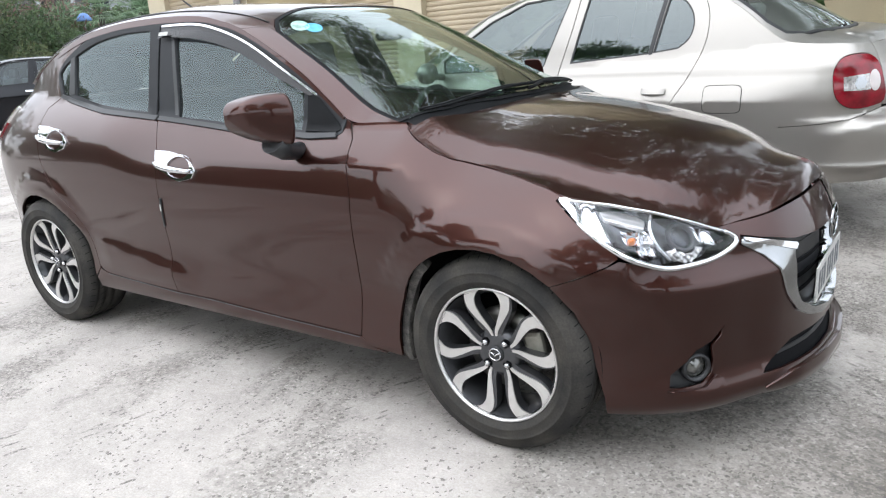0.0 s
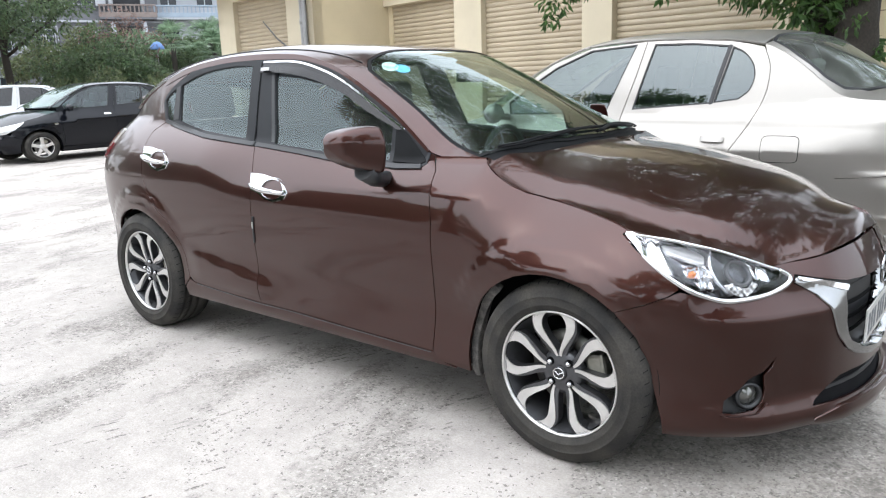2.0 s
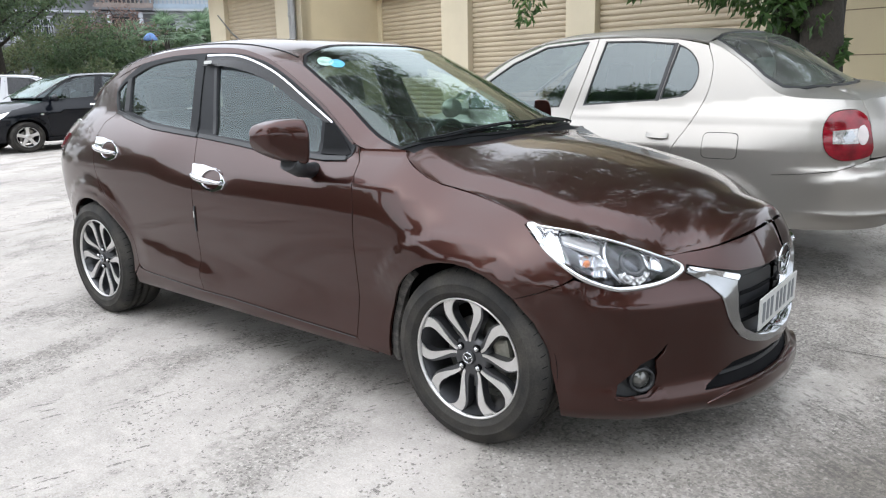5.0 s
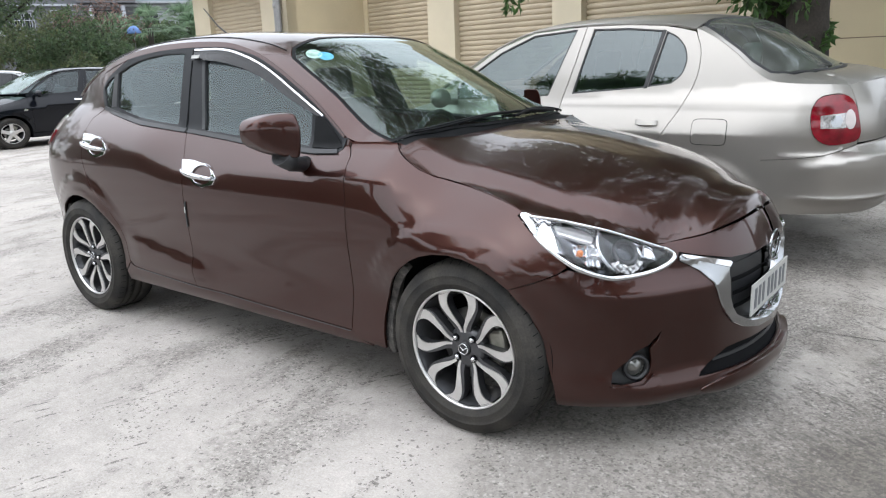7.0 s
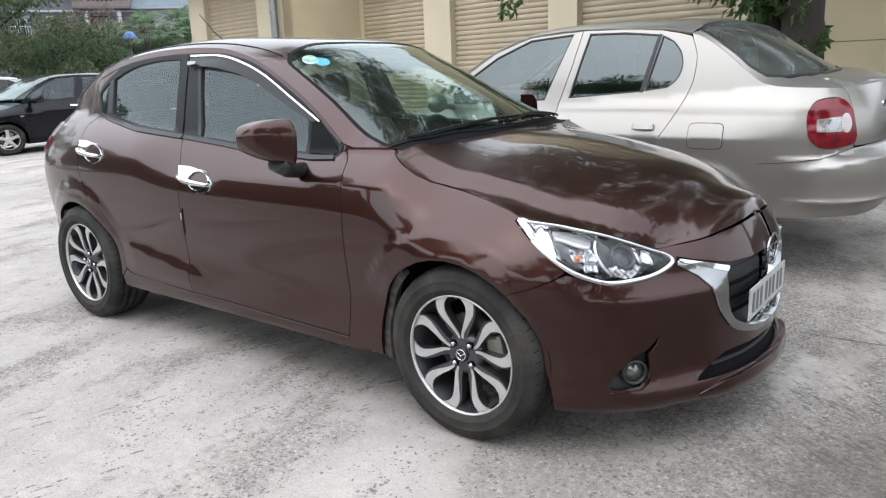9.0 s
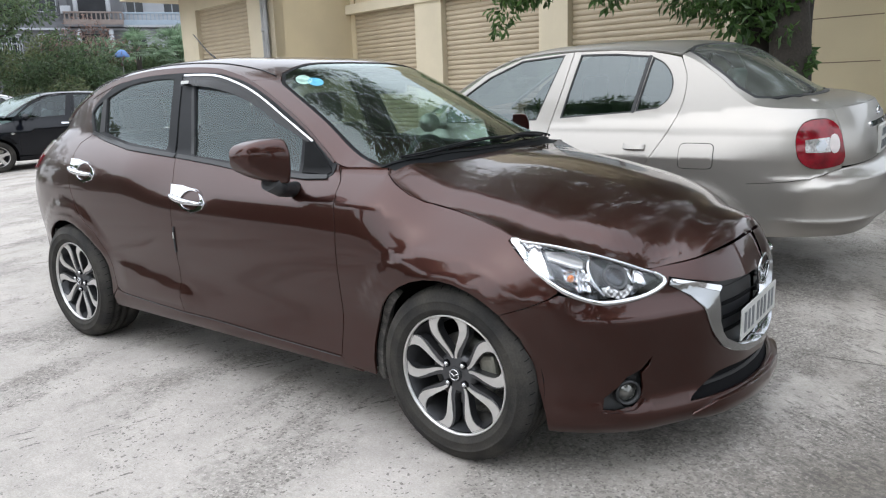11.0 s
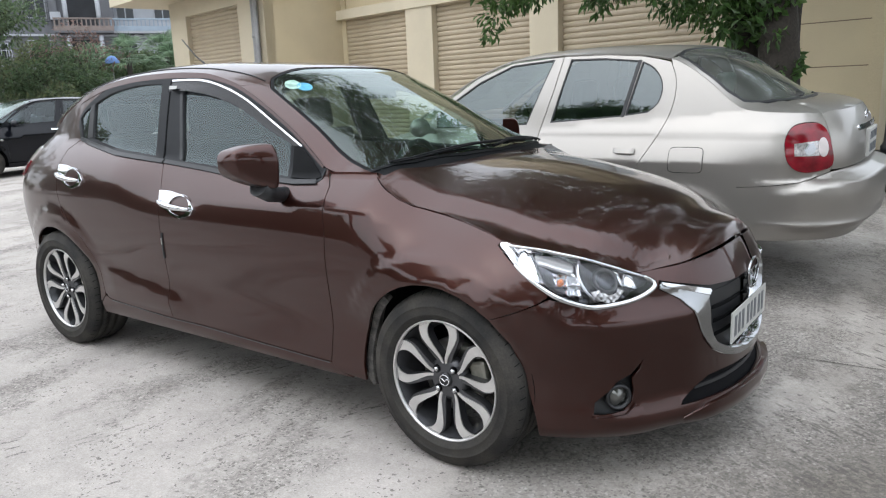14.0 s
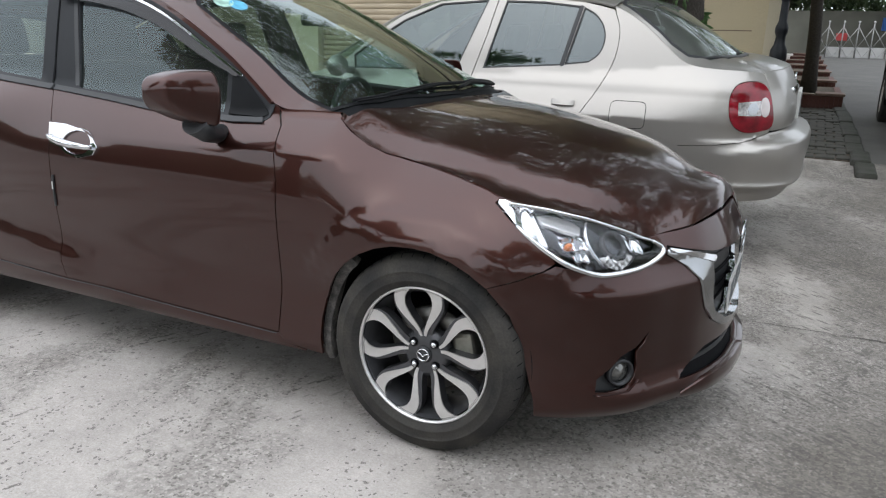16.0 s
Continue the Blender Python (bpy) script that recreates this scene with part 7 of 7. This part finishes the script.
low_clumps = [(-3.05, -0.55, 2.02, 0.20), (-3.10, -0.6, 1.80, 0.12), (-2.9, -0.5, 2.30, 0.32), (-2.65, -0.5, 2.25, 0.28), (-2.45, -0.4, 2.5, 0.4), (-3.2, -0.6, 2.55, 0.4),
              (-2.0, 0.1, 2.15, 0.22), (-1.85, 0.1, 2.3, 0.30), (-1.6, 0.1, 2.35, 0.30), (-2.1, 0.0, 2.5, 0.35), (-1.3, 0.0, 2.35, 0.28),
              (-0.95, -0.3, 2.05, 0.30), (-0.75, -0.25, 1.95, 0.32), (-0.55, -0.2, 2.05, 0.34), (-1.1, -0.3, 2.3, 0.35), (-0.45, -0.25, 1.70, 0.22), (-0.3, -0.2, 1.85, 0.3), (-0.25, -0.15, 2.2, 0.4), (0.0, -0.2, 1.6, 0.16), (-0.1, -0.15, 1.9, 0.2)]
part("crown", leaves_mesh("crown", low_clumps, 3400, 0.115, leaf_green, 21, 0.6, 2.9), leaf_green, hang)["kind"] = "stuff"
ivy = [(dx + 0.13 * math.cos(a), dy + 0.13 * math.sin(a), 0.5 + 0.11 * k, 0.13) for k in range(28) for dx, dy, a in ((0.02, -0.02, 0.9 * k), (-0.28, 0.1, 1.7 * k))]
part("ivy", leaves_mesh("ivy", ivy, 3200, 0.085, leaf_green, 23, 0.5, 1.6), leaf_green, hang)["kind"] = "stuff"
rng = random.Random(3)
high = []
while len(high) < 140:
    p = (rng.uniform(-1, 1), rng.uniform(-1, 1), rng.uniform(-1, 1))
    if p[0] ** 2 + p[1] ** 2 + p[2] ** 2 < 1:
        high.append((-1.2 + 4.4 * p[0], -0.5 + 3.9 * p[1], 7.3 + 2.2 * p[2], rng.uniform(0.5, 0.95)))
high += [(rng.uniform(-5.6, -1.9), rng.uniform(-4.5, -2.4), rng.uniform(6.0, 8.6), rng.uniform(0.45, 0.8)) for _ in range(20)]
middle = [(rng.uniform(-0.8, 2.6), rng.uniform(-0.6, 2.2), rng.uniform(3.3, 5.2), rng.uniform(0.4, 0.62)) for _ in range(30)]
part("middle_crown", leaves_mesh("middle_crown", middle, 4200, 0.16, leaf_green, 24, 0.5, 2.8), leaf_green, hang)["kind"] = "stuff"
part("upper_crown", leaves_mesh("upper_crown", high, 40000, 0.17, leaf_green, 22, 0.4, 2.8), leaf_green, hang)["kind"] = "stuff"

# trees along the far side of the yard
# the three of 12 m and more are out of view, added to darken reflections
for k, (x, y, h, sp, mat) in enumerate(((-31, 9.8, 8.6, 3.4, leaf_dull), (-34, 14, 4.2, 2.6, leaf_olive), (-30, 13.5, 3.6, 2.2, leaf_dull), (-36, 19, 4.4, 2.8, leaf_olive), (-33, 19.5, 4.0, 2.2, leaf_dull),
                                        (-38, 24, 4.8, 2.6, leaf_dull), (-30, 5.5, 6.8, 3.6, leaf_dull), (-34, 1.0, 12.0, 4.5, leaf_dull), (-33, -4.5, 12.5, 4.5, leaf_dull), (-32, -10.0, 12.0, 4.5, leaf_dull), (-28, 22.5, 5.0, 1.8, leaf_dull))):
    tree("bushy green tree at the edge of the yard", (x, y, 0), h, h * 0.55, sp, 9500, 0.19, mat, 40 + k, 0.14, clump_r=(0.35, 0.85), clumps=60)
# hedge
hedge = [(-27.5 + rng.uniform(-1.2, 1.2), -6 + 0.55 * i, rng.uniform(0.5, 1.7), rng.uniform(0.55, 0.95)) for i in range(58)]
tagged(new("hedge", leaves_mesh("hedge", hedge, 26000, 0.17, leaf_olive, 61, 0.1)), "dense mixed green hedge along the yard", "hedge", kind="stuff")


def palm(base, h, seed):
    rng = random.Random(seed)
    root = thing("palm_tree", "fan palm with grey green fronds", "palm", pose(*base), "palms by the hedge")
    part("trunk", tube([(0, 0, 0), (0.03, 0, h * 0.5), (0, 0, h)], [0.16, 0.13, 0.12], 10), bark, root)
    bm = bmesh.new()
    for k in range(26):
        a, e = rng.uniform(0, 2 * math.pi), radians(rng.uniform(-25, 80))
        d = Vector((math.cos(a) * math.cos(e), math.sin(a) * math.cos(e), math.sin(e)))
        c = Vector((0, 0, h)) + d * rng.uniform(0.5, 0.9)
        s = d.cross(Vector((0, 0, 1))).normalized()
        tube_bm(bm, [(0, 0, h), tuple(c)], 0.015, 4)
        for j in range(13):
            f = radians(-75 + 12.5 * j)
            w = (d * math.cos(f) + s * math.sin(f)).normalized()
            tip = c + w * rng.uniform(0.55, 0.8) + Vector((0, 0, -0.15))
            n2 = w.cross(d.cross(s)).normalized() * 0.03
            m = c + w * 0.35
            bm.faces.new([bm.verts.new(v) for v in (c, m + n2, tip, m - n2)])
    part("fronds", bm, palm_green, root)["kind"] = "stuff"


for k, p in enumerate(((-31.5, 17.5, 0), (-29.8, 18.6, 0), (-33.0, 20.6, 0), (-28.5, 19.8, 0), (-34, 17.2, 0))):
    palm(p, (3.4, 2.9, 3.7, 3.0, 3.0)[k], 80 + k)
# bare twiggy shrub with dry leaves
tree("sparse shrub with dry brown leaves", (-31, 15.0, 0), 4.6, 3.4, 1.6, 700, 0.16, twig_brown, 91, 0.07, clump_r=(0.4, 0.8), clumps=16)

# trees on the near side of the yard, mirrored in paint and glass
tree("large leafy tree on the near side of the yard", (3.5, -9.5, 0), 8.5, 5.8, 3.4, 9000, 0.26, leaf_green, 101, 0.24, clump_r=(0.6, 1.1), clumps=46)
tree("large leafy tree on the near side of the yard", (9.5, -6.0, 0), 8.0, 5.4, 3.0, 7000, 0.26, leaf_green, 102, 0.22, clump_r=(0.6, 1.1), clumps=40)
tree("leafy tree on the near side of the yard", (-6.5, -8.9, 0), 7.4, 5.9, 2.5, 52000, 0.13, leaf_green, 103, 0.18, clump_r=(0.45, 0.9), clumps=90)
tree("leafy tree beside the lane", (6.6, 7.2, 0.2), 10.5, 6.6, 4.6, 34000, 0.17, leaf_green, 105, 0.22, clump_r=(0.5, 1.0), clumps=110)
far_hedge = [(-26 + 0.55 * i, -19 + rng.uniform(-1.2, 1.2), rng.uniform(0.8, 4.2), rng.uniform(0.9, 1.5)) for i in range(100)]
tagged(new("hedge", leaves_mesh("hedge", far_hedge, 46000, 0.26, leaf_dull, 62, 0.1)), "tall dark hedge on the near side of the yard", "hedge", kind="stuff")
belt = [(-21 + rng.uniform(-1.8, 1.8), -25 + 0.4 * i, rng.uniform(0.6, 5.6) * (1 - 0.35 * rng.random() ** 3), rng.uniform(0.7, 1.2)) for i in range(46) for _ in range(5)]
tagged(new("tree_belt", leaves_mesh("tree_belt", belt, 80000, 0.34, leaf_dull, 64, 0.1)), "dark belt of low trees beside the yard", "trees", kind="stuff")
# dense planting beyond the gate
beyond = [(-8 + 0.5 * i + rng.uniform(-0.4, 0.4), 45 + rng.uniform(-1.2, 1.2), rng.uniform(1.0, 8.5), rng.uniform(0.9, 1.5)) for i in range(90) for _ in range(3)]
tagged(new("hedge", leaves_mesh("hedge", beyond, 42000, 0.55, leaf_dull, 63, 0.1)), "dark green planting across the street", "hedge", kind="stuff")
# trees by the lane
tree("slim street tree in a brick bed", (0.93, 10.75, rise(0.9, 10.75) + 0.18), 6.0, 4.6, 1.6, 3000, 0.16, leaf_green, 111, 0.088, lean=(-0.30, 0.1), clump_r=(0.4, 0.7), clumps=24)
for k, (x, y) in enumerate(((-2.0, 30.0), (4.0, 38.0), (9.0, 36.0), (14.0, 33.0), (0.5, 42.0), (18, 40))):
    tree("street tree beyond the gate", (x, y, 0.9), 7.5, 4.4, 3.2, 4500, 0.32, leaf_dull, 120 + k, 0.2, clump_r=(0.6, 1.1), clumps=34)

# ---- houses beyond the hedge ----
house_grey = material("grey rendered wall", (0.155, 0.160, 0.172), 0.9, 0, 0, 0.2, 0.5, 0.1, 20, 0.001, second=(0.115, 0.118, 0.130))
house_white = material("white rendered wall", (0.36, 0.38, 0.41), 0.85, 0, 0, 0.12, 0.6)
house_tile = material("red sheet roof", (0.24, 0.06, 0.06), 0.6, 0, 0, 0.15, 2)
pane_dark = material("dark window pane", (0.025, 0.03, 0.036), 0.12, 0, 0, 0.2, 1)
rail_blue = material("pale blue balcony", (0.25, 0.31, 0.37), 0.6, 0, 0, 0.1, 2)
brick_pink = material("pink brick parapet", (0.20, 0.165, 0.150), 0.8, 0, 0, 0.2, 3)


def house(label, at, turn, w, d, storeys, mat, roof_mat, balcony=None, porch=False, lattice=False):
    root = thing("house", label, "house", pose(*at, 0, 0, turn), "houses beyond the hedge")
    H = 3.3 * storeys
    part("wall", box((-w / 2, 0, 0), (w / 2, d, H), 0.02), mat, root)
    part("roof", box((-w / 2 - 0.4, -0.6, H), (w / 2 + 0.4, d + 0.4, H + 0.28), 0.03), roof_mat, root)
    n = max(1 if porch else 2, int(w / 2.4))
    for s in range(storeys):
        for k in range(n):
            x = -w / 2 + w * (k + 0.5) / n
            z = 3.3 * s + 0.9
            if porch and s:  # a dark box coloured as the shade of a deep opening, between two round posts
                hole = part("porch", box((x - 1.25, -0.05, 3.3 * s + 0.05), (x + 1.25, 0.30, 3.3 * s + 2.7), 0.01), porch_dark, root)
                for j in (-1, 1):
                    part("porch_post", tube([(x + 1.1 * j, -0.9, 3.3 * s), (x + 1.1 * j, -0.9, 3.3 * s + 2.95)], 0.16, 12), house_white, hole)
                continue
            wn_ = part("window", box((x - 0.65, -0.06, z), (x + 0.65, 0.05, z + 1.6), 0.01), house_white, root)
            for j in (-1, 1):
                part("pane", box((x + j * 0.31 - 0.27, -0.075, z + 0.08), (x + j * 0.31 + 0.27, -0.062, z + 1.52)), pane_dark, wn_)
            if lattice:
                bm = bmesh.new()
                for j in range(6):
                    box_bm(bm, (x - 0.8 + 0.32 * j - 0.02, -0.34, z - 0.25), (x - 0.8 + 0.32 * j + 0.02, -0.30, z + 1.75))
                for j in range(4):
                    box_bm(bm, (x - 0.82, -0.345, z - 0.25 + 0.65 * j), (x + 0.82, -0.295, z - 0.21 + 0.65 * j))
                part("window_grille", bm, house_white if s % 2 else pane_dark, wn_)
                if (s + k) % 3 == 0:
                    part("air_conditioner", box((x + 0.85, -0.42, z - 0.1), (x + 1.55, -0.002, z + 0.45), 0.03), house_white, root)
        if balcony and s:
            bal = part("balcony", box((-w / 2 + 0.2, -1.2, 3.3 * s - 0.15), (w / 2 - 0.2, 0.0, 3.3 * s), 0.02), mat, root)
            for k in range(int(w / 0.3)):
                x = -w / 2 + 0.3 + 0.3 * k
                part("baluster", box((x - 0.05, -1.18, 3.3 * s + 0.002), (x + 0.05, -1.12, 3.3 * s + 0.80)), balcony, bal)
            part("balcony_rail", box((-w / 2 + 0.2, -1.22, 3.3 * s + 0.802), (w / 2 - 0.2, -1.08, 3.3 * s + 0.92), 0.02), balcony, bal)
            part("balcony_foot", box((-w / 2 + 0.2, -1.215, 3.3 * s + 0.002), (w / 2 - 0.2, -1.19, 3.3 * s + 0.35), 0.01), balcony, bal)
        part("ledge", box((-w / 2 - 0.05, -0.25, 3.3 * (s + 1) - 0.35), (w / 2 + 0.05, -0.002, 3.3 * (s + 1) - 0.2), 0.01), house_white, root)
    return root


porch_dark = material("shaded porch wall", (0.035, 0.037, 0.042), 0.9, 0, 0, 0.3, 1.0)
house("grey rendered town house with white window grilles", (-57.3, 20.2, 0), 65, 13.6, 8, 4, house_grey, house_grey, None, False, True)
house("grey town house with a deep dark porch", (-54.0, 28.0, 0), 62, 4.4, 8, 3, house_grey, house_tile, brick_pink, True)
house("white town house with pale blue balconies", (-52.2, 32.0, 0), 58, 5.4, 8, 4, house_white, house_white, rail_blue)
house("grey town house half hidden by trees", (-60, 7.0, 0), 75, 16, 8, 4, house_grey, house_white, None, False, True)
house("grey town house behind the palms", (-50.5, 38.5, 0), 45, 14, 8, 4, house_grey, house_grey)
# blue parasol above the hedge
par = thing("parasol", "faded blue parasol standing in the shrubs", "parasol", pose(-30.2, 15.9, 0) @ Matrix.Diagonal((0.54, 0.54, 0.985, 1)))
bm = bmesh.new()
lathe_bm(bm, [(0.0005, 3.42), (0.25, 3.38), (0.48, 3.25), (0.58, 3.10), (0.57, 3.08)], 20, pose(0, 0, 0, 90, 0, 0))
part("canopy", bm, material("faded blue cloth", (0.12, 0.22, 0.45), 0.8, 0, 0, 0.2, 5), par)
part("pole", tube([(0, 0, 0), (0, 0, 3.4)], 0.025, 8), pipe_grey, par)
